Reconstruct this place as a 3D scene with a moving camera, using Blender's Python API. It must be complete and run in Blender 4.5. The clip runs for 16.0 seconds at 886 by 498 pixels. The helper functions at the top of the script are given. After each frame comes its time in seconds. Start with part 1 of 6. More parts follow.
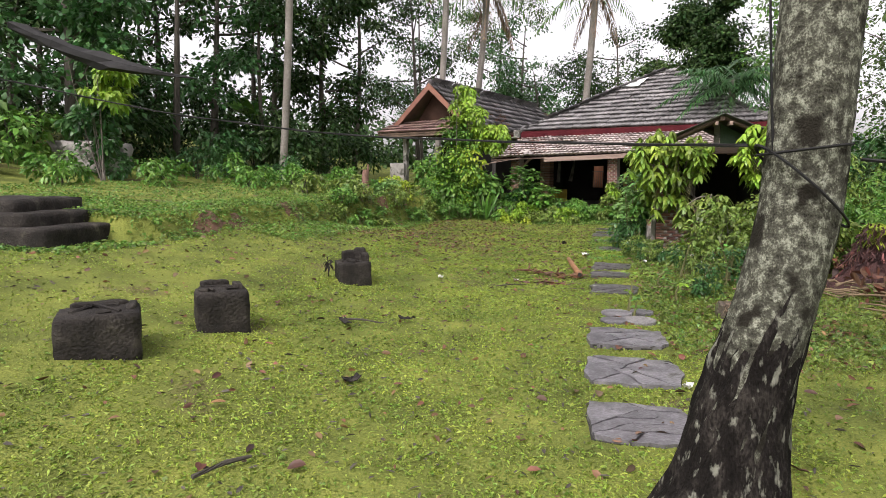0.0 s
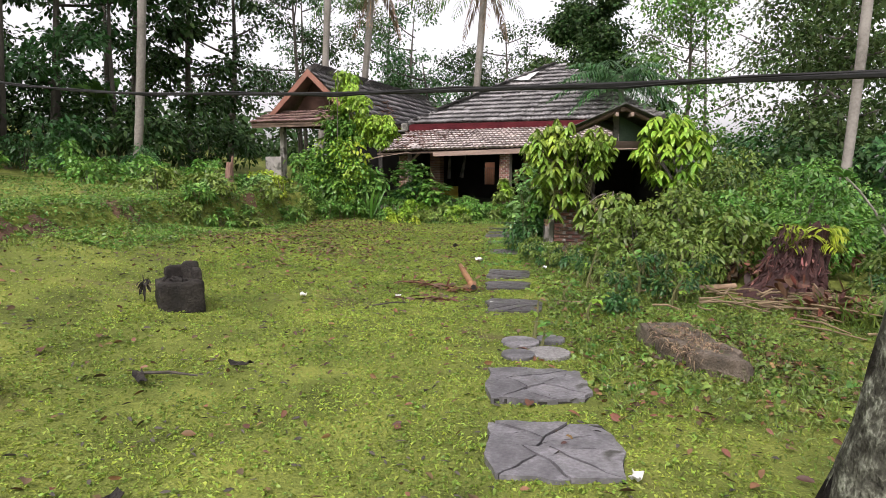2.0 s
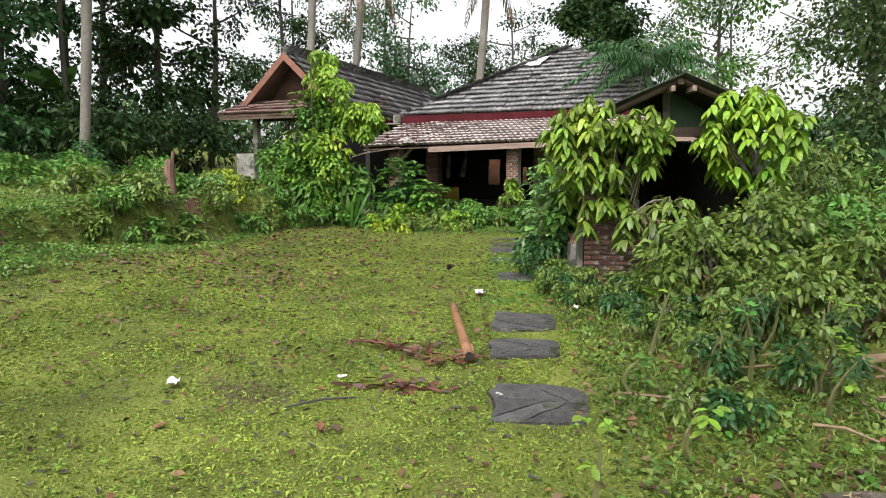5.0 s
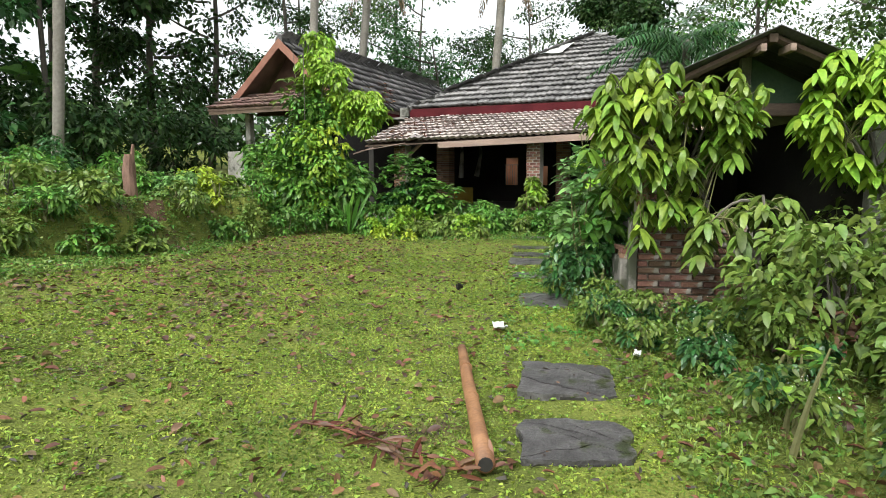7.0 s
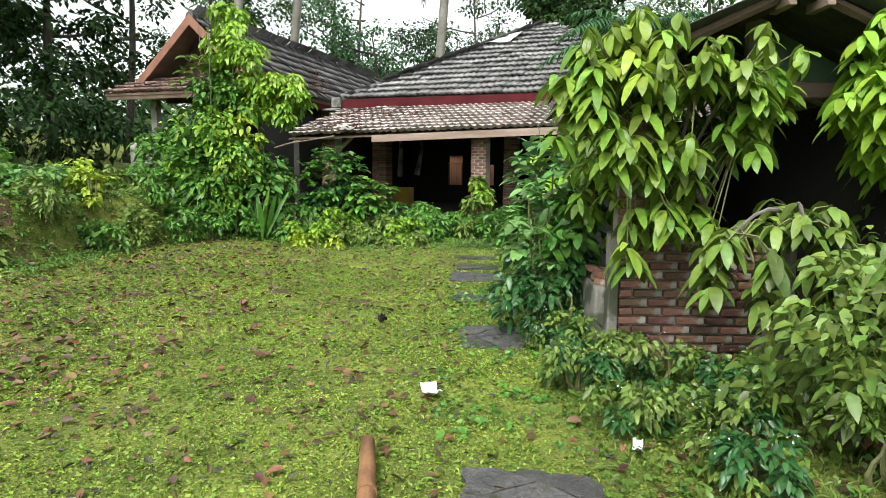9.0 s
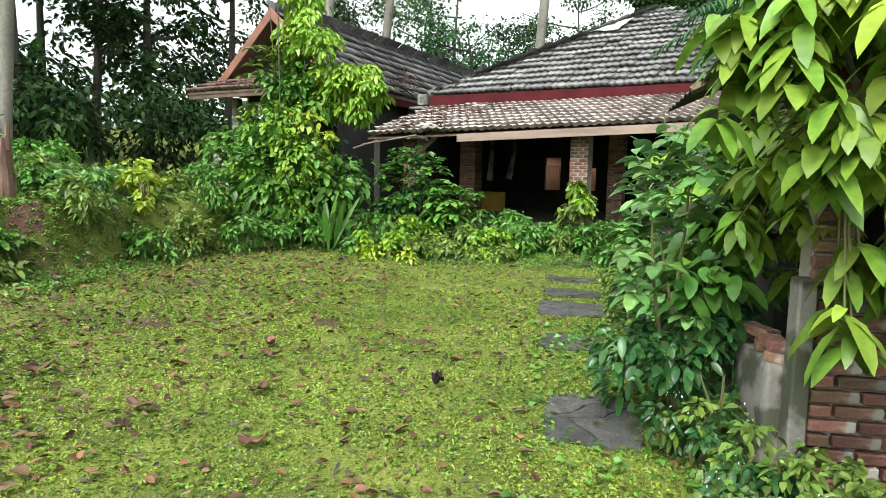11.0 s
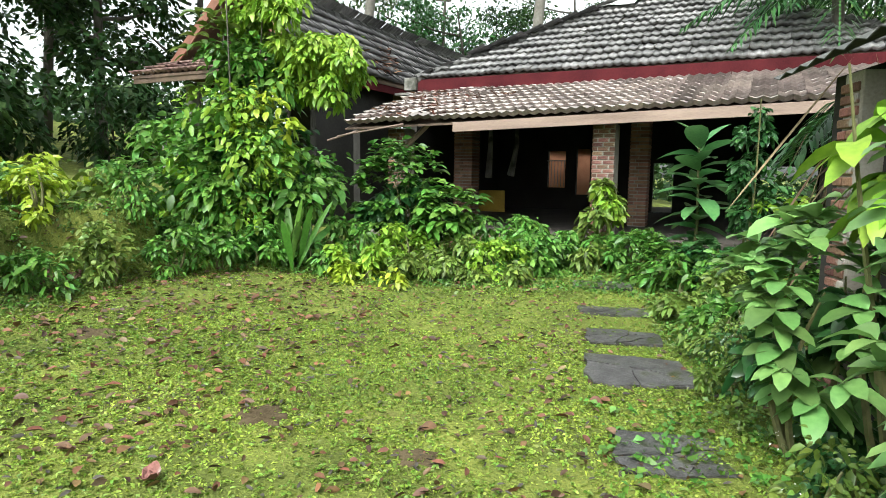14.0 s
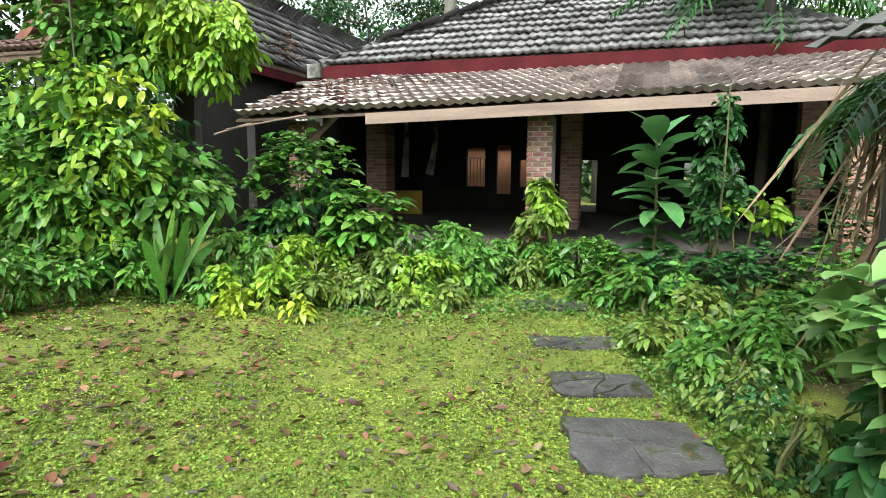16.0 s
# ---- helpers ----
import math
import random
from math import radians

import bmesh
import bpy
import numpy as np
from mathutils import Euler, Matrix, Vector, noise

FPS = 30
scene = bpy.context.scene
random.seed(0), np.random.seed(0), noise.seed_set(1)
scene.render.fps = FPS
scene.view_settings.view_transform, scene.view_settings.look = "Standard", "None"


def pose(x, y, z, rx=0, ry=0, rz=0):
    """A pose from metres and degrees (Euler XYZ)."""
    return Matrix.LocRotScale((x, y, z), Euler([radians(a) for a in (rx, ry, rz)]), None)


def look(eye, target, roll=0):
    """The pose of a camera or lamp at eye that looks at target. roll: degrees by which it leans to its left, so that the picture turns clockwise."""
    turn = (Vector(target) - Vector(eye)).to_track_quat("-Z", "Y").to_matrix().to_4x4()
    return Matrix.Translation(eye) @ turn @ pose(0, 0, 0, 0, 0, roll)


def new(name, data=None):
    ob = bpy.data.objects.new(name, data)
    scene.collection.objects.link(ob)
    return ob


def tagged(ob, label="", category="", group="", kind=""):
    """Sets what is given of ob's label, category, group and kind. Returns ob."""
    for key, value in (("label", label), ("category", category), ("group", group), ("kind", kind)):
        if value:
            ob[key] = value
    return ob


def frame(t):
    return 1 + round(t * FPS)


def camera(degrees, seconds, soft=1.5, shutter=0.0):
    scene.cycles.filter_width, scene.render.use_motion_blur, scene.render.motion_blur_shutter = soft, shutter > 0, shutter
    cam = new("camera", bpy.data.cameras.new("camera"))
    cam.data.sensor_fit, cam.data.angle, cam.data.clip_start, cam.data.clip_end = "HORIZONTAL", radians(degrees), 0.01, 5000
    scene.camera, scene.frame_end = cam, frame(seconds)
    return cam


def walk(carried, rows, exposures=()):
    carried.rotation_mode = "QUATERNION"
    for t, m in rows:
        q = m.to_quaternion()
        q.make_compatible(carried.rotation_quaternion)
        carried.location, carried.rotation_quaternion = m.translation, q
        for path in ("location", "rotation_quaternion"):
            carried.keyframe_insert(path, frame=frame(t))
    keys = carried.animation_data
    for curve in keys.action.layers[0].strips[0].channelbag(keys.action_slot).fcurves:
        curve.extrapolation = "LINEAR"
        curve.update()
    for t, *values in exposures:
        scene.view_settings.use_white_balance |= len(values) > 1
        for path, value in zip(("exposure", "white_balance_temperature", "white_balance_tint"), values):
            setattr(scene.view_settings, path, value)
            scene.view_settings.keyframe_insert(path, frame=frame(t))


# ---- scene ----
cam = camera(70.8, 16.0, soft=0.8)
PATH = [
    (0, (1.023, -0.381, 1.531), (0.55, 1.549, 1.304), -0.0),
    (0.5, (1.044, 0.016, 1.526), (0.652, 1.965, 1.305), -0.0),
    (1, (1.008, 0.475, 1.498), (0.773, 2.449, 1.273), 0.2),
    (1.5, (0.972, 0.918, 1.505), (0.924, 2.905, 1.28), 0.5),
    (2, (0.957, 1.329, 1.492), (0.821, 3.31, 1.256), 0.4),
    (2.5, (0.903, 1.825, 1.508), (0.811, 3.809, 1.273), 0.5),
    (3, (0.89, 2.363, 1.498), (0.994, 4.346, 1.26), 0.5),
    (3.5, (0.897, 2.885, 1.493), (1.019, 4.868, 1.262), 0.4),
    (4, (0.92, 3.414, 1.496), (1.188, 5.382, 1.263), 0.6),
    (4.5, (0.974, 3.924, 1.499), (0.898, 5.909, 1.27), 0.2),
    (5, (0.968, 4.446, 1.491), (0.816, 6.426, 1.252), 0.2),
    (5.2, (0.97, 4.666, 1.474), (0.761, 6.641, 1.241), 0.1),
    (7.3, (0.864, 6.795, 1.389), (0.669, 8.772, 1.159), -0.1),
    (7.5, (0.85, 7.012, 1.39), (0.694, 8.992, 1.159), 0.1),
    (8, (0.893, 7.509, 1.37), (0.792, 9.492, 1.135), 0.0),
    (8.2, (0.909, 7.679, 1.366), (0.871, 9.664, 1.128), 0.2),
    (10.3, (1.062, 9.3, 1.386), (1.016, 11.288, 1.167), 1.4),
    (10.5, (1.074, 9.495, 1.401), (0.984, 11.48, 1.171), 1.3),
    (11, (1.032, 9.89, 1.391), (0.699, 11.849, 1.164), 1.1),
    (11.5, (1.041, 10.274, 1.395), (0.63, 12.218, 1.165), 1.0),
    (12, (0.964, 10.641, 1.41), (0.576, 12.589, 1.176), 1.0),
    (12.5, (0.863, 10.996, 1.408), (0.563, 12.961, 1.179), 1.2),
    (13, (0.798, 11.316, 1.401), (0.608, 13.294, 1.171), 1.1),
    (13.5, (0.697, 11.664, 1.42), (0.345, 13.618, 1.174), 1.0),
    (14, (0.556, 12.017, 1.436), (0.264, 13.981, 1.194), 0.8),
    (14.5, (0.422, 12.378, 1.404), (0.274, 14.357, 1.157), 0.9),
    (15, (0.287, 12.727, 1.409), (-0.031, 14.686, 1.159), 0.7),
    (15.5, (0.253, 13.113, 1.426), (0.012, 15.083, 1.18), 0.7),
    (16, (0.277, 13.42, 1.463), (0.273, 15.404, 1.216), 0.4),
]
# the picture brightens and turns greener as the walk goes on
EXPOSURES = [(0, 0.95, 6600, 18), (3.5, 0.95, 6550, 16), (5.2, 1.02, 6500, 10), (7.5, 1.15, 6450, 4), (11, 1.37, 6350, 1), (16, 1.53, 6300, 1)]
walk(cam, [(t, look(eye, target, roll)) for t, eye, target, roll in PATH], EXPOSURES)

# world: bright overcast sky, a wide soft sun
world = bpy.data.worlds.new("overcast_sky")
scene.world = world
world.use_nodes = True
wn, wl = world.node_tree.nodes, world.node_tree.links
sky = wn.new("ShaderNodeTexSky")
sky.sky_type, sky.sun_disc = "NISHITA", False
sky.sun_elevation, sky.sun_rotation = radians(52), radians(200)
sky.dust_density, sky.air_density = 4.0, 1.0
grey = wn.new("ShaderNodeHueSaturation")
grey.inputs["Saturation"].default_value = 0.12
wl.new(sky.outputs[0], grey.inputs["Color"])
wl.new(grey.outputs[0], wn["Background"].inputs["Color"])
wn["Background"].inputs["Strength"].default_value = 0.15
sun = new("sun", bpy.data.lights.new("sun", "SUN"))
sun.data.energy, sun.data.angle, sun.data.color = 1.2, radians(25), (1.0, 0.97, 0.92)
sun.matrix_world = look((0, 0, 20), (0 + 4.2, 11.5, 20 - 15.7))

# ---------------------------------------------------------------- materials


def material(name, colours, rough=0.8, scale=6.0, fine=60.0, bump=0.3, depth=0.01, island=0.0, obj=0.0, metal=0.0, spec=0.5, trans=0.0, wet=0.0, stain=None, stretch=(1, 1, 1), coords="Object"):
    """A grained surface: colours mixed by two scales of noise, with relief; island or obj vary it from piece to piece."""
    m = bpy.data.materials.new(name)
    m.use_nodes = True
    n, k = m.node_tree.nodes, m.node_tree.links
    b = n["Principled BSDF"]
    tc, mp = n.new("ShaderNodeTexCoord"), n.new("ShaderNodeMapping")
    mp.inputs["Scale"].default_value = stretch
    k.new(tc.outputs[coords], mp.inputs["Vector"])
    big, small = n.new("ShaderNodeTexNoise"), n.new("ShaderNodeTexNoise")
    for tex, s, d in ((big, scale, 5), (small, fine, 4)):
        tex.inputs["Scale"].default_value, tex.inputs["Detail"].default_value = s, d
        k.new(mp.outputs[0], tex.inputs["Vector"])
    mix = n.new("ShaderNodeMath")
    mix.operation = "MULTIPLY_ADD"
    k.new(small.outputs[0], mix.inputs[0])
    mix.inputs[1].default_value = 0.6
    k.new(big.outputs[0], mix.inputs[2])
    ramp = n.new("ShaderNodeValToRGB")
    e = ramp.color_ramp.elements
    for i, c in enumerate(colours):
        pos = 0.5 + 0.6 * i / max(1, len(colours) - 1)
        if i < 2:
            e[i].position, e[i].color = pos, (*c, 1)
        else:
            x = e.new(pos)
            x.color = (*c, 1)
    k.new(mix.outputs[0], ramp.inputs[0])
    col = ramp.outputs[0]
    if stain:
        sc, sthresh, scol = stain
        st, sr, sm = n.new("ShaderNodeTexNoise"), n.new("ShaderNodeValToRGB"), n.new("ShaderNodeMix")
        st.inputs["Scale"].default_value, st.inputs["Detail"].default_value = sc, 6
        k.new(mp.outputs[0], st.inputs["Vector"])
        sr.color_ramp.elements[0].position, sr.color_ramp.elements[1].position = sthresh, sthresh + 0.08
        k.new(st.outputs[0], sr.inputs[0])
        sm.data_type = "RGBA"
        k.new(sr.outputs[0], sm.inputs["Factor"])
        k.new(col, sm.inputs[6])
        sm.inputs[7].default_value = (*scol, 1)
        col = sm.outputs[2]
    if island or obj:
        hs, rg = n.new("ShaderNodeHueSaturation"), n.new("ShaderNodeMapRange")
        src = n.new("ShaderNodeNewGeometry").outputs["Random Per Island"] if island else n.new("ShaderNodeObjectInfo").outputs["Random"]
        amount = island or obj
        rg.inputs["To Min"].default_value, rg.inputs["To Max"].default_value = 1 - amount, 1 + amount
        k.new(src, rg.inputs["Value"])
        k.new(rg.outputs[0], hs.inputs["Value"])
        hr, hm = n.new("ShaderNodeMapRange"), n.new("ShaderNodeMath")
        hm.operation = "FRACT"
        ml = n.new("ShaderNodeMath")
        ml.operation = "MULTIPLY"
        ml.inputs[1].default_value = 7.31
        k.new(src, ml.inputs[0])
        k.new(ml.outputs[0], hm.inputs[0])
        hr.inputs["To Min"].default_value, hr.inputs["To Max"].default_value = 0.5 - 0.05 * amount, 0.5 + 0.04 * amount
        k.new(hm.outputs[0], hr.inputs["Value"])
        k.new(hr.outputs[0], hs.inputs["Hue"])
        k.new(col, hs.inputs["Color"])
        col = hs.outputs[0]
    k.new(col, b.inputs["Base Color"])
    b.inputs["Roughness"].default_value, b.inputs["Metallic"].default_value = rough, metal
    b.inputs["Specular IOR Level"].default_value = spec
    if wet:
        wr = n.new("ShaderNodeMapRange")
        wr.inputs["From Min"].default_value, wr.inputs["From Max"].default_value = 0.35, 0.65
        wr.inputs["To Min"].default_value, wr.inputs["To Max"].default_value = rough, wet
        k.new(big.outputs[0], wr.inputs["Value"])
        k.new(wr.outputs[0], b.inputs["Roughness"])
    if bump:
        bp = n.new("ShaderNodeBump")
        bp.inputs["Strength"].default_value, bp.inputs["Distance"].default_value = bump, depth
        k.new(mix.outputs[0], bp.inputs["Height"])
        k.new(bp.outputs[0], b.inputs["Normal"])
    if trans:
        tr, ms = n.new("ShaderNodeBsdfTranslucent"), n.new("ShaderNodeMixShader")
        ms.inputs[0].default_value = trans
        k.new(col, tr.inputs["Color"])
        k.new(b.outputs[0], ms.inputs[1])
        k.new(tr.outputs[0], ms.inputs[2])
        k.new(ms.outputs[0], n["Material Output"].inputs["Surface"])
    return m


def leaf_material(name, dark, light, island=0.35, rough=0.4, trans=0.25, spec=0.4):
    return material(name, [dark, light], rough=rough, scale=0.9, fine=25, bump=0.15, depth=0.004, island=island, trans=trans, spec=spec)


M_EARTH = material("lawn_soil", [(0.055, 0.068, 0.017), (0.125, 0.15, 0.032), (0.20, 0.22, 0.048)], rough=0.95, scale=1.6, fine=60, bump=0.9, depth=0.03, stain=(0.8, 0.60, (0.085, 0.065, 0.038)), spec=0.15)
M_GRASS = leaf_material("lawn_blades", (0.085, 0.145, 0.019), (0.265, 0.35, 0.05), 0.5, 0.5, 0.3)
M_LEAF_MID = leaf_material("leaf_mid", (0.045, 0.13, 0.02), (0.13, 0.28, 0.045), 0.45)
M_LEAF_DARK = leaf_material("leaf_dark", (0.010, 0.031, 0.009), (0.040, 0.084, 0.021), 0.55, rough=0.55, trans=0.2, spec=0.2)
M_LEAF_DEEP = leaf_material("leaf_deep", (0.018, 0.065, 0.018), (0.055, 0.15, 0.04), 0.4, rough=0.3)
M_LEAF_GATE = leaf_material("leaf_yellow_green", (0.07, 0.15, 0.018), (0.24, 0.36, 0.045), 0.45)
M_LEAF_LIME = leaf_material("leaf_lime", (0.11, 0.25, 0.02), (0.27, 0.42, 0.045), 0.35)
M_LEAF_YEL = leaf_material("leaf_yellow_green", (0.18, 0.29, 0.02), (0.36, 0.44, 0.04), 0.3)
M_LEAF_AIRY = leaf_material("leaf_airy", (0.035, 0.072, 0.022), (0.095, 0.15, 0.045), 0.45, rough=0.55, trans=0.3, spec=0.2)
M_LEAF_CLOVER = leaf_material("leaf_clover", (0.07, 0.15, 0.018), (0.21, 0.32, 0.045), 0.5)
M_LEAF_PALE = leaf_material("leaf_pale", (0.085, 0.20, 0.05), (0.21, 0.36, 0.11), 0.4, rough=0.35)
M_LEAF_PINK = material("faded_pink_brown_leaf", [(0.055, 0.034, 0.016), (0.10, 0.062, 0.032), (0.17, 0.115, 0.065)], rough=0.6, scale=2, fine=30, bump=0.3, depth=0.004, island=0.55)
M_MUD = material("bare_mud", [(0.05, 0.036, 0.02), (0.095, 0.072, 0.042)], rough=0.95, spec=0.1, scale=5, fine=50, bump=0.8, depth=0.02)
M_LEAF_OLIVE = leaf_material("leaf_olive", (0.07, 0.125, 0.02), (0.18, 0.26, 0.05), 0.45)
M_LEAF_BROWN = material("dead_leaf", [(0.045, 0.026, 0.013), (0.15, 0.075, 0.03)], rough=0.6, scale=2, fine=30, bump=0.3, depth=0.004, island=0.7)
M_LEAF_RED = material("red_dead_leaf", [(0.05, 0.02, 0.010), (0.125, 0.048, 0.022)], rough=0.55, scale=3, fine=30, bump=0.3, depth=0.004, island=0.5)
M_BARK = material("grey_bark", [(0.07, 0.06, 0.05), (0.17, 0.15, 0.13)], rough=0.9, scale=2, fine=25, bump=0.7, depth=0.02, stretch=(1, 1, 0.35))
M_BARK_DARK = material("dark_bark", [(0.03, 0.026, 0.02), (0.08, 0.07, 0.055)], rough=0.9, scale=2, fine=20, bump=0.7, depth=0.02, stretch=(1, 1, 0.35))
M_PALM_FAR = material("pale_palm_bark", [(0.12, 0.108, 0.09), (0.26, 0.24, 0.21)], rough=0.9, scale=1.5, fine=14, bump=0.5, depth=0.02)
M_TWIG = material("green_twig", [(0.08, 0.09, 0.03), (0.16, 0.15, 0.06)], rough=0.7, scale=4, fine=40, bump=0.2)
M_TILE = material("grey_concrete_tile", [(0.06, 0.056, 0.056), (0.12, 0.114, 0.114), (0.20, 0.19, 0.188)], rough=0.5, scale=1.4, fine=26, bump=0.4, depth=0.008, island=0.35, wet=0.34)
M_TILE_PORCH = material("worn_clay_tile", [(0.24, 0.20, 0.185), (0.40, 0.35, 0.33), (0.54, 0.50, 0.48)], rough=0.6, scale=1.2, fine=24, bump=0.4, depth=0.008, obj=0.35, wet=0.4)
M_RIDGE = material("ridge_tile", [(0.05, 0.047, 0.045), (0.11, 0.105, 0.10)], rough=0.6, scale=2, fine=26, bump=0.4)
M_RED = material("dark_red_paint", [(0.045, 0.007, 0.010), (0.085, 0.014, 0.017)], rough=0.85, scale=3, fine=40, bump=0.25, spec=0.12)
M_REDBROWN = material("faded_red_board", [(0.16, 0.07, 0.045), (0.28, 0.13, 0.09)], rough=0.7, scale=3, fine=40, bump=0.3)
M_PALEWOOD = material("weathered_pale_wood", [(0.17, 0.115, 0.09), (0.31, 0.225, 0.18)], rough=0.75, scale=3, fine=50, bump=0.4, stretch=(0.3, 3, 3))
# timber brown taken darker, so the colour holds the gable recess's shade
M_SHADEWOOD = material("shade_dark_gable_boards", [(0.025, 0.014, 0.010), (0.06, 0.032, 0.022)], rough=0.85, scale=3, fine=50, bump=0.4, spec=0.2)
M_TILE_PENT = material("red_brown_clay_tile", [(0.075, 0.042, 0.034), (0.15, 0.088, 0.072), (0.22, 0.145, 0.125)], rough=0.7, scale=1.4, fine=26, bump=0.4, depth=0.008, island=0.35)
M_WOOD = material("dark_timber", [(0.06, 0.04, 0.03), (0.14, 0.095, 0.065)], rough=0.8, scale=3, fine=50, bump=0.4)
M_BRICK = material("fired_brick", [(0.10, 0.045, 0.03), (0.27, 0.145, 0.10)], rough=0.85, scale=8, fine=60, bump=0.8, depth=0.008, obj=0.55, stain=(9.0, 0.57, (0.34, 0.315, 0.28)))
M_BRICK_I = material("fired_brick_inner", [(0.20, 0.10, 0.065), (0.33, 0.19, 0.13)], rough=0.85, scale=8, fine=60, bump=0.6, depth=0.006, island=0.35)
M_MORTAR = material("old_mortar", [(0.22, 0.19, 0.16), (0.36, 0.33, 0.29)], rough=0.95, scale=5, fine=60, bump=0.6, depth=0.008)
M_PLASTER = material("stained_plaster", [(0.13, 0.115, 0.10), (0.26, 0.24, 0.215)], rough=0.9, scale=1.5, fine=30, bump=0.4, stain=(4.0, 0.5, (0.065, 0.068, 0.045)))
M_CONC = material("rough_concrete", [(0.15, 0.142, 0.13), (0.32, 0.305, 0.28)], rough=0.9, scale=3, fine=50, bump=0.6, stain=(2.6, 0.53, (0.075, 0.075, 0.06)))
M_MOSSY = material("black_weathered_concrete", [(0.008, 0.007, 0.006), (0.02, 0.017, 0.014), (0.042, 0.037, 0.03)], rough=0.8, scale=5, fine=45, bump=1.0, depth=0.03, stain=(5.0, 0.63, (0.085, 0.075, 0.06)), spec=0.25)
M_SLATE = material("grey_slate", [(0.06, 0.056, 0.06), (0.12, 0.115, 0.122), (0.19, 0.18, 0.192)], rough=0.55, scale=5, fine=40, bump=0.7, depth=0.014, obj=0.25, wet=0.3, stain=(5.0, 0.62, (0.045, 0.042, 0.036)))
M_SLATE_DARK = material("wet_dark_slate", [(0.03, 0.027, 0.027), (0.07, 0.065, 0.066), (0.12, 0.112, 0.115)], rough=0.5, scale=6, fine=45, bump=0.9, depth=0.02, obj=0.25, wet=0.3, stain=(6.0, 0.57, (0.035, 0.04, 0.018)))
M_GAP = material("dark_joint", [(0.012, 0.011, 0.01), (0.03, 0.028, 0.022)], rough=0.95, scale=6, fine=50, bump=0.3)
M_WHITE = material("white_scrap", [(0.42, 0.42, 0.40), (0.7, 0.7, 0.68)], rough=0.6, scale=9, fine=40, bump=0.4)
# near-black on purpose: the shade under the roofs is put into this colour
M_DARKROOM = material("shade_dark_wall", [(0.016, 0.0145, 0.013), (0.038, 0.034, 0.031)], rough=0.95, scale=1.5, fine=25, bump=0.3)
M_CABLE = material("black_cable", [(0.008, 0.008, 0.008), (0.018, 0.018, 0.018)], rough=0.7, scale=10, fine=50, bump=0, spec=0.2)
M_CORR = material("corrugated_sheet", [(0.05, 0.052, 0.048), (0.13, 0.128, 0.12)], rough=0.7, scale=2, fine=30, bump=0.2, metal=0.3)
M_BAMBOO = material("orange_brown_log", [(0.15, 0.068, 0.032), (0.31, 0.155, 0.072)], rough=0.6, scale=5, fine=50, bump=0.5)
M_HUSK = material("red_brown_husk", [(0.014, 0.007, 0.007), (0.075, 0.030, 0.026)], rough=0.9, scale=4, fine=50, bump=0.7, depth=0.02, stretch=(3, 3, 0.5))
M_HUSK_PINK = material("pink_husk_fibre", [(0.09, 0.035, 0.03), (0.24, 0.105, 0.085)], rough=0.85, scale=4, fine=50, bump=0.5, island=0.4)
M_STRAW = material("dry_frond", [(0.11, 0.075, 0.045), (0.27, 0.19, 0.115)], rough=0.8, scale=3, fine=40, bump=0.3, island=0.45)
M_CLAY = material("red_earth", [(0.06, 0.032, 0.02), (0.13, 0.07, 0.045)], rough=0.95, scale=5, fine=40, bump=0.9, depth=0.03)
M_YELLOW = material("yellow_paint", [(0.35, 0.22, 0.03), (0.5, 0.34, 0.05)], rough=0.6, scale=3, fine=30, bump=0.2)
M_ORANGE = material("orange_plaster", [(0.42, 0.18, 0.10), (0.55, 0.26, 0.15)], rough=0.8, scale=3, fine=30, bump=0.2)
M_IRON = material("grey_iron", [(0.12, 0.12, 0.12), (0.25, 0.25, 0.25)], rough=0.6, scale=6, fine=40, bump=0.2, metal=0.4)
M_GREENSHEET = material("green_sheet", [(0.05, 0.10, 0.06), (0.10, 0.17, 0.10)], rough=0.6, scale=3, fine=30, bump=0.2)
M_GRAVEL = material("pebble_disc", [(0.10, 0.095, 0.092), (0.26, 0.25, 0.245)], rough=0.8, scale=30, fine=120, bump=0.9, depth=0.012)

# ---------------------------------------------------------------- mesh helpers
RNG = np.random.default_rng(7)


def smooth(a, b, x):
    s = np.clip((np.asarray(x, float) - a) / (b - a), 0, 1)
    return s * s * (3 - 2 * s)


def gz(x, y):
    """The ground's height: a lawn that climbs to a bank on its left, drops on its right and rises a little to the house."""
    x, y = np.asarray(x, float), np.asarray(y, float)
    rise = 0.64 - 0.36 * smooth(10.5, 15, y)
    edge = 4.97 + 3.6 * smooth(7.2, 6.3, y) - 0.5 * smooth(14, 17.3, y) - 0.55 * smooth(17.3, 18.4, y) + 1.6 * smooth(18.7, 20.2, y)
    z = rise * np.clip((-0.7 - x) / 3.9, 0, 1) ** 1.15
    z = z + (1.0 - rise) * smooth(-0.24, 0.2, -x - edge + 0.12 * np.sin(y * 1.3) + 0.1 * np.sin(y * 3.1) + 0.04 * np.sin(y * 8.3))
    z = z + 0.07 * np.clip(-5.3 - x, 0, 30) + 0.10 * np.clip(-12 - x, 0, 25)
    z = z + 0.15 * smooth(17.5, 21, y) * smooth(-7, -2, x)
    z = z - 0.13 * np.clip(x - 6.2, 0, 12)
    z = z + 0.02 * np.sin(x * 1.7 + 1) * np.sin(y * 1.1) + 0.012 * np.sin(x * 4.1) * np.cos(y * 3.7)
    return z


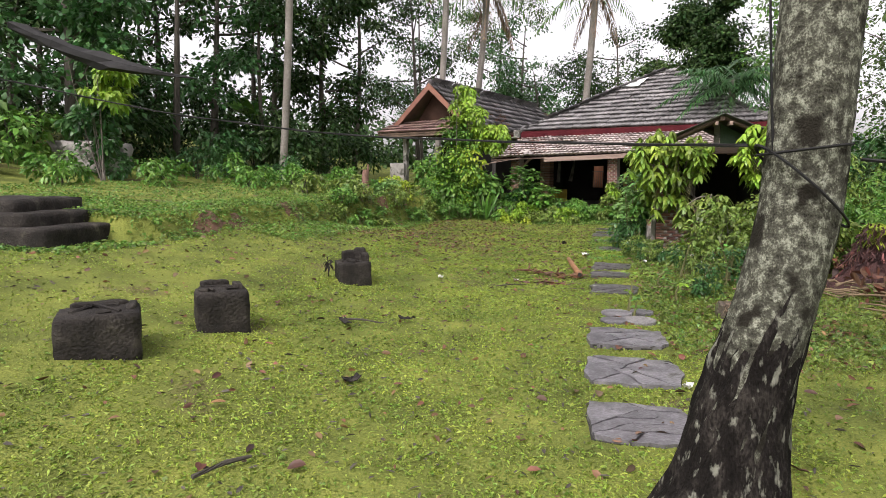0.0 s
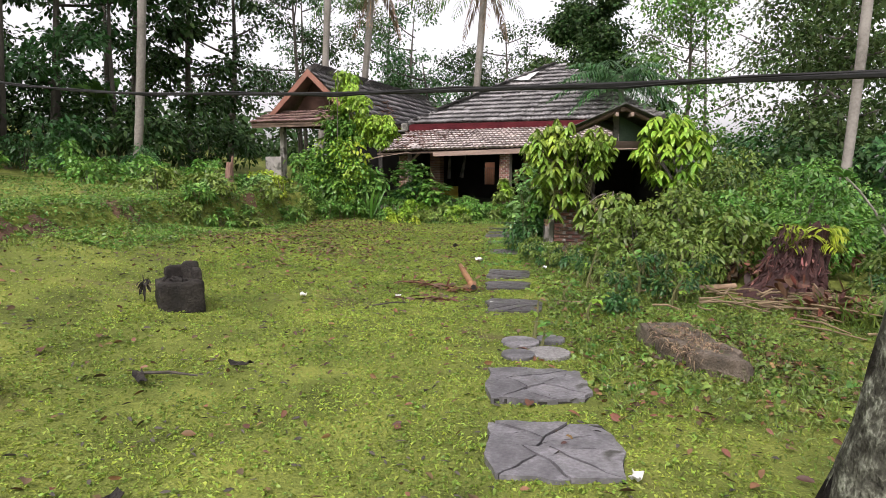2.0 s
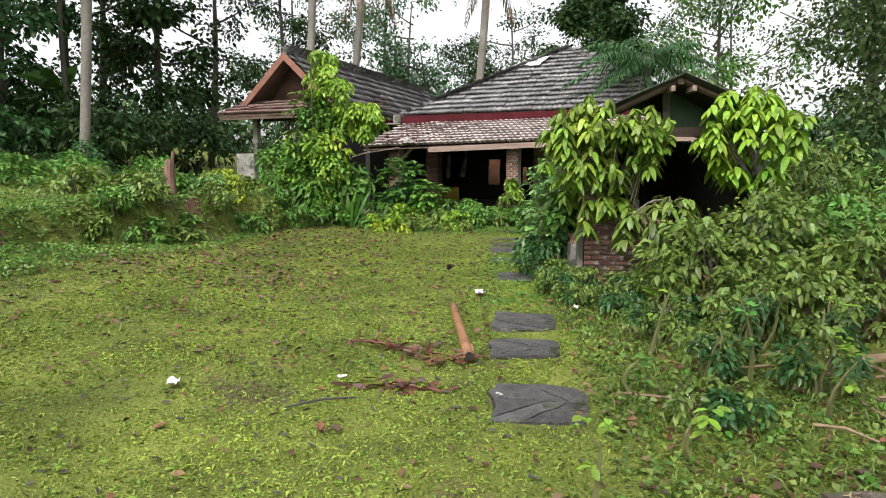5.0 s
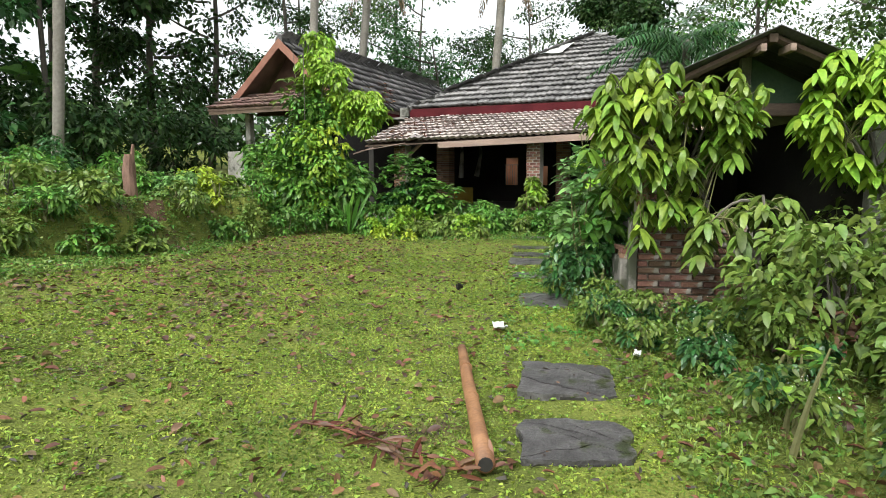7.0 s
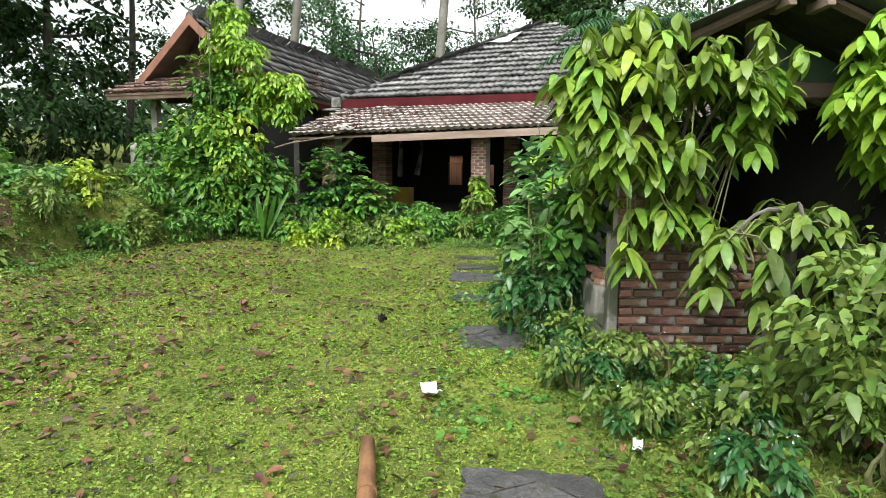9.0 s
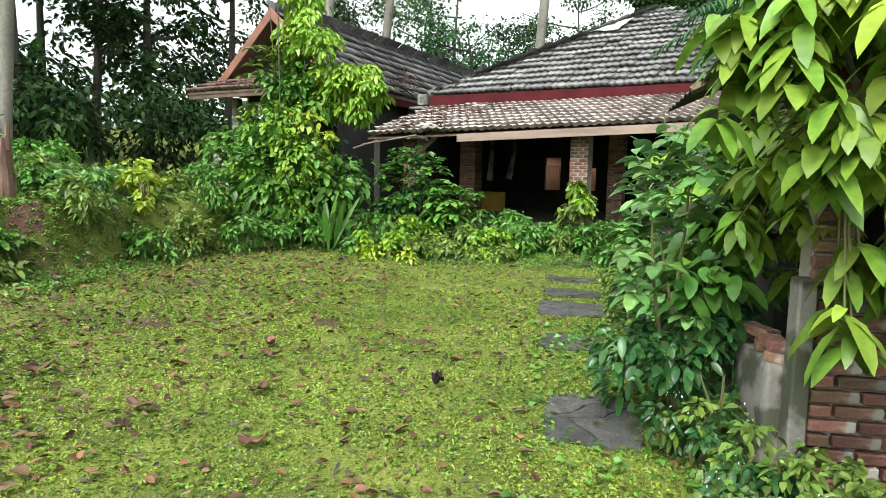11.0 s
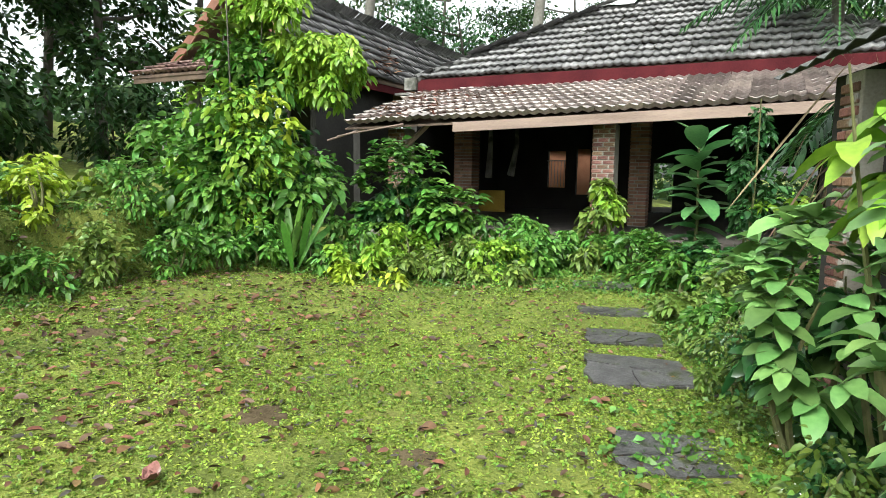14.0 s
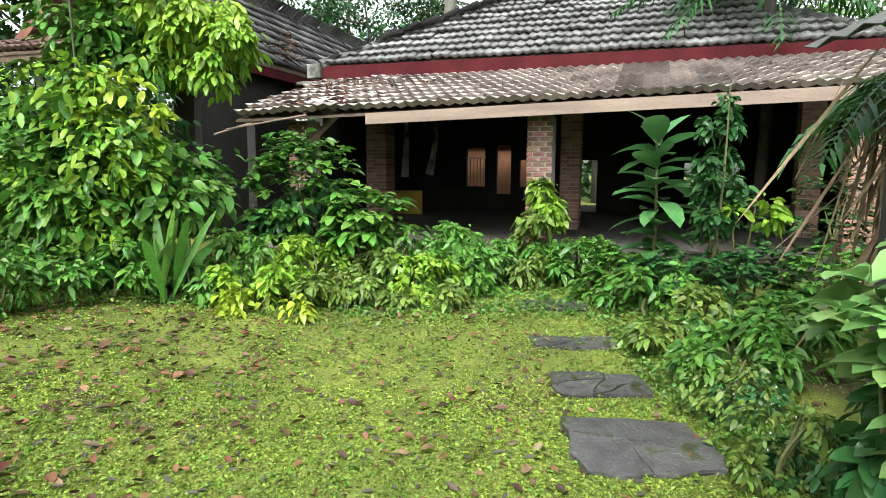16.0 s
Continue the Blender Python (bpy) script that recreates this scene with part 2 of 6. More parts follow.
def mesh_of(name, verts, faces, mat, flat=True):
    me = bpy.data.meshes.new(name)
    me.from_pydata([tuple(v) for v in verts], [], [tuple(f) for f in faces])
    if mat:
        me.materials.append(mat)
    if not flat:
        me.polygons.foreach_set("use_smooth", [True] * len(me.polygons))
    me.update()
    return me


def mesh_np(name, verts, quads, mat, flat=True):
    """A large mesh from arrays: verts n x 3, faces m x 3 or m x 4."""
    me = bpy.data.meshes.new(name)
    verts, quads = np.asarray(verts, np.float32), np.asarray(quads, np.int32)
    k = quads.shape[1]
    me.vertices.add(len(verts))
    me.vertices.foreach_set("co", verts.ravel())
    me.loops.add(quads.size)
    me.loops.foreach_set("vertex_index", quads.ravel())
    me.polygons.add(len(quads))
    me.polygons.foreach_set("loop_start", np.arange(0, quads.size, k, dtype=np.int32))
    me.polygons.foreach_set("loop_total", np.full(len(quads), k, np.int32))
    if not flat:
        me.polygons.foreach_set("use_smooth", np.ones(len(quads), bool))
    me.materials.append(mat)
    me.update(calc_edges=True)
    me.validate()
    return me


def part(name, bm, mat, parent, label="", m=None, flat=True):
    """One mesh object under a thing or a part, from a bmesh or a mesh."""
    if isinstance(bm, bpy.types.Mesh):
        me = bm
    else:
        me = bpy.data.meshes.new(name)
        bm.to_mesh(me)
        bm.free()
        me.materials.append(mat)
        if not flat:
            me.polygons.foreach_set("use_smooth", [True] * len(me.polygons))
    ob = new(name, me)
    if parent:
        ob.parent = parent
    if m is not None:
        ob.matrix_basis = m
    if label:
        ob["label"] = label
    return ob


def thing(name, label, category, m=None, group="", kind=""):
    ob = new(name)
    ob.empty_display_size = 0.1
    if m is not None:
        ob.matrix_basis = m
    return tagged(ob, label, category, group, kind)


def box(lo, hi, bevel=0.0, jitter=0.0, seed=0, cuts=0):
    bm = bmesh.new()
    bmesh.ops.create_cube(bm, size=1)
    lo, hi = Vector(lo), Vector(hi)
    for v in bm.verts:
        v.co = Vector([lo[i] + (v.co[i] + 0.5) * (hi[i] - lo[i]) for i in range(3)])
    if cuts:
        bmesh.ops.subdivide_edges(bm, edges=bm.edges[:], cuts=cuts, use_grid_fill=True)
    if bevel:
        bmesh.ops.bevel(bm, geom=bm.edges[:], offset=bevel, segments=1, affect="EDGES", profile=0.6) if not cuts else None
    if jitter:
        r = random.Random(seed)
        for v in bm.verts:
            v.co += Vector([r.uniform(-1, 1) for _ in range(3)]) * jitter
    return bm


def eroded(lo, hi, seed, wear=0.02, cuts=8, power=18.0):
    """A worn block: rounded edges, chipped and pitted faces."""
    bm = bmesh.new()
    bmesh.ops.create_cube(bm, size=2)
    bmesh.ops.subdivide_edges(bm, edges=bm.edges[:], cuts=cuts, use_grid_fill=True)
    lo, hi = Vector(lo), Vector(hi)
    for v in bm.verts:
        n = sum(abs(c) ** power for c in v.co) ** (1 / power)
        c = v.co / n
        p = Vector([lo[i] + (c[i] + 1) / 2 * (hi[i] - lo[i]) for i in range(3)])
        chip = noise.noise(p * 5 + Vector((seed, 0, 0))) + 0.6 * noise.noise(p * 14 + Vector((0, seed, 0)))
        v.co = p + c.normalized() * wear * chip
    return bm


def tube(points, radii, sides=8, wobble=0.0, seed=0, cap=True):
    """A bmesh tube along points with its radii."""
    bm = bmesh.new()
    r = random.Random(seed)
    pts = [Vector(p) for p in points]
    rings = []
    for i, p in enumerate(pts):
        d = (pts[min(i + 1, len(pts) - 1)] - pts[max(i - 1, 0)]).normalized()
        side = d.cross(Vector((0.13, 0.97, 0.21))).normalized() if abs(d.y) < 0.9 else d.cross(Vector((1, 0, 0))).normalized()
        up = side.cross(d)
        ring = []
        for k in range(sides):
            a = math.tau * k / sides
            rad = radii[i] * (1 + wobble * r.uniform(-1, 1))
            ring.append(bm.verts.new(p + (side * math.cos(a) + up * math.sin(a)) * rad))
        rings.append(ring)
    for a, b in zip(rings, rings[1:]):
        for k in range(sides):
            bm.faces.new((a[k], a[(k + 1) % sides], b[(k + 1) % sides], b[k]))
    if cap:
        bm.faces.new(rings[0][::-1])
        bm.faces.new(rings[-1])
    return bm


def join(bms):
    out = bmesh.new()
    for b in bms:
        me = bpy.data.meshes.new("tmp")
        b.to_mesh(me)
        b.free()
        out.from_mesh(me)
        bpy.data.meshes.remove(me)
    return out


# leaf template: places along the spine and half widths there
LEAF_S = np.array([0.0] + [s for s in (0.13, 0.36, 0.62, 0.86) for _ in range(3)] + [1.0])
LEAF_W = np.array([0.0] + [k * w for w in (0.52, 0.96, 1.0, 0.66) for k in (-1, 0, 1)] + [0.0])
LEAF_F = [(0, 2, 1), (0, 3, 2), (10, 11, 13), (11, 12, 13)]
for s0 in (1, 4, 7):
    LEAF_F += [(s0, s0 + 1, s0 + 4), (s0, s0 + 4, s0 + 3), (s0 + 1, s0 + 2, s0 + 5), (s0 + 1, s0 + 5, s0 + 4)]
LEAF_F = np.array(LEAF_F)
MID_S = np.array([0.0, 0.3, 0.3, 0.3, 0.68, 0.68, 0.68, 1.0])
MID_W = np.array([0.0, -0.9, 0.0, 0.9, -0.8, 0.0, 0.8, 0.0])
MID_F = np.array([(0, 2, 1), (0, 3, 2), (1, 2, 5), (1, 5, 4), (2, 3, 6), (2, 6, 5), (4, 5, 7), (5, 6, 7)])
DIAM_S, DIAM_W = np.array([0.0, 0.5, 0.5, 1.0]), np.array([0.0, -1.0, 1.0, 0.0])
DIAM_F = np.array([(0, 2, 1), (1, 2, 3)])


def unit(v):
    return v / np.maximum(np.linalg.norm(v, axis=-1, keepdims=True), 1e-6)


def leaf_arrays(base, way, length, width, droop=0.4, fold=0.25, plain=False, up=None, twist=0.6):
    """Vertices and faces of many leaves: where each begins, the way it points, its length and half width."""
    base, way = np.asarray(base, float), unit(np.asarray(way, float))
    n = len(base)
    length, width = np.broadcast_to(length, n).astype(float), np.broadcast_to(width, n).astype(float)
    ups = np.broadcast_to((0, 0, 1.0) if up is None else up, (n, 3)) + RNG.normal(0, twist, (n, 3))
    side = unit(np.cross(way, ups))
    nor = np.cross(side, way)
    s, w, f = (DIAM_S, DIAM_W, DIAM_F) if plain is True else (MID_S, MID_W, MID_F) if plain == "mid" else (LEAF_S, LEAF_W, LEAF_F)
    v = base[:, None] + way[:, None] * (s[None, :, None] * length[:, None, None])
    v = v + side[:, None] * (w[None, :, None] * width[:, None, None])
    v = v + nor[:, None] * (np.abs(w)[None, :, None] * width[:, None, None] * fold)
    v[..., 2] -= droop * (s**2)[None] * length[:, None]
    faces = f[None] + (np.arange(n) * len(s))[:, None, None]
    return v.reshape(-1, 3), faces.reshape(-1, 3)


def stack(arrays):
    vs, fs, at = [], [], 0
    for v, f in arrays:
        vs.append(v)
        fs.append(f + at)
        at += len(v)
    return np.concatenate(vs), np.concatenate(fs)


def cloud(centre, radii, count, size, ratio=0.27, droop=0.5, plain=False, shell=0.45, up_bias=0.3, seed=0, lift=0.0, spread=0.35, lumps=0):
    """Leaves over a heap of lumps inside an ellipsoid, with stray shoots: uneven outline, dark gaps between."""
    r = np.random.default_rng(seed)
    radii = np.asarray(radii, float)
    k = lumps or int(np.clip(count / 70, 5, 34))
    ld = unit(r.normal(0, 1, (k, 3)) + (0, 0, up_bias))
    lc = ld * radii * r.uniform(0.35, 0.88, k)[:, None]
    lr = radii.mean() * r.uniform(0.22, 0.46, k)
    pick = r.integers(0, k, count)
    d = unit(r.normal(0, 1, (count, 3)) + ld[pick] * 0.7 + (0, 0, up_bias))
    q = shell + (1 - shell) * r.random(count) ** 0.5 + (r.random(count) < 0.06) * r.uniform(0.2, 0.7, count)
    p = np.asarray(centre) + lc[pick] + d * (lr[pick] * q)[:, None] * (1, 1, 0.85)
    w = unit(d * (1, 1, 0.4) + r.normal(0, spread + 0.2, (count, 3)) + (0, 0, lift - 0.1))
    s = size * r.uniform(0.55, 1.35, count)
    return leaf_arrays(p, w, s, s * ratio, droop, plain=plain)


def clumps(centres, radius, per, size, ratio=0.32, droop=0.4, plain=True, seed=0, flatten=0.6):
    """Small leaf clusters at many points, for crowns with gaps."""
    r = np.random.default_rng(seed)
    centres = np.repeat(np.asarray(centres, float), per, axis=0)
    d = r.normal(0, 1, centres.shape) * (1, 1, flatten)
    p = centres + d * radius * 0.6
    w = unit(d + r.normal(0, 0.8, d.shape) - (0, 0, 0.3))
    s = size * r.uniform(0.6, 1.3, len(p))
    return leaf_arrays(p, w, s, s * ratio, droop, plain=plain)


def rosettes(centres, ways, leaves, size, ratio=0.16, droop=0.9, seed=0, pitch=0.25, plain=False):
    """Drooping whorls of long leaves at shoot ends."""
    r = np.random.default_rng(seed)
    out_p, out_w, out_s = [], [], []
    for c, w in zip(np.asarray(centres, float), np.asarray(ways, float)):
        w = unit(w)
        a0 = r.random() * 6.28
        for k in range(leaves):
            a = a0 + 6.283 * k / leaves + r.normal(0, 0.2)
            out_p.append(c + w * r.uniform(-0.06, 0.03))
            out_w.append(np.array((math.cos(a), math.sin(a), pitch + r.normal(0, 0.22))) + 0.5 * w)
            out_s.append(size * r.uniform(0.65, 1.2))
    s = np.array(out_s)
    return leaf_arrays(np.array(out_p), np.array(out_w), s, s * ratio, droop, plain=plain, twist=0.25)


def foliage(name, arrays, mat, parent, label=""):
    v, f = stack(arrays)
    ob = part(name, mesh_np(name, v, f, mat, flat=False), mat, parent, label)
    return ob


def curve_points(start, end, bend, n=6):
    s, e, b = Vector(start), Vector(end), Vector(bend)
    return [s.lerp(e, i / n) + b * math.sin(math.pi * i / n) for i in range(n + 1)]


# ---------------------------------------------------------------- the ground
fine_x, fine_y = np.concatenate([np.arange(-15, -6, 0.25), np.arange(-6, -2.5, 0.08), np.arange(-2.5, 13.01, 0.2)]), np.arange(-5, 26.01, 0.16)
far = np.array([1, 3, 6, 12, 25, 50, 100, 200, 400, 800.0])
gx = np.concatenate([fine_x[0] - far[::-1], fine_x, fine_x[-1] + far])
gy = np.concatenate([fine_y[0] - far[::-1], fine_y, fine_y[-1] + far])
GX, GY = np.meshgrid(gx, gy, indexing="ij")
gv = np.stack([GX, GY, gz(GX, GY)], -1).reshape(-1, 3)
ni, nj = len(gx), len(gy)
ii, jj = np.meshgrid(np.arange(ni - 1), np.arange(nj - 1), indexing="ij")
gq = np.stack([ii * nj + jj, (ii + 1) * nj + jj, (ii + 1) * nj + jj + 1, ii * nj + jj + 1], -1).reshape(-1, 4)
ground = tagged(new("ground", mesh_np("ground", gv, gq, M_EARTH, flat=False)), "mossy green lawn with bare brown patches and fallen leaves", "ground", kind="structure")

# ---------------------------------------------------------------- the house
HOUSE = pose(1.4, 21.8, 0, 0, 0, -18)
house = thing("house", "abandoned brick bungalow with grey tiled roofs and an open porch", "house", HOUSE)


def house_part(name, bm, mat, label="", parent=None, m=None, flat=True):
    return part(name, bm, mat, parent or house, label, m, flat)


def tile_mesh(name, mat, w=0.32, d=0.36, h=0.035):
    """A wavy roof tile: two rolls across, a lip at its lower edge. x across, y up the slope."""
    n = 9
    xs = np.linspace(-w / 2, w / 2, n)
    prof = h * 0.5 * (1 + np.cos(xs / w * 4 * math.pi)) * np.where(np.abs(xs) < w * 0.3, 1, 0.9)
    v, f = [], []
    for x, z in zip(xs, prof):
        v += [(x, 0.075, z - 0.035), (x, 0, z + 0.045), (x, d, z * 0.8 - 0.014)]
    for i in range(n - 1):
        a, b = 3 * i, 3 * i + 3
        f += [(a, b, b + 1, a + 1), (a + 1, b + 1, b + 2, a + 2)]
    return mesh_of(name, v, f, mat, flat=True)


def tile_array(tile, corner, across, upward, rows, cols, keep, dw=0.32, dd=0.36, seed=1):
    """Vertices and faces of a slope of tiles. keep(c, r): whether that tile lies on the roof."""
    base = np.array([v.co[:] for v in tile.vertices])
    quads = np.array([p.vertices[:] for p in tile.polygons])
    ac, upv = unit(np.array(across, float)), unit(np.array(upward, float))
    nor = np.cross(ac, upv)
    frame_m = np.stack([ac, upv, nor], 0)
    r = np.random.default_rng(seed)
    vs, fs, at = [], [], 0
    for row in range(rows):
        for col in range(cols):
            if not keep(col, row):
                continue
            j = r.normal(0, 0.008, 3)
            tilt = r.normal(0, 0.02)
            loc = base + (0, 0, 0)
            loc = np.stack([loc[:, 0], loc[:, 1], loc[:, 2] + tilt * loc[:, 0]], 1)
            vs.append(loc @ frame_m + np.array(corner) + ac * (col * dw + 0.015 * (row % 2)) + upv * row * dd + j)
            fs.append(quads + at)
            at += len(base)
    return np.concatenate(vs), np.concatenate(fs)


TILE_MAIN = tile_mesh("roof_tile", M_TILE, 0.33, 0.43, 0.045)
EAVE, RISE = 3.40, 0.58      # main eaves' height and slope
MA, MB, MA2, MB2 = -4.45, 2.45, 4.80, 11.45   # main roof's plan: left, front, right, back


def slope_sheet(pts, thick, mat, name, label=""):
    bm = bmesh.new()
    top = [bm.verts.new(p) for p in pts]
    low = [bm.verts.new(Vector(p) - Vector((0, 0, thick))) for p in pts]
    bm.faces.new(top)
    bm.faces.new(low[::-1])
    for i in range(len(pts)):
        k = (i + 1) % len(pts)
        bm.faces.new((top[k], top[i], low[i], low[k]))
    bmesh.ops.recalc_face_normals(bm, faces=bm.faces[:])
    return house_part(name, bm, mat, label)


half = (MB2 - MB) / 2
RZ = EAVE + RISE * half
ridge_a, ridge_b = (MA + half, MB + half, RZ), (MA2 - half, MB + half, RZ)
c1, c2, c3, c4 = (MA, MB, EAVE), (MA2, MB, EAVE), (MA2, MB2, EAVE), (MA, MB2, EAVE)
roof = slope_sheet([c1, c2, ridge_b, ridge_a], 0.07, M_WOOD, "roof", "dark grey tiled hipped roof")
slope_sheet([c4, c1, ridge_a], 0.07, M_WOOD, "roof")
slope_sheet([c3, c4, ridge_a, ridge_b], 0.07, M_WOOD, "roof")
slope_sheet([c2, c3, ridge_b], 0.07, M_WOOD, "roof")
along = math.hypot(1, RISE)
rows = int(half * along / 0.36) + 1


def keep_main(col, row):
    d, a = row * 0.36 / along, MA + 0.16 + col * 0.32
    return MA + d - 0.1 < a < MA2 - d + 0.1 and d < half + 0.02


v, f = tile_array(TILE_MAIN, (MA + 0.16, MB - 0.04, EAVE + 0.02), (1, 0, 0), (0, 1, RISE), rows, 39, keep_main)
tagged(part("roof_tiles", mesh_np("roof_tiles", v, f, M_TILE), M_TILE, roof), kind="stuff")


def keep_left(col, row):
    d, b = row * 0.36 / along, 0.16 + col * 0.32
    return d - 0.1 < b < 2 * half - d + 0.1 and d < half


v, f = tile_array(TILE_MAIN, (MA - 0.04, MB2 - 0.16, EAVE + 0.02), (0, -1, 0), (1, 0, RISE), rows, 28, keep_left, seed=2)
tagged(part("roof_tiles", mesh_np("roof_tiles", v, f, M_TILE), M_TILE, roof), kind="stuff")


def ridge_line(p, q):
    """Overlapping half-round cap tiles along a hip or ridge."""
    p, q = Vector(p), Vector(q)
    n = max(2, int((q - p).length / 0.36))
    step = (q - p) / n
    cap = bpy.data.meshes.new("ridge_tile")
    bm = tube([Vector((0, 0, 0.02)), step * 1.12 + Vector((0, 0, -0.005))], [0.12, 0.098], 9, 0.03, 1)
    bm.to_mesh(cap)
    bm.free()
    cap.materials.append(M_RIDGE)
    for i in range(n):
        at = p + step * i
        part("ridge_tile", cap, None, roof, m=pose(at.x, at.y, at.z))


for p, q in ((c1, ridge_a), (c2, ridge_b), (ridge_a, ridge_b)):
    ridge_line(p, q)
# red fascia under the main eaves
house_part("fascia", box((MA + 0.045, MB - 0.036, EAVE - 0.25), (MA2, MB - 0.004, EAVE + 0.004), 0.006), M_RED, "dark red painted fascia board")
house_part("fascia", box((MA - 0.036, MB + 0.02, EAVE - 0.25), (MA - 0.004, MB2, EAVE + 0.004), 0.006), M_RED)
house_part("gutter_block", box((MA - 0.24, MB - 0.12, EAVE - 0.22), (MA + 0.04, MB + 0.017, EAVE + 0.05), 0.015), M_CONC, "grey concrete valley gutter end")

# wing: gable roof with a small pent roof across its front
WA, WB, WR = -9.2, -5.4, -7.3
WZ, WTOP = 3.46, 5.20
wb0, wb1 = 0.0, 13.5
wing_roof = slope_sheet([(WB, wb0, WZ), (WB, wb1, WZ), (WR, wb1, WTOP), (WR, wb0, WTOP)], 0.07, M_WOOD, "wing_roof", "grey tiled gable roof of the side wing")
slope_sheet([(WA, wb1, WZ), (WA, wb0, WZ), (WR, wb0, WTOP), (WR, wb1, WTOP)], 0.07, M_WOOD, "wing_roof")
wl_run, wl_rise = WB - WR, WTOP - WZ
wl_len = math.hypot(wl_run, wl_rise)
v, f = tile_array(TILE_MAIN, (WB + 0.04, wb0 + 0.16, WZ + 0.02), (0, 1, 0), (-wl_run, 0, wl_rise), int(wl_len / 0.36) + 1, 34, lambda c, r: True, seed=3)
tagged(part("roof_tiles", mesh_np("roof_tiles", v, f, M_TILE), M_TILE, wing_roof), kind="stuff")
v, f = tile_array(TILE_MAIN, (WA - 0.04, wb0 + 10.5, WZ + 0.02), (0, -1, 0), (WR - WA, 0, wl_rise), int(wl_len / 0.36) + 1, 33, lambda c, r: True, seed=4)
tagged(part("roof_tiles", mesh_np("roof_tiles", v, f, M_TILE), M_TILE, wing_roof), kind="stuff")
ridge_line((WR, wb0, WTOP), (WR, wb1, WTOP))
# barge boards
for ex in (WA - 0.05, WB + 0.05):
    bm = bmesh.new()
    t0, t1 = Vector((WR, wb0 - 0.03, WTOP + 0.06)), Vector((ex, wb0 - 0.03, WZ + 0.03))
    vs = [bm.verts.new(p + Vector((0, o, z))) for o in (0, 0.035) for p, z in ((t0, 0), (t1, 0), (t1, -0.24), (t0, -0.26))]
    for q in ((0, 1, 2, 3), (7, 6, 5, 4), (0, 4, 5, 1), (1, 5, 6, 2), (2, 6, 7, 3), (3, 7, 4, 0)):
        bm.faces.new([vs[i] for i in q])
    house_part("barge_board", bm, M_REDBROWN, "faded red-brown gable board")
# gable wall, recessed, and its pent roof
bm = bmesh.new()
vs = [bm.verts.new(p) for p in ((WA + 0.5, wb0 + 0.6, WZ - 0.25), (WB - 0.5, wb0 + 0.6, WZ - 0.25), (WR, wb0 + 0.6, WTOP - 0.05))]
bm.faces.new(vs)
r = bmesh.ops.extrude_face_region(bm, geom=bm.faces[:])
for e in r["geom"]:
    if isinstance(e, bmesh.types.BMVert):
        e.co.y += 0.12
house_part("gable_wall", bm, M_SHADEWOOD, "brown timber gable infill, darkened for the shade of its recess")
pent = slope_sheet([(WA - 0.1, wb0 - 0.75, WZ - 0.16), (WB + 0.1, wb0 - 0.75, WZ - 0.16), (WB - 0.4, wb0 + 0.55, WZ + 0.34), (WA + 0.4, wb0 + 0.55, WZ + 0.34)], 0.05, M_WOOD, "pent_roof", "small tiled pent roof below the gable")
v, f = tile_array(TILE_MAIN, (WA + 0.06, wb0 - 0.79, WZ - 0.14), (1, 0, 0), (0, 1.3, 0.5), 4, 12, lambda c, r: True, seed=5)
tagged(part("roof_tiles", mesh_np("roof_tiles", v, f, M_TILE_PENT), M_TILE_PENT, pent), kind="stuff")
house_part("fascia", box((WA - 0.08, wb0 - 0.73, WZ - 0.31), (WB + 0.08, wb0 - 0.70, WZ - 0.19), 0.005), M_WOOD)
house_part("fascia", box((WB - 0.05, wb0 - 0.69, WZ - 0.24), (WB - 0.02, wb1, WZ - 0.07), 0.005), M_RED)
house_part("valley_gutter", box((WB - 0.019, MB + 0.7, WZ - 0.26), (MA - 0.02, MB2, WZ - 0.2), 0.005), M_CONC, "grey concrete valley gutter between the roofs")
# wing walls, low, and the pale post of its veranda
house_part("wall", box((WA + 0.5, 3.4, -0.2), (WB - 0.3, 3.55, WZ - 0.1)), M_DARKROOM, "wing wall with under-roof shade in its dark colour")
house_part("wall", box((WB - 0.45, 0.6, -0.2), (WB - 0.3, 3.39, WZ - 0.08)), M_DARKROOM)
house_part("post", box((-8.5, -0.12, 0.4), (-8.32, 0.06, 3.22), 0.01), M_CONC, "pale concrete veranda post")
house_part("parapet", box((-9.0, -0.35, 0.6), (-8.3, -0.2, 2.12), 0.01), M_CONC, "low pale concrete wall")

# porch roof
PF, PZ0, PZ1 = -0.38, 2.27, 3.16
porch_u = (MB + 0.15 - PF, PZ1 - PZ0)
PA0, PA1 = -4.3, 4.9
porch = slope_sheet([(PA0, PF, PZ0 - 0.075), (PA1, PF, PZ0 + 0.12), (PA1, MB + 0.15, PZ1), (PA0, MB + 0.15, PZ1 - 0.08)], 0.03, M_WOOD, "porch_roof", "low porch roof of worn pinkish-grey tiles")
fas = bmesh.new()
vs = [fas.verts.new((a, b, z + dz)) for a, z in ((-2.2, 2.095), (4.8, 2.305)) for b, dz in ((-0.40, 0), (-0.36, 0), (-0.36, 0.15), (-0.40, 0.15))]
for q in ((0, 1, 2, 3), (7, 6, 5, 4), (0, 4, 5, 1), (1, 5, 6, 2), (2, 6, 7, 3), (3, 7, 4, 0)):
    fas.faces.new([vs[i] for i in q])
house_part("fascia", fas, M_PALEWOOD, "weathered pale wooden porch beam")

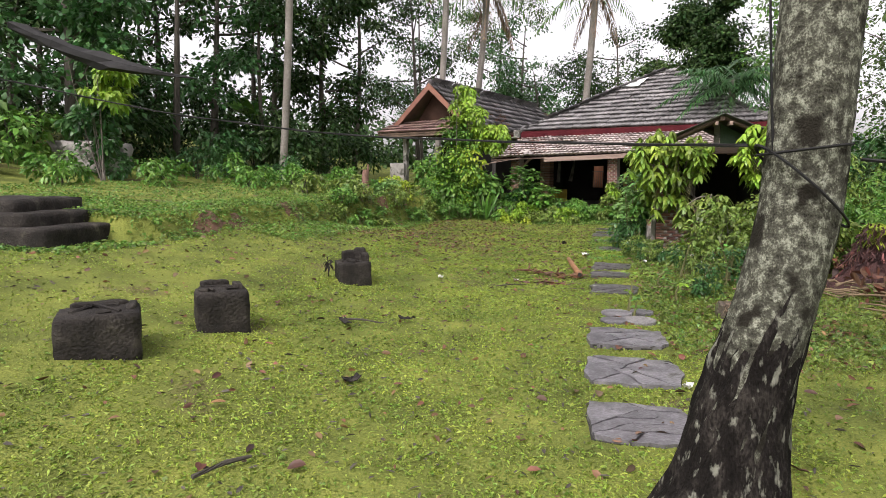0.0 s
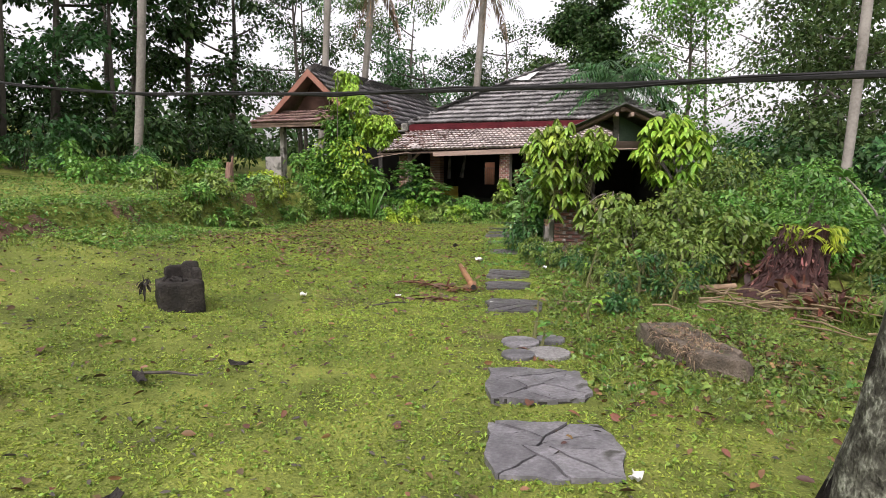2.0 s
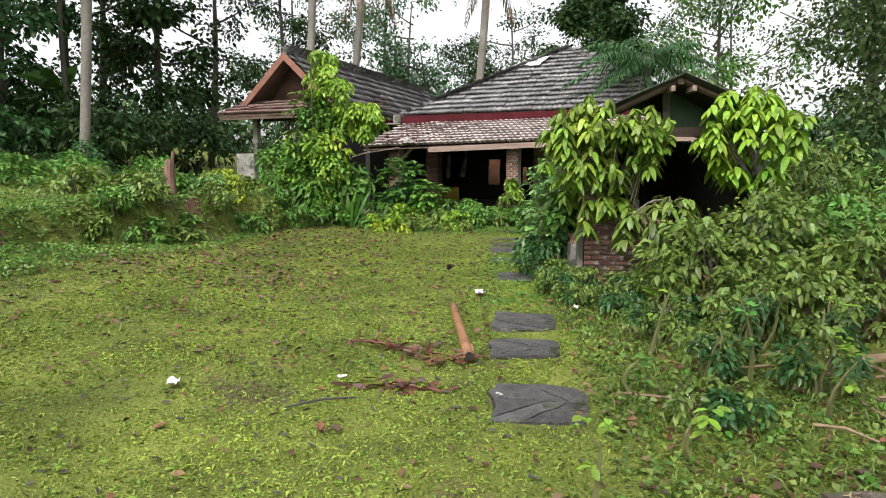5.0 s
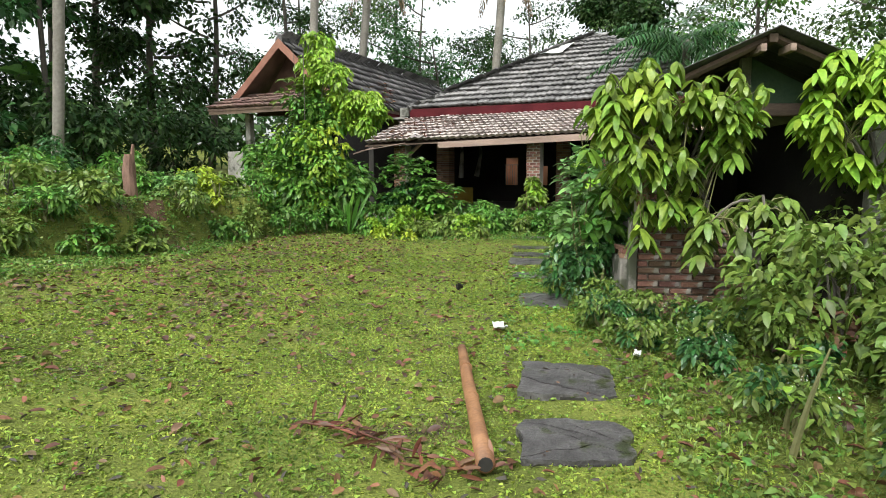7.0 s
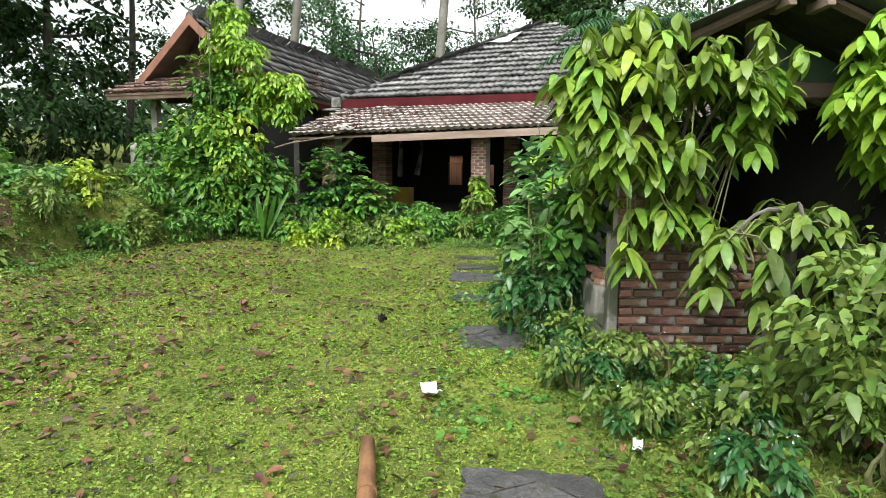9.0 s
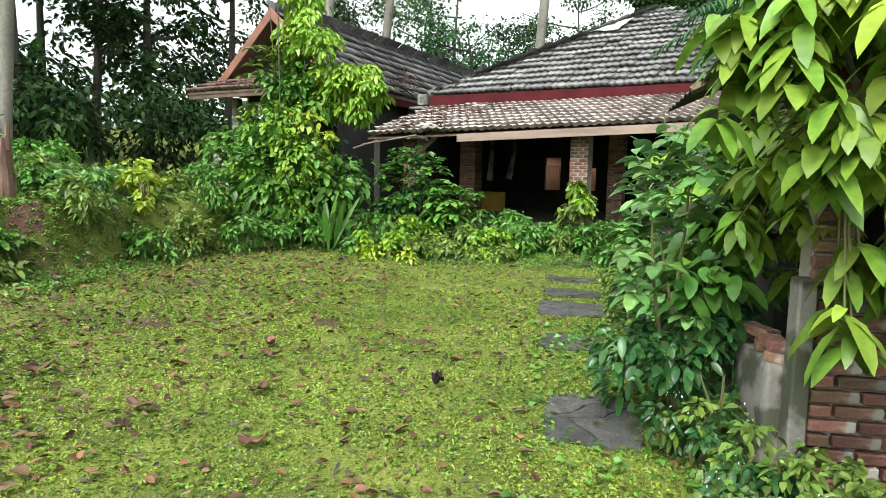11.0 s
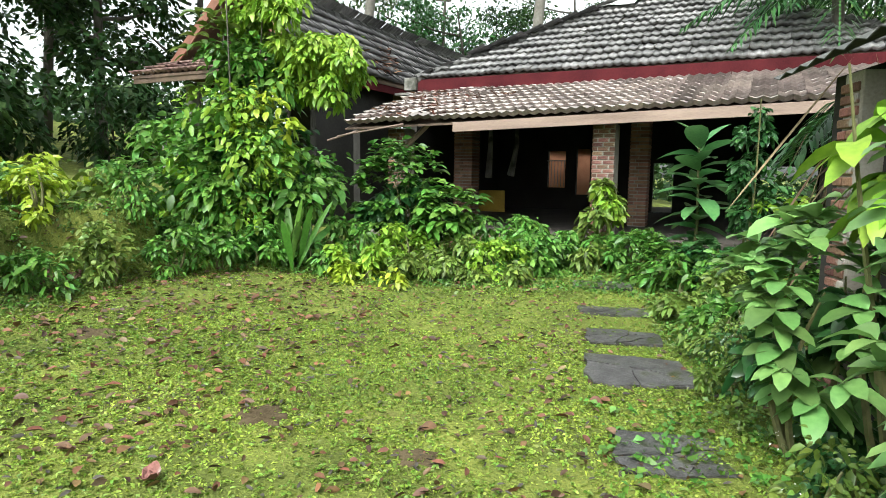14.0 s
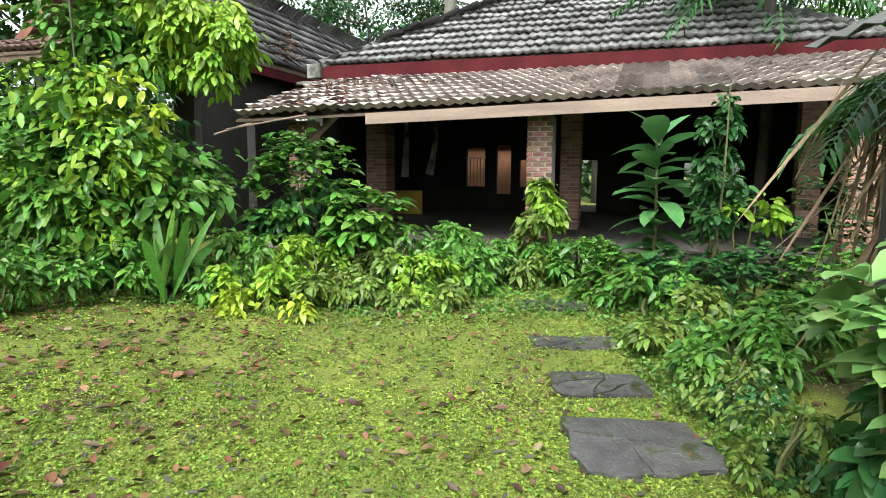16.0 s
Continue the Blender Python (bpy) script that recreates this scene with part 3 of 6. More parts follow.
M_STAKE = material("split_post", [(0.10, 0.055, 0.04), (0.22, 0.13, 0.095)], rough=0.85, scale=6, fine=50, bump=0.6, stretch=(2, 2, 0.5))
M_KERB = material("mossy_kerb", [(0.03, 0.025, 0.018), (0.09, 0.07, 0.05), (0.16, 0.13, 0.10)], rough=0.9, scale=7, fine=60, bump=0.9, depth=0.03, stain=(5.0, 0.6, (0.07, 0.085, 0.03)))
# floor grey lowered in colour to stand for shade beneath the porch roof
M_DARKFLOOR = material("shade_dark_floor", [(0.035, 0.03, 0.025), (0.085, 0.07, 0.06)], rough=0.9, scale=2, fine=30, bump=0.4)
# floor slab and inner walls
FLOOR = 0.48
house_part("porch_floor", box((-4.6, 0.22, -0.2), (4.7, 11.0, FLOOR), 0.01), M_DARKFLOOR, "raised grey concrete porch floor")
house_part("beam", box((-4.5, MB + 0.25, 2.78), (4.6, MB + 0.45, 3.12), 0.01), M_WOOD)
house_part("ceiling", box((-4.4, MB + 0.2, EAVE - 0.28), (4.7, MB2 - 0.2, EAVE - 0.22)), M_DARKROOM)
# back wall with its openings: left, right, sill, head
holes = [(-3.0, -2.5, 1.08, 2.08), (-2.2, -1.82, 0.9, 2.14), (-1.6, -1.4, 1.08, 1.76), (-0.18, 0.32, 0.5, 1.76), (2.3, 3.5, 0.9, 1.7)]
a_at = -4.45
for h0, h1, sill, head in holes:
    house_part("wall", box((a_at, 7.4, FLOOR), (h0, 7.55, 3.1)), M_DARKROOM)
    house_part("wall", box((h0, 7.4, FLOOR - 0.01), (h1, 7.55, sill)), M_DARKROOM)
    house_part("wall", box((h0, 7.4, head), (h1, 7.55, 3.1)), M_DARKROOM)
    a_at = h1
house_part("wall", box((a_at, 7.4, FLOOR), (4.55, 7.55, 3.1)), M_DARKROOM, "back wall with window openings, indoor shade in its colour")
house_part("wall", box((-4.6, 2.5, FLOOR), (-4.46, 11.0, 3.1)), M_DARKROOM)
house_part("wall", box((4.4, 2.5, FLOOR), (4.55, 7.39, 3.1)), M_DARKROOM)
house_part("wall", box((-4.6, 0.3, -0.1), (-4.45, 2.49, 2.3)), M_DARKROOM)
grille = house_part("window_grille", box((-3.02, 7.36, 1.80), (-2.48, 7.39, 1.83)), M_IRON, "rusty iron window bars")
for k in range(6):
    part("bar", box((-2.98 + k * 0.09, 7.365, 1.1), (-2.965 + k * 0.09, 7.385, 1.80)), M_IRON, grille)
house_part("panel", box((-4.15, 5.2, FLOOR), (-3.42, 5.24, 1.02), 0.005), M_YELLOW, "yellow painted plywood panel")
for k, (a0, z0) in enumerate(((-3.2, 1.35), (-2.58, 1.4))):
    house_part("curtain", tube([(a0 + 0.05, 3.5, 2.7), (a0 + 0.08, 3.48, 2.1), (a0 + 0.03 - 0.1 * k, 3.52, z0)], [0.03, 0.05, 0.08], 6, 0.3, k), M_CONC, "pale ragged hanging cloth")
outhouse = thing("outbuilding", "orange plastered outbuilding wall behind the house", "building", HOUSE @ pose(0, 12.6, 0))
part("wall", box((-5.5, 0, 0), (-1.0, 0.2, 2.6), 0.01), M_ORANGE, outhouse)
part("roof", box((-5.8, -0.4, 2.61), (-0.7, 0.6, 2.7), 0.01), M_TILE, outhouse)
house_part("strut", tube([(-2.75, -0.12, 2.28), (-3.32, -0.02, 1.85)], [0.045, 0.045], 4), M_PALEWOOD, "pale diagonal timber strut")
house_part("rafter", tube([(-3.1, -0.42, 2.24), (-4.35, -0.55, 2.05)], [0.018, 0.014], 5), M_PALEWOOD, "broken pale roof batten")
house_part("rafter", tube([(-3.9, -0.3, 2.2), (-4.6, -0.5, 1.98)], [0.02, 0.02], 5), M_PALEWOOD)
house_part("balustrade", box((2.3, 4.0, 0.86), (4.2, 4.05, 0.92), 0.004), M_CONC, "pale low railing inside the porch")
for k in range(7):
    house_part("baluster", box((2.4 + k * 0.28, 4.0, FLOOR), (2.46 + k * 0.28, 4.05, 0.859)), M_CONC)
# loose pale sheet stranded on the hip
bm = bmesh.new()
vs = [bm.verts.new(p) for p in ((-1.25, 5.45, 5.33), (-0.5, 5.4, 5.3), (-0.25, 6.05, 5.72), (-0.85, 6.2, 5.66))]
bm.faces.new(vs)
bmesh.ops.subdivide_edges(bm, edges=bm.edges[:], cuts=3, use_grid_fill=True)
rr = random.Random(3)
for q in bm.verts:
    q.co.z += rr.uniform(-0.02, 0.03)
sheet = part("loose_sheet", bm, M_WHITE, None, m=HOUSE)
tagged(sheet, "white loose plastic sheet stranded on the roof hip", "plastic sheet")
sheet.modifiers.new("thick", "SOLIDIFY").thickness = 0.012

# ---------------------------------------------------------------- palms and trees
M_COCO = material("coconut_bark", [(0.010, 0.009, 0.007), (0.075, 0.075, 0.058), (0.26, 0.272, 0.215)], rough=0.95, scale=26, fine=120, bump=0.9, depth=0.015, spec=0.12, stain=(7.0, 0.53, (0.018, 0.016, 0.012)), stretch=(1.15, 1.15, 0.95))
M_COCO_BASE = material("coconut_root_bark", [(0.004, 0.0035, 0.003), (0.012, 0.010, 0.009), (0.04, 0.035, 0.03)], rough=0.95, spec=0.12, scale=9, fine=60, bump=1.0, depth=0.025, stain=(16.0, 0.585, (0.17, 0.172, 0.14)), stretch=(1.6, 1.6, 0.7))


def palm_frond(base, way, length, seed, droop=0.8, leaflets=26, width=0.5):
    """Leaf arrays of one feather frond, with its rib as thin leaves."""
    r = np.random.default_rng(seed)
    s = np.linspace(0.12, 1, leaflets)
    way = unit(np.array(way, float))
    spine = np.array(base) + way * (s * length)[:, None]
    spine[:, 2] -= droop * length * s**2 * 0.6
    side = unit(np.cross(way, (0, 0, 1)))
    out = []
    for sg in (-1, 1):
        w = side * sg + way * 0.55 + (0, 0, -0.35)
        ln = width * length * 0.42 * np.sin(math.pi * (0.15 + 0.8 * s)) + 0.08
        out.append(leaf_arrays(spine, w + r.normal(0, 0.12, spine.shape), ln, 0.018 * length ** 0.5, 0.55, plain=True, twist=0.2))
    rib = np.concatenate([spine[:-1]])
    out.append(leaf_arrays(rib, np.diff(spine, axis=0), np.linalg.norm(np.diff(spine, axis=0), axis=1) * 1.15, 0.02, 0, plain=True, twist=0.1))
    return stack(out)


def palm(label, foot, top, r0, r1, bark, fronds=18, length=3.2, rings=60, base_mat=None, crown=True, seed=0, leaf=None, dead=4):
    p = thing("palm_tree", label, "palm tree", pose(*foot))
    d = Vector(top) - Vector(foot)
    n = rings
    pts, rad = [], []
    for i in range(n + 1):
        s = i / n
        bend = math.sin(s * math.pi) * 0.12
        z = d.z * s
        if base_mat:
            bend = 0.14 * float(smooth(0.4, 1.5, z)) - 0.03 * float(smooth(0.0, 0.5, z)) * 0
        pts.append((d.x * s + bend, d.y * s, z - (0.15 if i == 0 else 0)))
        rad.append((r1 + (r0 - r1) * math.exp(-z / 0.33)) * (1 + (0.022 * (((i * 0.71) % 1.0) - 0.5) if base_mat else 0.018 * math.sin(i * 2.4))))
    part("trunk", tube(pts, rad, 20 if base_mat else 10, 0.02, seed), bark, p, flat=False)
    if crown:
        arr, dry = [], []
        for k in range(fronds):
            a = k * 2.4
            e = 0.9 - 1.35 * (k / fronds)
            arr.append(palm_frond(d, (math.cos(a), math.sin(a), e), length * (0.85 + 0.3 * ((k * 7) % 5) / 5), seed + k, leaflets=24))
        foliage("crown", arr, leaf or M_LEAF_MID, p, "feathery green palm fronds")
        for k in range(dead):
            a = k * 2.1 + 0.5
            dry.append(palm_frond(d - Vector((0, 0, 0.2)), (math.cos(a), math.sin(a), -1.6), length * 0.8, seed + 50 + k, leaflets=20))
        if dry:
            foliage("dead_fronds", dry, M_STRAW, p, "hanging brown dead fronds")
    return p


near_palm = palm("leaning coconut palm with mottled grey lichen bark", (1.61, 2.36, 0.0), (2.05, 2.5, 9.5), 0.27, 0.148, M_COCO, 16, 3.4, 150, base_mat=True, seed=4)
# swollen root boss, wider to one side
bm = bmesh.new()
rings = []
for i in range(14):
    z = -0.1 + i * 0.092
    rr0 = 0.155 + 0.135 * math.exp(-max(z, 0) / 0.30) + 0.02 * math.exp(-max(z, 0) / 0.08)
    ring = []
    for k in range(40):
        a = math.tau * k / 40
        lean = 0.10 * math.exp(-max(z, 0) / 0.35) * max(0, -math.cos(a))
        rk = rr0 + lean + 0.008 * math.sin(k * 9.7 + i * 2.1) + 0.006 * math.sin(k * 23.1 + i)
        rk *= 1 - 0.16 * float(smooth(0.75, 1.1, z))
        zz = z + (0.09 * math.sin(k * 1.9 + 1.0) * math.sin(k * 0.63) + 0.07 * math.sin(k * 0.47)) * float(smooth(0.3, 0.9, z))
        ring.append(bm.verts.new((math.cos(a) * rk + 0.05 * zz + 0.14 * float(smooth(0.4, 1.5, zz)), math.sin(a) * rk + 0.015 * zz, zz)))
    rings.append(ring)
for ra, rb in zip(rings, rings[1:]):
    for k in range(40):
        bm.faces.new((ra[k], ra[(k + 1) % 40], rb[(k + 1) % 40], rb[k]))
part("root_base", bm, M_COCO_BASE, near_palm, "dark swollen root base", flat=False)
palm("tall slender coconut palm with a pale trunk", (-10.95, 22, float(gz(-10.95, 22))), (-10.3, 22, 12.5), 0.22, 0.14, M_PALM_FAR, seed=11)
palm("tall slender coconut palm behind the house", (-7.1, 31, float(gz(-7.1, 31))), (-6.4, 31, 14), 0.24, 0.16, M_PALM_FAR, seed=21)
palm("leaning coconut palm behind the house", (-5.9, 33, float(gz(-5.9, 33))), (-4.7, 33, 12.0), 0.24, 0.17, M_PALM_FAR, seed=31, dead=7)
palm("leaning coconut palm behind the house", (-0.3, 36, 0), (0.75, 36, 12.5), 0.26, 0.19, M_PALM_FAR, seed=41, dead=7)
palm("coconut palm with a pale ringed trunk", (9.95, 18, float(gz(9.95, 18))), (10.35, 18, 12), 0.2, 0.125, M_PALM_FAR, seed=51)
palm("short dark green palm beside the house", (5.6, 24.2, 0), (5.6, 24.2, 5.0), 0.16, 0.10, M_BARK, 30, 2.3, 20, seed=61, leaf=M_LEAF_DEEP, dead=0)


def tree(label, foot, height, crown, radius, leaf, bark=M_BARK_DARK, count=90, per=26, size=0.24, seed=0, trunk=0.16, limbs=9, cone=False, start=0.3, flatten=0.55, clump=0.62):
    """A tapered trunk with limbs, and leaf clumps round the limbs' ends with gaps between."""
    x, y = foot
    z0 = float(gz(x, y)) - 0.1
    t = thing("tree", label, "tree", pose(x, y, z0))
    r = random.Random(seed)
    top = Vector((r.uniform(-0.5, 0.5), r.uniform(-0.5, 0.5), height))
    pts = curve_points((0, 0, 0), top, (r.uniform(-0.4, 0.4), r.uniform(-0.4, 0.4), 0), 8)
    part("trunk", tube(pts, [trunk * (1 - 0.85 * i / 8) for i in range(9)], 8, 0.06, seed), bark, t, flat=False)
    centres = []
    for k in range(limbs):
        s = start + (0.95 - start) * k / limbs
        p = pts[0].lerp(top, s)
        a = r.uniform(0, math.tau)
        reach = radius * ((1.15 - s) * 1.25 if cone else r.uniform(0.55, 1.0))
        q = p + Vector((math.cos(a) * reach, math.sin(a) * reach, height * r.uniform(0.02, 0.14)))
        part("branch", tube(curve_points(p, q, (0, 0, -0.15), 4), [trunk * 0.4 * (1 - s * 0.5) * (1 - 0.8 * i / 4) + 0.012 for i in range(5)], 5, 0, k), bark, t)
        for j in range(max(2, count // limbs)):
            u = r.random() ** 0.6
            c = p.lerp(q, 0.25 + 0.8 * u)
            centres.append(c + Vector((r.gauss(0, 1), r.gauss(0, 1), r.gauss(0, 0.7))) * radius * (0.10 if cone else 0.22))
    foliage("crown", [clumps(np.array(centres), clump, per, size, 0.34, 0.3, True, seed, flatten)], leaf, t)
    return t


for k, (x, y, h) in enumerate([(-21, 27, 13), (-18.5, 20.5, 12), (-16.2, 29, 13), (-13.6, 25.5, 12), (-22.5, 22, 12), (-14.8, 20.8, 11)]):
    tree("thin dark tree with a bare lower trunk", (x, y), h, 0, 2.0, M_LEAF_DARK, M_BARK_DARK, 34, 60, 0.24, 140 + k, 0.11 + 0.02 * (k % 3), 7, start=0.55, clump=0.5)
DARK, AIRY = "tall dark broadleaf tree with thin trunk and gappy crown", "tall airy tree with thin limbs and light crown"
spots = [(-27, 24, 12, 4.2), (-23, 30, 13, 4.0), (-20, 23, 11, 3.6), (-17.5, 33, 14, 3.8), (-16, 25, 10, 3.2), (-14, 37, 14, 3.6), (-12.6, 29.5, 11, 2.6), (-19, 17.5, 9, 3.2), (-15, 16, 8, 2.6), (-24, 18, 12, 4.0), (-30, 32, 14, 5)]
for k, (x, y, h, rad) in enumerate(spots):
    tree(DARK, (x, y), h, 0, rad, M_LEAF_DARK if k % 4 else M_LEAF_DEEP, M_BARK_DARK, 70, 76, 0.25, 100 + k, 0.2, 12, start=0.22, clump=0.6)
for k, (x, y, h, rad) in enumerate([(-10, 38, 13, 3.0), (-3.2, 41, 11, 3.0), (-6, 45, 13, 3.5), (2.5, 46, 12, 3.6), (-12, 46, 14, 4), (0.5, 39, 8.0, 2.6), (-2.2, 37, 7.5, 2.6), (4.5, 42, 9, 2.8)]):
    tree("broadleaf tree behind the roof", (x, y), h, 0, rad, (M_LEAF_DARK, M_LEAF_DEEP, M_LEAF_AIRY, M_LEAF_DARK, M_LEAF_DEEP)[k % 5], M_BARK_DARK, 60, 95, 0.18, 200 + k, 0.17, 10, start=0.25)
tree("dense dark conical tree beyond the roof", (7.9, 45), 13.8, 0, 4.6, M_LEAF_DARK, M_BARK_DARK, 420, 80, 0.26, 301, 0.25, 20, cone=True, start=0.25)
for k, (x, y, h, rad) in enumerate([(10.5, 33, 13, 3.2), (13.5, 27, 12, 3.0), (16.5, 31, 14, 3.4), (20, 25, 13, 3.4), (24, 30, 14, 4), (14, 40, 14, 4), (19, 36, 13, 4), (28, 24, 13, 4), (12, 22.5, 9, 2.2), (31, 34, 14, 5)]):
    tree(AIRY, (x, y), h + 1.2, 0, rad, M_LEAF_AIRY if k % 3 else M_LEAF_MID, M_BARK, 84, 85, 0.19, 400 + k, 0.13, 13, start=0.16, clump=0.7)


def shrub(name, label, category, centre, parts_, stems=5, stem_mat=None, group=""):
    """parts_: (material, arrays, label) of its foliage; stems rise from the ground to the foliage."""
    x, y = centre[0], centre[1]
    z0 = float(gz(x, y))
    t = thing(name, label, category, pose(x, y, z0), group)
    r = random.Random(int(x * 97 + y * 31))
    hgt = centre[2]
    for k in range(stems):
        e = Vector((r.uniform(-0.5, 0.5) * hgt * 0.5, r.uniform(-0.4, 0.4) * hgt * 0.5, hgt * r.uniform(0.75, 1.2)))
        part("stem", tube(curve_points((r.uniform(-0.08, 0.08), r.uniform(-0.08, 0.08), -0.05), e, (r.uniform(-0.1, 0.1), 0, 0), 5), [0.02, 0.018, 0.015, 0.012, 0.009, 0.005], 5, 0, k), stem_mat or M_TWIG, t)
    for mat, arrays, lab in parts_:
        foliage("foliage", arrays, mat, t, lab)
    return t


def ellipsoid_points(centre, radii, n, seed, up=0.3):
    r = np.random.default_rng(seed)
    d = unit(r.normal(0, 1, (n, 3)) + (0, 0, up))
    return np.asarray(centre) + d * np.asarray(radii) * r.uniform(0.65, 1.08, n)[:, None], d


def whorled(centre, radii, n, leaves, size, ratio, droop, seed, up=0.3, pitch=0.25):
    p, d = ellipsoid_points(centre, radii, n, seed, up)
    return rosettes(p, d + (0, 0, 0.3), leaves, size, ratio, droop, seed, pitch)


# creeper-covered tree at the wing's corner
CREEPER = [
    (M_LEAF_MID, [cloud((0.1, -0.15, 0.85), (1.3, 0.9, 1.0), 4200, 0.13, 0.29, seed=1), cloud((0.2, 0.1, 2.2), (0.66, 0.6, 1.05), 1900, 0.12, 0.28, seed=2), cloud((-0.8, -0.1, 1.3), (0.6, 0.6, 0.8), 900, 0.13, 0.28, seed=15), whorled((-0.1, -0.5, 1.0), (1.2, 0.5, 0.8), 64, 6, 0.17, 0.28, 0.6, 17)], ""),
    (M_LEAF_LIME, [cloud((1.25, 0.15, 2.5), (0.68, 0.45, 0.62), 2700, 0.09, 0.3, droop=0.8, seed=3), cloud((0.2, 0.3, 3.55), (0.40, 0.4, 0.75), 1100, 0.11, 0.3, droop=0.9, seed=4), cloud((0.6, 0.0, 3.0), (0.5, 0.45, 0.6), 1300, 0.09, 0.3, droop=0.8, seed=14), cloud((0.1, -0.6, 1.2), (1.2, 0.45, 1.0), 1500, 0.10, 0.28, seed=16)], "lime green climbing leaves"),
    (M_LEAF_DEEP, [cloud((0.2, 0.3, 1.4), (0.95, 0.6, 1.2), 900, 0.15, 0.26, seed=5)], ""),
    (M_LEAF_YEL, [cloud((0.5, -0.5, 1.5), (0.8, 0.4, 0.7), 200, 0.11, 0.28, seed=18)], "yellowing leaves"),
    (M_LEAF_OLIVE, [whorled((-0.15, -0.35, 2.5), (0.35, 0.3, 0.8), 14, 6, 0.26, 0.24, 0.5, 6)], "long olive shoots")]
shrub("creeper_clad_tree", "small tree smothered in bright green creeper beside the wing", "tree", (-3.6, 20.3, 3.6), CREEPER, 6, M_BARK)
shrub("broad_bush", "green bush with yellowing leaves below the wing", "bush", (-4.9, 19.6, 0.7), [
    (M_LEAF_OLIVE, [cloud((0, 0, 0.45), (0.85, 0.6, 0.55), 1100, 0.15, 0.27, seed=7)], ""), (M_LEAF_YEL, [cloud((-0.3, -0.2, 0.5), (0.6, 0.4, 0.45), 260, 0.14, 0.27, seed=8)], "yellow leaves")], 4)
shrub("strap_leaf_plant", "clump of upright strap-shaped leaves", "plant", (-2.45, 19.5, 0.8), [
    (M_LEAF_MID, [leaf_arrays(RNG.normal(0, 0.12, (26, 3)) * (1, 1, 0.05), RNG.normal(0, 0.28, (26, 3)) + (0, 0, 1), RNG.uniform(0.7, 1.35, 26), 0.045, 0.25)], "")], 1)
shrub("broad_bush", "leafy bush with hand-shaped leaves before the porch pillar", "bush", (-1.25, 20.75, 1.2), [
    (M_LEAF_MID, [whorled((-0.15, 0, 1.0), (0.62, 0.45, 0.72), 150, 7, 0.17, 0.22, 0.5, 9), whorled((0.6, -0.2, 0.72), (0.45, 0.35, 0.35), 46, 7, 0.22, 0.22, 0.5, 10)], ""),
    (M_LEAF_DEEP, [cloud((0, 0.1, 0.7), (0.7, 0.45, 0.65), 700, 0.16, 0.3, seed=11)], "")], 6)
shrub("pillar_creeper", "pale green creeper climbing the brick pillar", "creeper", (1.53, 21.42, 1.0), [
    (M_LEAF_OLIVE, [cloud((0, -0.02, 0.62), (0.27, 0.2, 0.72), 520, 0.13, 0.3, droop=0.6, seed=12)], ""), (M_LEAF_LIME, [cloud((0.0, -0.08, 0.75), (0.24, 0.16, 0.5), 240, 0.12, 0.3, seed=13)], "")], 3)
# broad-leaved sapling: each large leaf a part of its own
sap = thing("broadleaf_sapling", "young tree with large glossy ribbed leaves before the porch", "plant", pose(2.45, 19.9, float(gz(2.45, 19.9))))
part("stem", tube([(0, 0, -0.05), (0.03, 0, 0.8), (0.0, 0.02, 1.75)], [0.025, 0.02, 0.012], 7), M_TWIG, sap)
BIGLEAF = []
for k in range(3):
    v, f = leaf_arrays([(0, 0, 0)], [(1, 0, 0.05)], 0.50, 0.125, 0.2 + 0.18 * k, fold=0.22, twist=0.01)
    BIGLEAF.append(mesh_np("leaf", v, f, material("sapling_leaf", [(0.04, 0.13, 0.045), (0.11, 0.25, 0.08)], rough=0.35, scale=3, fine=30, bump=0.3, depth=0.006, obj=0.3, trans=0.25), flat=False))
rr = random.Random(5)
for k in range(44):
    z = 0.3 + 1.45 * (k / 44)
    up_ = 2 - 25 * (k / 44) - 45 * max(0, (k - 37) / 7) + rr.uniform(-14, 10)
    part("leaf", BIGLEAF[k % 3], None, sap, m=pose(0.02, 0, z, 0, 0, k * 137.5) @ pose(0, 0, 0, rr.uniform(-15, 15), up_, 0) @ Matrix.Diagonal((*[rr.uniform(0.7, 1.1)] * 3, 1)))
shrub("slender_sapling", "slender sapling with small dark leaves", "plant", (2.95, 19.6, 1.9), [
    (M_LEAF_DEEP, [cloud((0, 0, 1.0 + 0.3 * k), (0.38 - 0.07 * k, 0.3 - 0.05 * k, 0.32), 260 - 40 * k, 0.10, 0.26, seed=20 + k) for k in range(4)], ""), (M_LEAF_LIME, [cloud((0.35, -0.1, 0.95), (0.32, 0.2, 0.16), 90, 0.12, 0.26, seed=25)], "")], 2)
for k, (x, y, h, mt) in enumerate([(2.1, 19.9, 0.35, M_LEAF_MID), (2.7, 19.5, 0.45, M_LEAF_DEEP), (3.3, 19.5, 0.5, M_LEAF_DEEP), (3.9, 19.2, 0.5, M_LEAF_MID), (3.2, 18.6, 0.28, M_LEAF_MID), (4.3, 18.4, 0.5, M_LEAF_DEEP), (1.9, 20.7, 0.35, M_LEAF_MID), (3.6, 20.6, 0.9, M_LEAF_DEEP), (4.4, 20.0, 1.0, M_LEAF_DARK)]):
    shrub("low_bush", "low leafy undergrowth before the porch", "bush", (x, y, h * 1.2), [(mt, [whorled((0, 0, h * 0.7), (0.45, 0.4, h * 0.7), 64, 7, 0.13, 0.24, 0.5, 30 + k)], "")], 3, group="undergrowth along the porch")
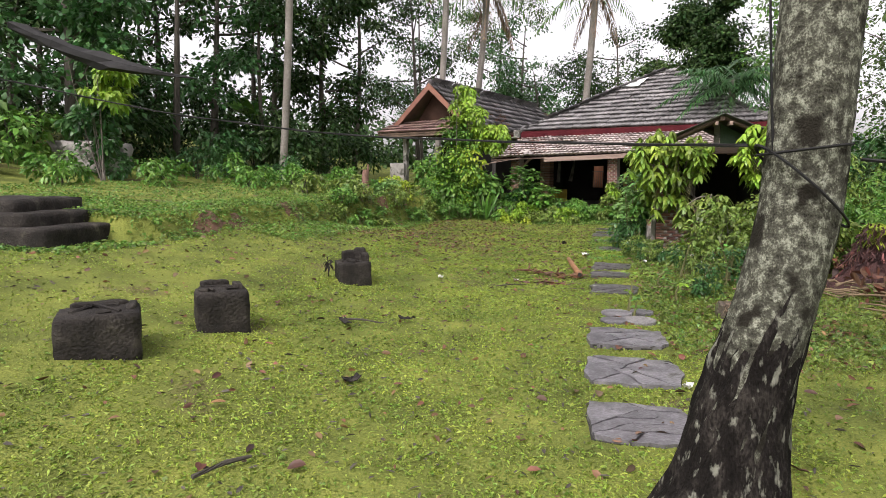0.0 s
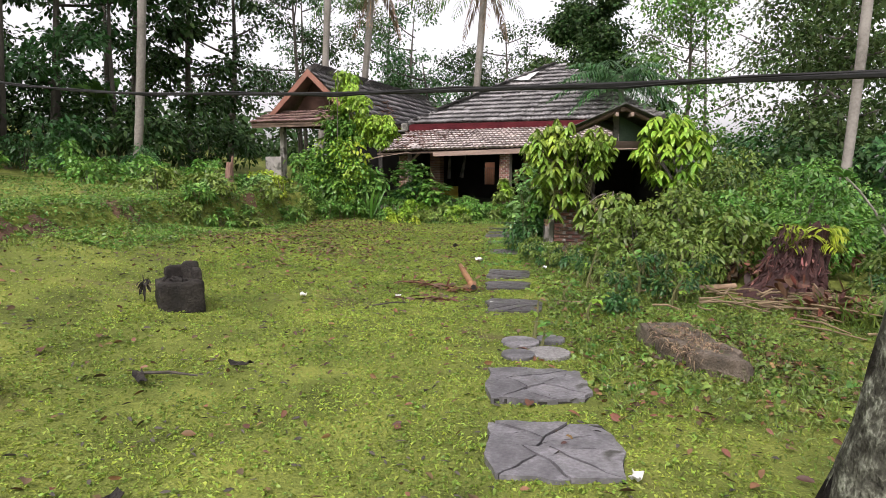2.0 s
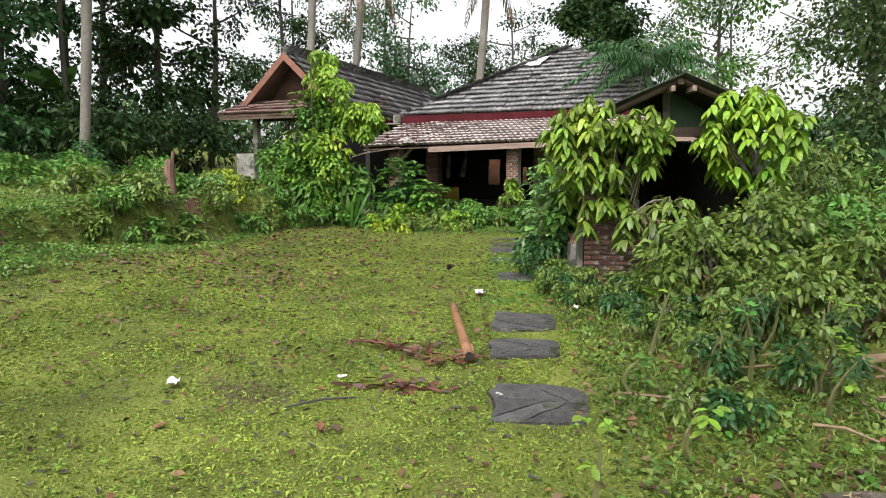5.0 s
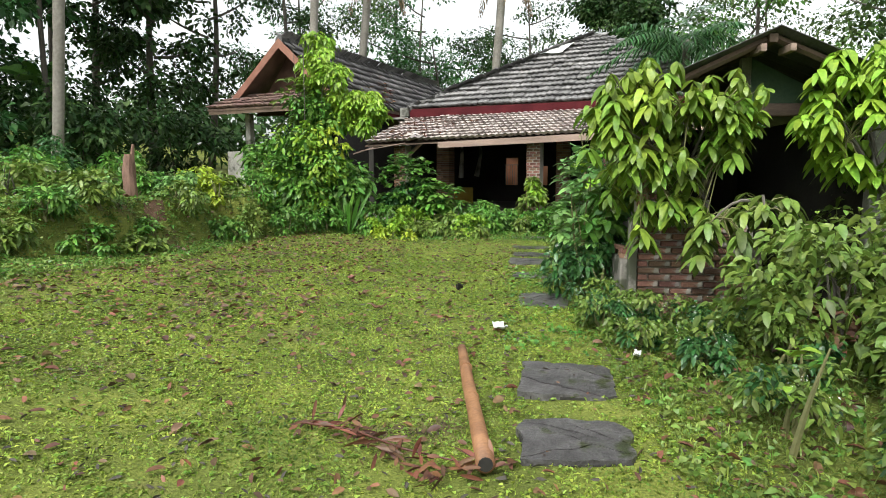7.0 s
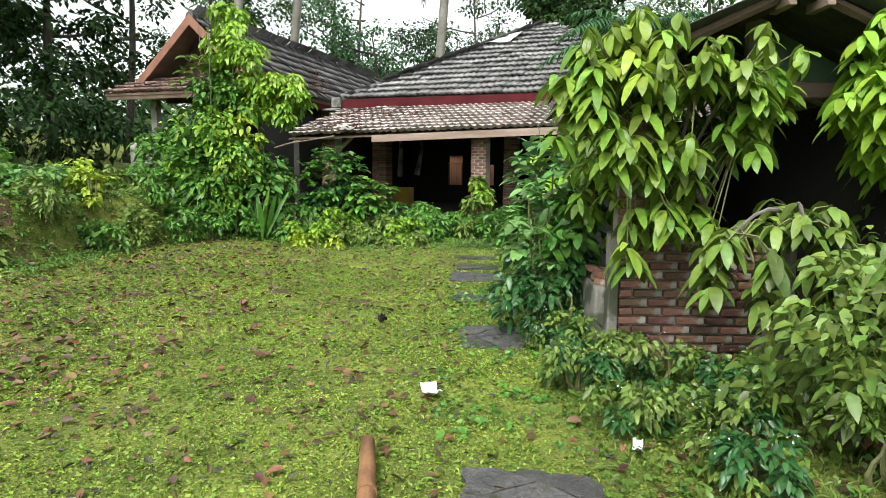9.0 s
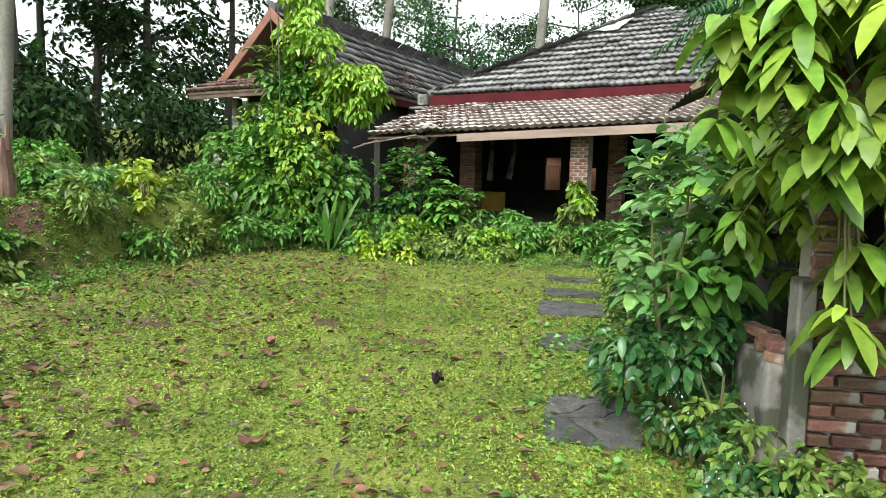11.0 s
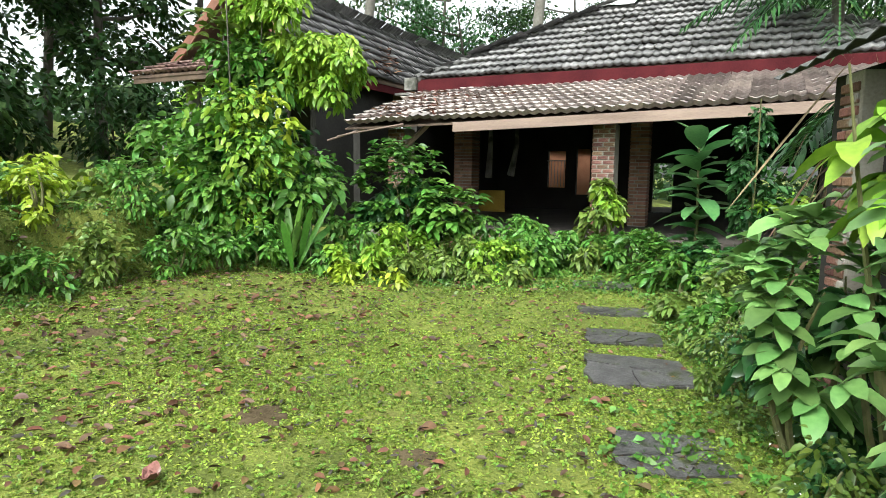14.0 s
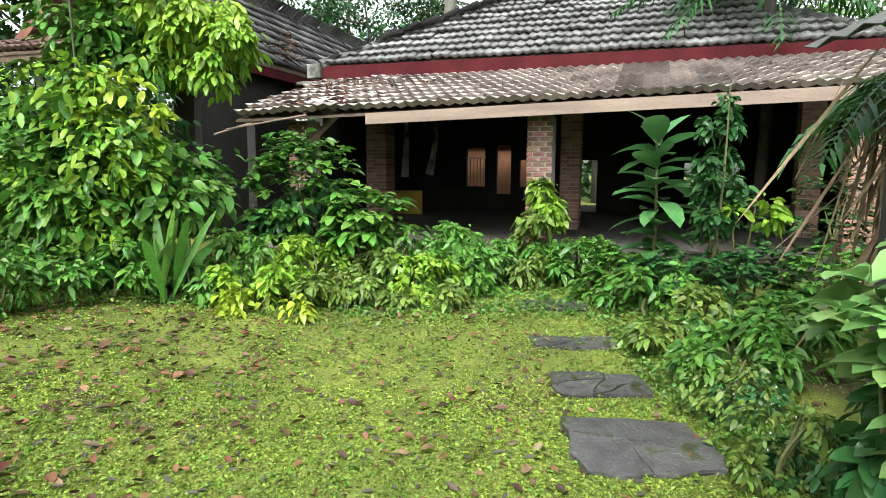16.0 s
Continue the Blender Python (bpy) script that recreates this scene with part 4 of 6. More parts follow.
for k, (x, y, h, mt) in enumerate([(-1.6, 19.6, 0.22, M_LEAF_LIME), (-0.9, 19.7, 0.2, M_LEAF_OLIVE), (-0.2, 20.5, 0.42, M_LEAF_MID), (0.35, 20.9, 0.45, M_LEAF_MID), (-0.45, 20.1, 0.34, M_LEAF_OLIVE), (0.8, 20.6, 0.2, M_LEAF_MID), (0.3, 20.3, 0.36, M_LEAF_MID), (-2.2, 19.5, 0.25, M_LEAF_MID), (1.2, 20.5, 0.2, M_LEAF_OLIVE), (-2.9, 19.3, 0.3, M_LEAF_MID), (-3.8, 19.3, 0.35, M_LEAF_MID), (-1.9, 20.0, 0.4, M_LEAF_MID), (-1.2, 20.2, 0.42, M_LEAF_LIME), (-0.6, 20.7, 0.5, M_LEAF_MID), (0.0, 20.0, 0.3, M_LEAF_LIME), (0.6, 20.3, 0.26, M_LEAF_MID), (0.9, 21.0, 0.3, M_LEAF_MID), (1.5, 20.8, 0.3, M_LEAF_MID), (1.9, 20.3, 0.34, M_LEAF_MID), (2.3, 19.4, 0.3, M_LEAF_MID), (2.6, 18.9, 0.26, M_LEAF_OLIVE), (2.55, 18.2, 0.24, M_LEAF_MID), (2.35, 17.6, 0.2, M_LEAF_MID), (2.9, 17.9, 0.3, M_LEAF_MID), (2.1, 18.5, 0.12, M_LEAF_OLIVE), (-1.4, 19.3, 0.14, M_LEAF_YEL), (0.1, 19.6, 0.12, M_LEAF_OLIVE)]):
    shrub("low_bush", "low yellow-green ground plants along the porch", "bush", (x, y, h), [(mt, [cloud((0, 0, h * 0.7), (0.52, 0.38, h * 0.9), 620, 0.10, 0.27, plain="mid", seed=60 + k)], "")], 2, group="ground plants along the porch")

# ---------------------------------------------------------------- shelter by the path
shelter = thing("gate_shelter", "small derelict shelter with brick base and sheet roof", "shelter", pose(0, 0, 0))
for side in (0, 1):
    ex, rx = (1.95, 3.35) if not side else (4.75, 3.35)
    v, f = [], []
    n, mm = 64, 6
    for i in range(n + 1):
        y = 12.6 + 4.3 * i / n
        ridge, eave = Vector((rx + 0.05 * (y - 12.6), y, 2.74)), Vector((ex + 0.06 * (y - 12.6), y, 2.13))
        for j in range(mm + 1):
            p = eave.lerp(ridge, j / mm)
            v.append((p.x, p.y, p.z + 0.016 * math.cos(i * math.pi / 2)))
    for i in range(n):
        for j in range(mm):
            a = i * (mm + 1) + j
            f.append((a, a + 1, a + mm + 2, a + mm + 1))
    rs = part("roof_sheet", mesh_of("roof_sheet", v, f, M_CORR), None, shelter, "grey corrugated roof sheet")
    rs.modifiers.new("thick", "SOLIDIFY").thickness = 0.006
for x0, z0, x1, z1 in ((3.35, 2.70, 2.02, 2.08), (3.35, 2.70, 4.72, 2.08)):
    for y in (12.75, 14.8):
        part("rafter", tube([(x0, y, z0 - 0.02), (x1, y, z1 - 0.02)], [0.035, 0.035], 4), M_WOOD, shelter)
part("tie_beam", box((2.15, 13.44, 2.02), (4.55, 13.56, 2.15), 0.01), M_PALEWOOD, shelter, "pale weathered tie beam")
part("king_post", box((3.33, 13.46, 2.151), (3.43, 13.54, 2.64), 0.005), M_CONC, shelter, "pale post under the ridge")
part("ridge_beam", box((3.29, 12.68, 2.62), (3.37, 16.9, 2.70), 0.005), M_WOOD, shelter)
gp = bmesh.new()
gv3 = [gp.verts.new(p) for p in ((3.45, 13.50, 2.153), (4.35, 13.50, 2.153), (3.45, 13.50, 2.62))]
gp.faces.new(gv3)
ge = bmesh.ops.extrude_face_region(gp, geom=gp.faces[:])
for q in ge["geom"]:
    if isinstance(q, bmesh.types.BMVert):
        q.co.y += 0.02
part("gable_panel", gp, M_GREENSHEET, shelter, "dull green sheet closing half the gable")
for x in (3.2, 3.46):
    part("purlin_end", box((x, 12.63, 2.53), (x + 0.055, 12.9, 2.60), 0.006), M_PALEWOOD, shelter, "pale sawn purlin end")
# shelter walls reuse the near-black that carries roof shade in its colour
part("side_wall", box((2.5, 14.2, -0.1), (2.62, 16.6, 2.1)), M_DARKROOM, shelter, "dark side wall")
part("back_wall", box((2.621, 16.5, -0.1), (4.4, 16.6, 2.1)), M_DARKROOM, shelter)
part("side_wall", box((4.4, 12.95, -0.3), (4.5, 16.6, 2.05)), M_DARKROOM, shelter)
part("corner_strip", box((2.12, 12.80, -0.1), (2.2, 12.92, 0.98), 0.01, 0.0), M_PLASTER, shelter, "pale plastered corner strip")
part("plinth", eroded((2.06, 12.93, -0.1), (2.2, 13.9, 0.56), 3, 0.010, 13, 60), M_PLASTER, shelter, "grey rendered side plinth with a broken top", flat=False)
for k, (y, z) in enumerate(((13.02, 0.55), (13.2, 0.56), (13.08, 0.60), (13.45, 0.55), (13.3, 0.61))):
    part("loose_brick", eroded((-0.05, -0.085, 0), (0.05, 0.085, 0.05), k, 0.005, 4, 24), M_BRICK, shelter, "broken brick on the plinth", m=pose(2.13, y, z, 3 * k - 6, 4, 15 * k - 30))
part("base_core", box((2.21, 12.86, -0.1), (3.32, 12.99, 0.93), 0.006), M_MORTAR, shelter, "old mortar bed")
part("column_core", box((2.19, 12.885, 0.94), (2.37, 13.02, 1.92), 0.006), M_MORTAR, shelter)
part("column_core", box((2.36, 15.93, 0.0), (2.6, 16.15, 2.05), 0.006), M_MORTAR, shelter)
part("post", box((4.3, 12.75, -0.3), (4.42, 12.87, 1.929), 0.01), M_CONC, shelter)

# tree with drooping leaves that overhangs the shelter's brick base: each near leaf a part
GATE_LEAF_M = material("drooping_leaf", [(0.10, 0.19, 0.025), (0.26, 0.36, 0.05)], rough=0.4, scale=2.5, fine=30, bump=0.25, depth=0.005, obj=0.35, trans=0.35)
GATE_LEAF = []
for k in range(4):
    v, f = leaf_arrays([(0, 0, 0)], [(1, 0, 0.2)], 0.155, 0.033, 0.3 + 0.18 * k, fold=0.14, twist=0.02)
    GATE_LEAF.append(mesh_np("leaf", v, f, GATE_LEAF_M, flat=False))


def drooping_tree(label, foot, heads, leaves, seed, mat, as_parts):
    t = thing("drooping_tree", label, "tree", pose(foot[0], foot[1], 0))
    r = random.Random(seed)
    fork = Vector((0.05, 0.05, 1.15))
    part("trunk", tube([(0, 0, -0.1), (0.03, 0.02, 0.6), fork], [0.06, 0.05, 0.045], 8, 0.08, seed), M_BARK, t, flat=False)
    cs, ws = [], []
    rel = [Vector(h) - Vector((foot[0], foot[1], 0)) for h in heads]
    limbs = rel[:7]
    for k, e in enumerate(rel):
        if k < 7:
            part("branch", tube(curve_points(fork, e, (0, 0, 0.1), 5), [0.02, 0.017, 0.014, 0.012, 0.01, 0.006], 6, 0, k), M_BARK, t)
        else:
            near = min((fork.lerp(q, 0.75) for q in limbs), key=lambda q: (q - e).length)
            part("twig", tube([near, near.lerp(e, 0.5) + Vector((0, 0, 0.04)), e], [0.007, 0.006, 0.004], 4, 0, k), M_TWIG, t)
        if as_parts:
            a0 = r.uniform(0, 360)
            for j in range(leaves):
                part("leaf", GATE_LEAF[r.randrange(4)], None, t, m=pose(e.x, e.y, e.z + r.uniform(-0.08, 0.04), 0, 0, a0 + j * 360 / leaves + r.uniform(-14, 14)) @ pose(0, 0, 0, r.uniform(-20, 20), r.uniform(10, 82), 0) @ Matrix.Diagonal((*[r.uniform(0.7, 1.15)] * 3, 1)))
        else:
            cs.append(e[:])
            ws.append((0, 0, 1))
    if cs:
        foliage("foliage", [rosettes(cs, ws, leaves, 0.155, 0.235, 0.9, seed, -0.5)], mat, t)
    return t


rr = random.Random(9)


def dome(n, centre, radii):
    pts = []
    for _ in range(n):
        d = Vector((rr.gauss(0, 1), rr.gauss(0, 1), rr.gauss(0.25, 0.8))).normalized() * rr.uniform(0.7, 1.05)
        pts.append(tuple(centre[i] + d[i] * radii[i] for i in range(3)))
    return pts


drooping_tree("small tree with drooping yellow-green leaf whorls over the shelter", (2.6, 13.1), dome(27, (2.38, 12.4, 2.02), (0.8, 0.42, 0.52)), 11, 3, M_LEAF_LIME, True)
drooping_tree("green tree with drooping leaf whorls beside the brick base", (2.9, 13.15), dome(130, (2.38, 12.55, 1.85), (0.76, 0.38, 0.5)) + dome(22, (2.4, 12.5, 1.0), (0.35, 0.2, 0.32)) + dome(45, (2.25, 13.35, 1.35), (0.28, 0.45, 0.5)), 9, 5, M_LEAF_GATE, False)
drooping_tree("small tree with drooping yellow-green leaf whorls", (4.3, 12.5), dome(110, (4.2, 12.6, 1.95), (0.62, 0.45, 0.62)), 10, 7, M_LEAF_LIME, False)
drooping_tree("bushy green tree with drooping leaves before the brick base", (3.1, 12.25), dome(44, (3.05, 12.2, 0.85), (0.55, 0.3, 0.4)), 9, 8, M_LEAF_OLIVE, False)
# the shrub's low leaves use the deep green as painted-in shade
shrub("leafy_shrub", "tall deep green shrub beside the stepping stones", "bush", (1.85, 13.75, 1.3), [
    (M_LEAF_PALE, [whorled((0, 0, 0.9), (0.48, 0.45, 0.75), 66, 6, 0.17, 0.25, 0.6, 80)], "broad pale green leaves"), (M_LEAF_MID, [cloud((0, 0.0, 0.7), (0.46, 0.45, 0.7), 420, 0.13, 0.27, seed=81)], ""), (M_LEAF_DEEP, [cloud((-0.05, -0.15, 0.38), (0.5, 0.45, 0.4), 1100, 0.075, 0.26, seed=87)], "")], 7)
shrub("leafy_shrub", "shrub with broad pale green leaves beside the path", "bush", (1.95, 15.35, 0.9), [
    (M_LEAF_PALE, [whorled((0.05, 0, 0.72), (0.45, 0.4, 0.52), 52, 6, 0.19, 0.27, 0.5, 82)], ""), (M_LEAF_DEEP, [cloud((0.1, 0.1, 0.45), (0.4, 0.4, 0.42), 420, 0.12, 0.27, seed=83)], "")], 5)
shrub("leafy_shrub", "drooping green branch over the path's edge", "bush", (2.25, 15.0, 1.7), [
    (M_LEAF_LIME, [whorled((-0.05, 0, 1.55), (0.3, 0.4, 0.3), 22, 7, 0.22, 0.25, 0.8, 84)], "")], 3)
# deep green second leaf mass darkens the weeds in place of tree shade
for k, (x, y, h) in enumerate([(1.8, 12.1, 0.28), (1.95, 12.55, 0.32), (1.85, 13.05, 0.4), (2.35, 12.35, 0.3), (2.0, 11.6, 0.22), (2.75, 12.0, 0.3), (2.5, 11.5, 0.25), (1.75, 14.5, 0.35), (1.9, 16.2, 0.35), (2.1, 17.0, 0.3), (2.3, 10.9, 0.25), (2.9, 10.9, 0.35), (2.9, 9.4, 0.45), (3.3, 9.9, 0.55), (2.6, 9.0, 0.3), (3.7, 9.3, 0.55), (2.45, 9.9, 0.3), (3.2, 8.7, 0.4), (2.35, 8.2, 0.2), (5.4, 8.6, 0.4)]):
    shrub("flowering_weed", "low light green weeds with tiny white flowers", "weeds", (x, y, h), [
        (M_LEAF_OLIVE, [cloud((0, 0, h * 0.55), (0.34, 0.3, h * 0.7), 420, 0.05, 0.28, plain="mid", seed=700 + k)], ""), (M_LEAF_DEEP, [cloud((0, 0, h * 0.5), (0.3, 0.28, h * 0.6), 320, 0.055, 0.28, plain="mid", seed=730 + k)], ""),
        (M_WHITE, [cloud((0, 0, h * 0.9), (0.3, 0.28, h * 0.3), 30, 0.009, 0.5, plain=True, seed=760 + k)], "tiny white flowers")], 4, group="weeds at the brick base")
# dead palm skirt at the shelter's end
skirt = thing("dead_palm", "palm stump with hanging dead brown fronds", "palm", pose(3.2, 17.1, 0))
part("trunk", tube([(0, 0, -0.1), (0, 0, 1.0), (0.05, 0, 2.1)], [0.12, 0.11, 0.1], 9, 0.1, 2), M_BARK, skirt)
r = np.random.default_rng(77)
p0 = np.array((0, -0.1, 2.0)) + r.normal(0, 0.18, (260, 3))
foliage("dead_fronds", [leaf_arrays(p0, r.normal(0, 0.22, (260, 3)) + (-0.1, -0.1, -1), r.uniform(0.7, 1.4, 260), 0.014, 0.0)], M_STRAW, skirt, "brown hanging dead fronds")
foliage("green_fronds", [palm_frond((0, 0, 2.1), (math.cos(a), math.sin(a), 0.3), 0.85, 90 + k, 1.6, 30, 0.8) for k, a in enumerate((2.6, 3.3, 3.9, 4.6, 5.2, 1.8))], M_LEAF_DEEP, skirt, "narrow green palm leaflets")

# ---------------------------------------------------------------- right of the path
for k, (x, y, h, rad, mt) in enumerate([(3.3, 11.3, 0.75, 0.75, M_LEAF_OLIVE), (4.1, 11.7, 1.0, 0.85, M_LEAF_OLIVE), (5.0, 11.6, 0.95, 0.9, M_LEAF_MID), (4.5, 10.7, 0.75, 0.75, M_LEAF_OLIVE), (5.9, 11.0, 0.8, 0.9, M_LEAF_MID), (3.7, 10.4, 0.55, 0.6, M_LEAF_OLIVE), (6.6, 12.5, 1.3, 1.1, M_LEAF_MID), (5.4, 13.4, 1.5, 1.1, M_LEAF_OLIVE), (7.4, 14.5, 1.6, 1.3, M_LEAF_MID), (6.6, 9.6, 0.7, 0.7, M_LEAF_OLIVE), (7.6, 11, 0.9, 1.0, M_LEAF_MID)]):
    shrub("tangled_bush", "tangled olive-green bush beside the path", "bush", (x, y, h), [
        (mt, [cloud((0, 0, h * 0.62), (rad, rad * 0.8, h * 0.75), int(3000 * rad), 0.085, 0.28, plain="mid", seed=120 + k, lumps=40)], ""), (M_LEAF_BROWN, [cloud((0, -0.1, h * 0.3), (rad * 0.8, rad * 0.7, h * 0.35), 120, 0.12, 0.3, seed=140 + k)], "dry brown leaves")], 8, M_BARK, "tangled bushes right of the path")
for k, (x, y, h, rad) in enumerate([(9, 13, 1.6, 1.5), (11, 15, 2.4, 1.8), (13, 12, 2.4, 2), (9.5, 19.5, 2.6, 1.8), (12.5, 18.5, 3.4, 2.2), (15.5, 15, 3.6, 2.6), (11, 23, 3.2, 2.2), (16, 21, 4.2, 2.8), (10, 9.5, 1.5, 1.4), (12.5, 8, 2.2, 1.9), (8.2, 22, 2.4, 1.6), (19, 17, 4.5, 3.0), (13.5, 10.5, 3.4, 2.4), (17, 11, 4.2, 3.0), (14, 6, 3.0, 2.6), (22, 13, 5.5, 3.6)]):
    shrub("thicket_bush", "dark green thicket beyond the lawn", "bush", (x, y, h), [(M_LEAF_DARK if k % 2 else M_LEAF_DEEP, [cloud((0, 0, h * 0.55), (rad, rad, h * 0.62), int(1100 * rad), 0.24, 0.27, plain=True, seed=160 + k)], "")], 5, M_BARK_DARK, "thicket on the slope")
fr = thing("frangipani", "bare-limbed frangipani with long leaf whorls", "tree", pose(6.3, 9.6, float(gz(6.3, 9.6))))
cs = []
rr = random.Random(21)
for k in range(9):
    e = (rr.uniform(-0.9, 0.9), rr.uniform(-0.6, 0.9), rr.uniform(0.9, 1.9))
    part("branch", tube(curve_points((0, 0, 0), e, (0.1, 0, 0.15), 5), [0.022, 0.02, 0.018, 0.015, 0.013, 0.01], 6, 0, k), M_PALM_FAR, fr)
    cs.append(e)
foliage("foliage", [rosettes(cs, [(0, 0, 1)] * 9, 11, 0.26, 0.16, 0.35, 5)], M_LEAF_MID, fr)
# husk stump with its ferny top
st = thing("husk_stump", "rotting dark red-brown palm stump with shredded bark", "stump", pose(4.85, 9.4, 0))
bm = bmesh.new()
rings = []
rr = random.Random(13)
for i in range(9):
    ring = []
    u = i / 8
    for k in range(44):
        a = math.tau * k / 44
        side = max(0.0, -math.cos(a))
        rad = (0.36 - 0.14 * u) * (1 + 0.10 * rr.uniform(-1, 1)) + (0.02 if k % 3 else -0.035) + 0.34 * side * (1 - u) ** 1.3
        top = 0.92 - 0.30 * side + (rr.uniform(-0.12, 0.12) if i == 8 else 0)
        ring.append(bm.verts.new((math.cos(a) * rad + 0.12 * u, math.sin(a) * rad, -0.06 + top * u)))
    rings.append(ring)
for ra, rb in zip(rings, rings[1:]):
    for k in range(44):
        bm.faces.new((ra[k], ra[(k + 1) % 44], rb[(k + 1) % 44], rb[k]))
bm.faces.new(rings[-1])
part("trunk", bm, M_HUSK, st)
r = np.random.default_rng(5)
for lab, mt, cnt, lo, hi in (("dark shredded bark strips", M_HUSK, 420, 0.1, 0.92), ("pinkish frayed husk fibres", M_HUSK_PINK, 130, 0.12, 0.55)):
    ang = r.uniform(2.2, 6.0, cnt)
    zz = r.uniform(lo, hi, cnt)
    wide = 0.31 - 0.1 * zz + 0.26 * np.clip(-np.cos(ang), 0, 1) * np.clip(1 - 1.1 * zz, 0, 1)
    base = np.stack([np.cos(ang) * wide + 0.06, np.sin(ang) * wide, zz], 1)
    tagged(foliage("shredded_bark", [leaf_arrays(base, np.stack([np.cos(ang) * 0.25, np.sin(ang) * 0.25, -np.ones(cnt)], 1) + r.normal(0, 0.5, (cnt, 3)), r.uniform(0.05, 0.17, cnt), 0.013, 0.0)], mt, st, lab), kind="stuff")
fern = thing("fern", "yellow-green fern growing on the stump", "fern", pose(5.05, 9.45, 0.70))
foliage("fronds", [palm_frond((0, 0, 0), (math.cos(a), math.sin(a), 0.4 + 0.5 * (k % 3)), 0.42 + 0.1 * (k % 3), 200 + k, 0.9, 20, 0.7) for k, a in enumerate(np.arange(0, 6.28, 0.42))], M_LEAF_YEL, fern)
# heap of dead fronds and sticks
heap = thing("debris_heap", "heap of dead palm fronds, sticks and a rotten log", "debris", pose(4.3, 8.3, 0))
rr = random.Random(31)
for k in range(90):
    x, y = rr.gauss(0, 0.55), rr.gauss(0, 0.4)
    a, ln = rr.gauss(0.1, 1.0), rr.uniform(0.2, 0.75)
    z = 0.03 + rr.random() * 0.16
    part("stick", tube([(x, y, z), (x + ln * 0.5 * math.cos(a), y + ln * 0.5 * math.sin(a), z + rr.uniform(-0.01, 0.05)), (x + ln * math.cos(a), y + ln * math.sin(a), z + rr.uniform(-0.02, 0.04))], [0.012, 0.011, 0.006], 5), M_STRAW, heap)
part("log", tube([(0.1, -0.35, 0.09), (0.6, -0.3, 0.1), (1.0, -0.22, 0.09)], [0.065, 0.07, 0.06], 10, 0.08, 1), M_STRAW, heap, "pale dry log")
part("log", tube([(-0.8, 0.9, 0.1), (-0.2, 1.0, 0.13)], [0.035, 0.035], 10, 0.08, 1), M_STRAW, heap)
foliage("dead_leaves", [cloud((0.1, 0, 0.08), (0.9, 0.6, 0.12), 140, 0.2, 0.14, droop=0.1, seed=33)], M_LEAF_RED, heap)
shrub("tall_grass", "arching tall grass clump", "grass", (5.05, 7.75, 0.3), [(M_LEAF_OLIVE, [leaf_arrays(RNG.normal(0, 0.22, (420, 3)) * (1.2, 1, 0), RNG.normal(0, 0.4, (420, 3)) + (0, 0, 1), RNG.uniform(0.4, 0.8, 420), 0.010, 0.55)], "")], 1)
# weathered planter edge
planter = thing("planter_edge", "broken mossy concrete planter corner sunk in the grass", "planter", pose(2.62, 6.55, 0.0, 0, 0, 0))
outline = [(-0.25, 0.55), (0.2, 0.58), (0.24, 0.1), (0.32, -0.4), (0.22, -0.62), (0.06, -0.52), (-0.05, -0.26), (-0.16, 0.1)]
bm = bmesh.new()
rings = []
rr = random.Random(44)
for sh, z in ((1.04, -0.1), (1.0, 0.08), (0.97, 0.15), (0.86, 0.165), (0.55, 0.14), (0.25, 0.135)):
    ring = []
    for i in range(len(outline)):
        a, b = outline[i], outline[(i + 1) % len(outline)]
        for u in (0, 0.25, 0.5, 0.75):
            x, y = a[0] + (b[0] - a[0]) * u, a[1] + (b[1] - a[1]) * u
            ring.append(bm.verts.new((x * sh + rr.uniform(-0.014, 0.014), y * sh + rr.uniform(-0.014, 0.014), z + rr.uniform(-0.014, 0.014))))
    rings.append(ring)
for ra, rb in zip(rings, rings[1:]):
    for i in range(len(ra)):
        q = (i + 1) % len(ra)
        bm.faces.new((ra[i], ra[q], rb[q], rb[i]))
bm.faces.new(rings[-1])
part("body", bm, M_KERB, planter)
part("edge_block", eroded((-0.26, -0.07, -0.1), (0.2, 0.05, 0.165), 4, 0.02, 6, 7), M_KERB, planter, "dark broken front edge", flat=False, m=pose(0.13, -0.55, 0, 0, 0, -42))
part("edge_block", eroded((-0.16, -0.05, -0.1), (0.16, 0.05, 0.15), 5, 0.02, 5, 7), M_KERB, planter, flat=False, m=pose(-0.1, -0.12, 0.01, 2, 0, -62))
q = np.random.default_rng(61)
tp = np.stack([q.uniform(-0.2, 0.24, 900), q.uniform(-0.5, 0.5, 900), np.full(900, 0.145)], 1)
foliage("dry_grass", [leaf_arrays(tp, q.normal(0, 0.9, (900, 3)) + (0, 0, 0.5), q.uniform(0.04, 0.11, 900), 0.005, 0.5, plain=True)], M_STRAW, planter, "matted dry brown grass")["kind"] = "stuff"
# seedlings by the stepping stones
for k, (x, y, h) in enumerate([(1.42, 7.05, 0.42), (1.52, 6.7, 0.2), (2.3, 9.6, 0.5), (2.75, 8.8, 0.55), (3.1, 8.2, 0.45), (2.6, 9.9, 0.4), (2.1, 7.7, 0.3), (2.0, 8.6, 0.22), (3.4, 8.9, 0.6)]):
    shrub("seedling", "single leafy seedling in the lawn", "plant", (x, y, h), [(M_LEAF_LIME if k % 2 == 0 else M_LEAF_MID, [whorled((0, 0, h), (0.06, 0.06, 0.04), 2, 4, 0.085, 0.3, 0.4, 260 + k), whorled((0, 0, h * 0.6), (0.05, 0.05, 0.05), 2, 3, 0.07, 0.3, 0.4, 270 + k)], "")], 1, group="seedlings")

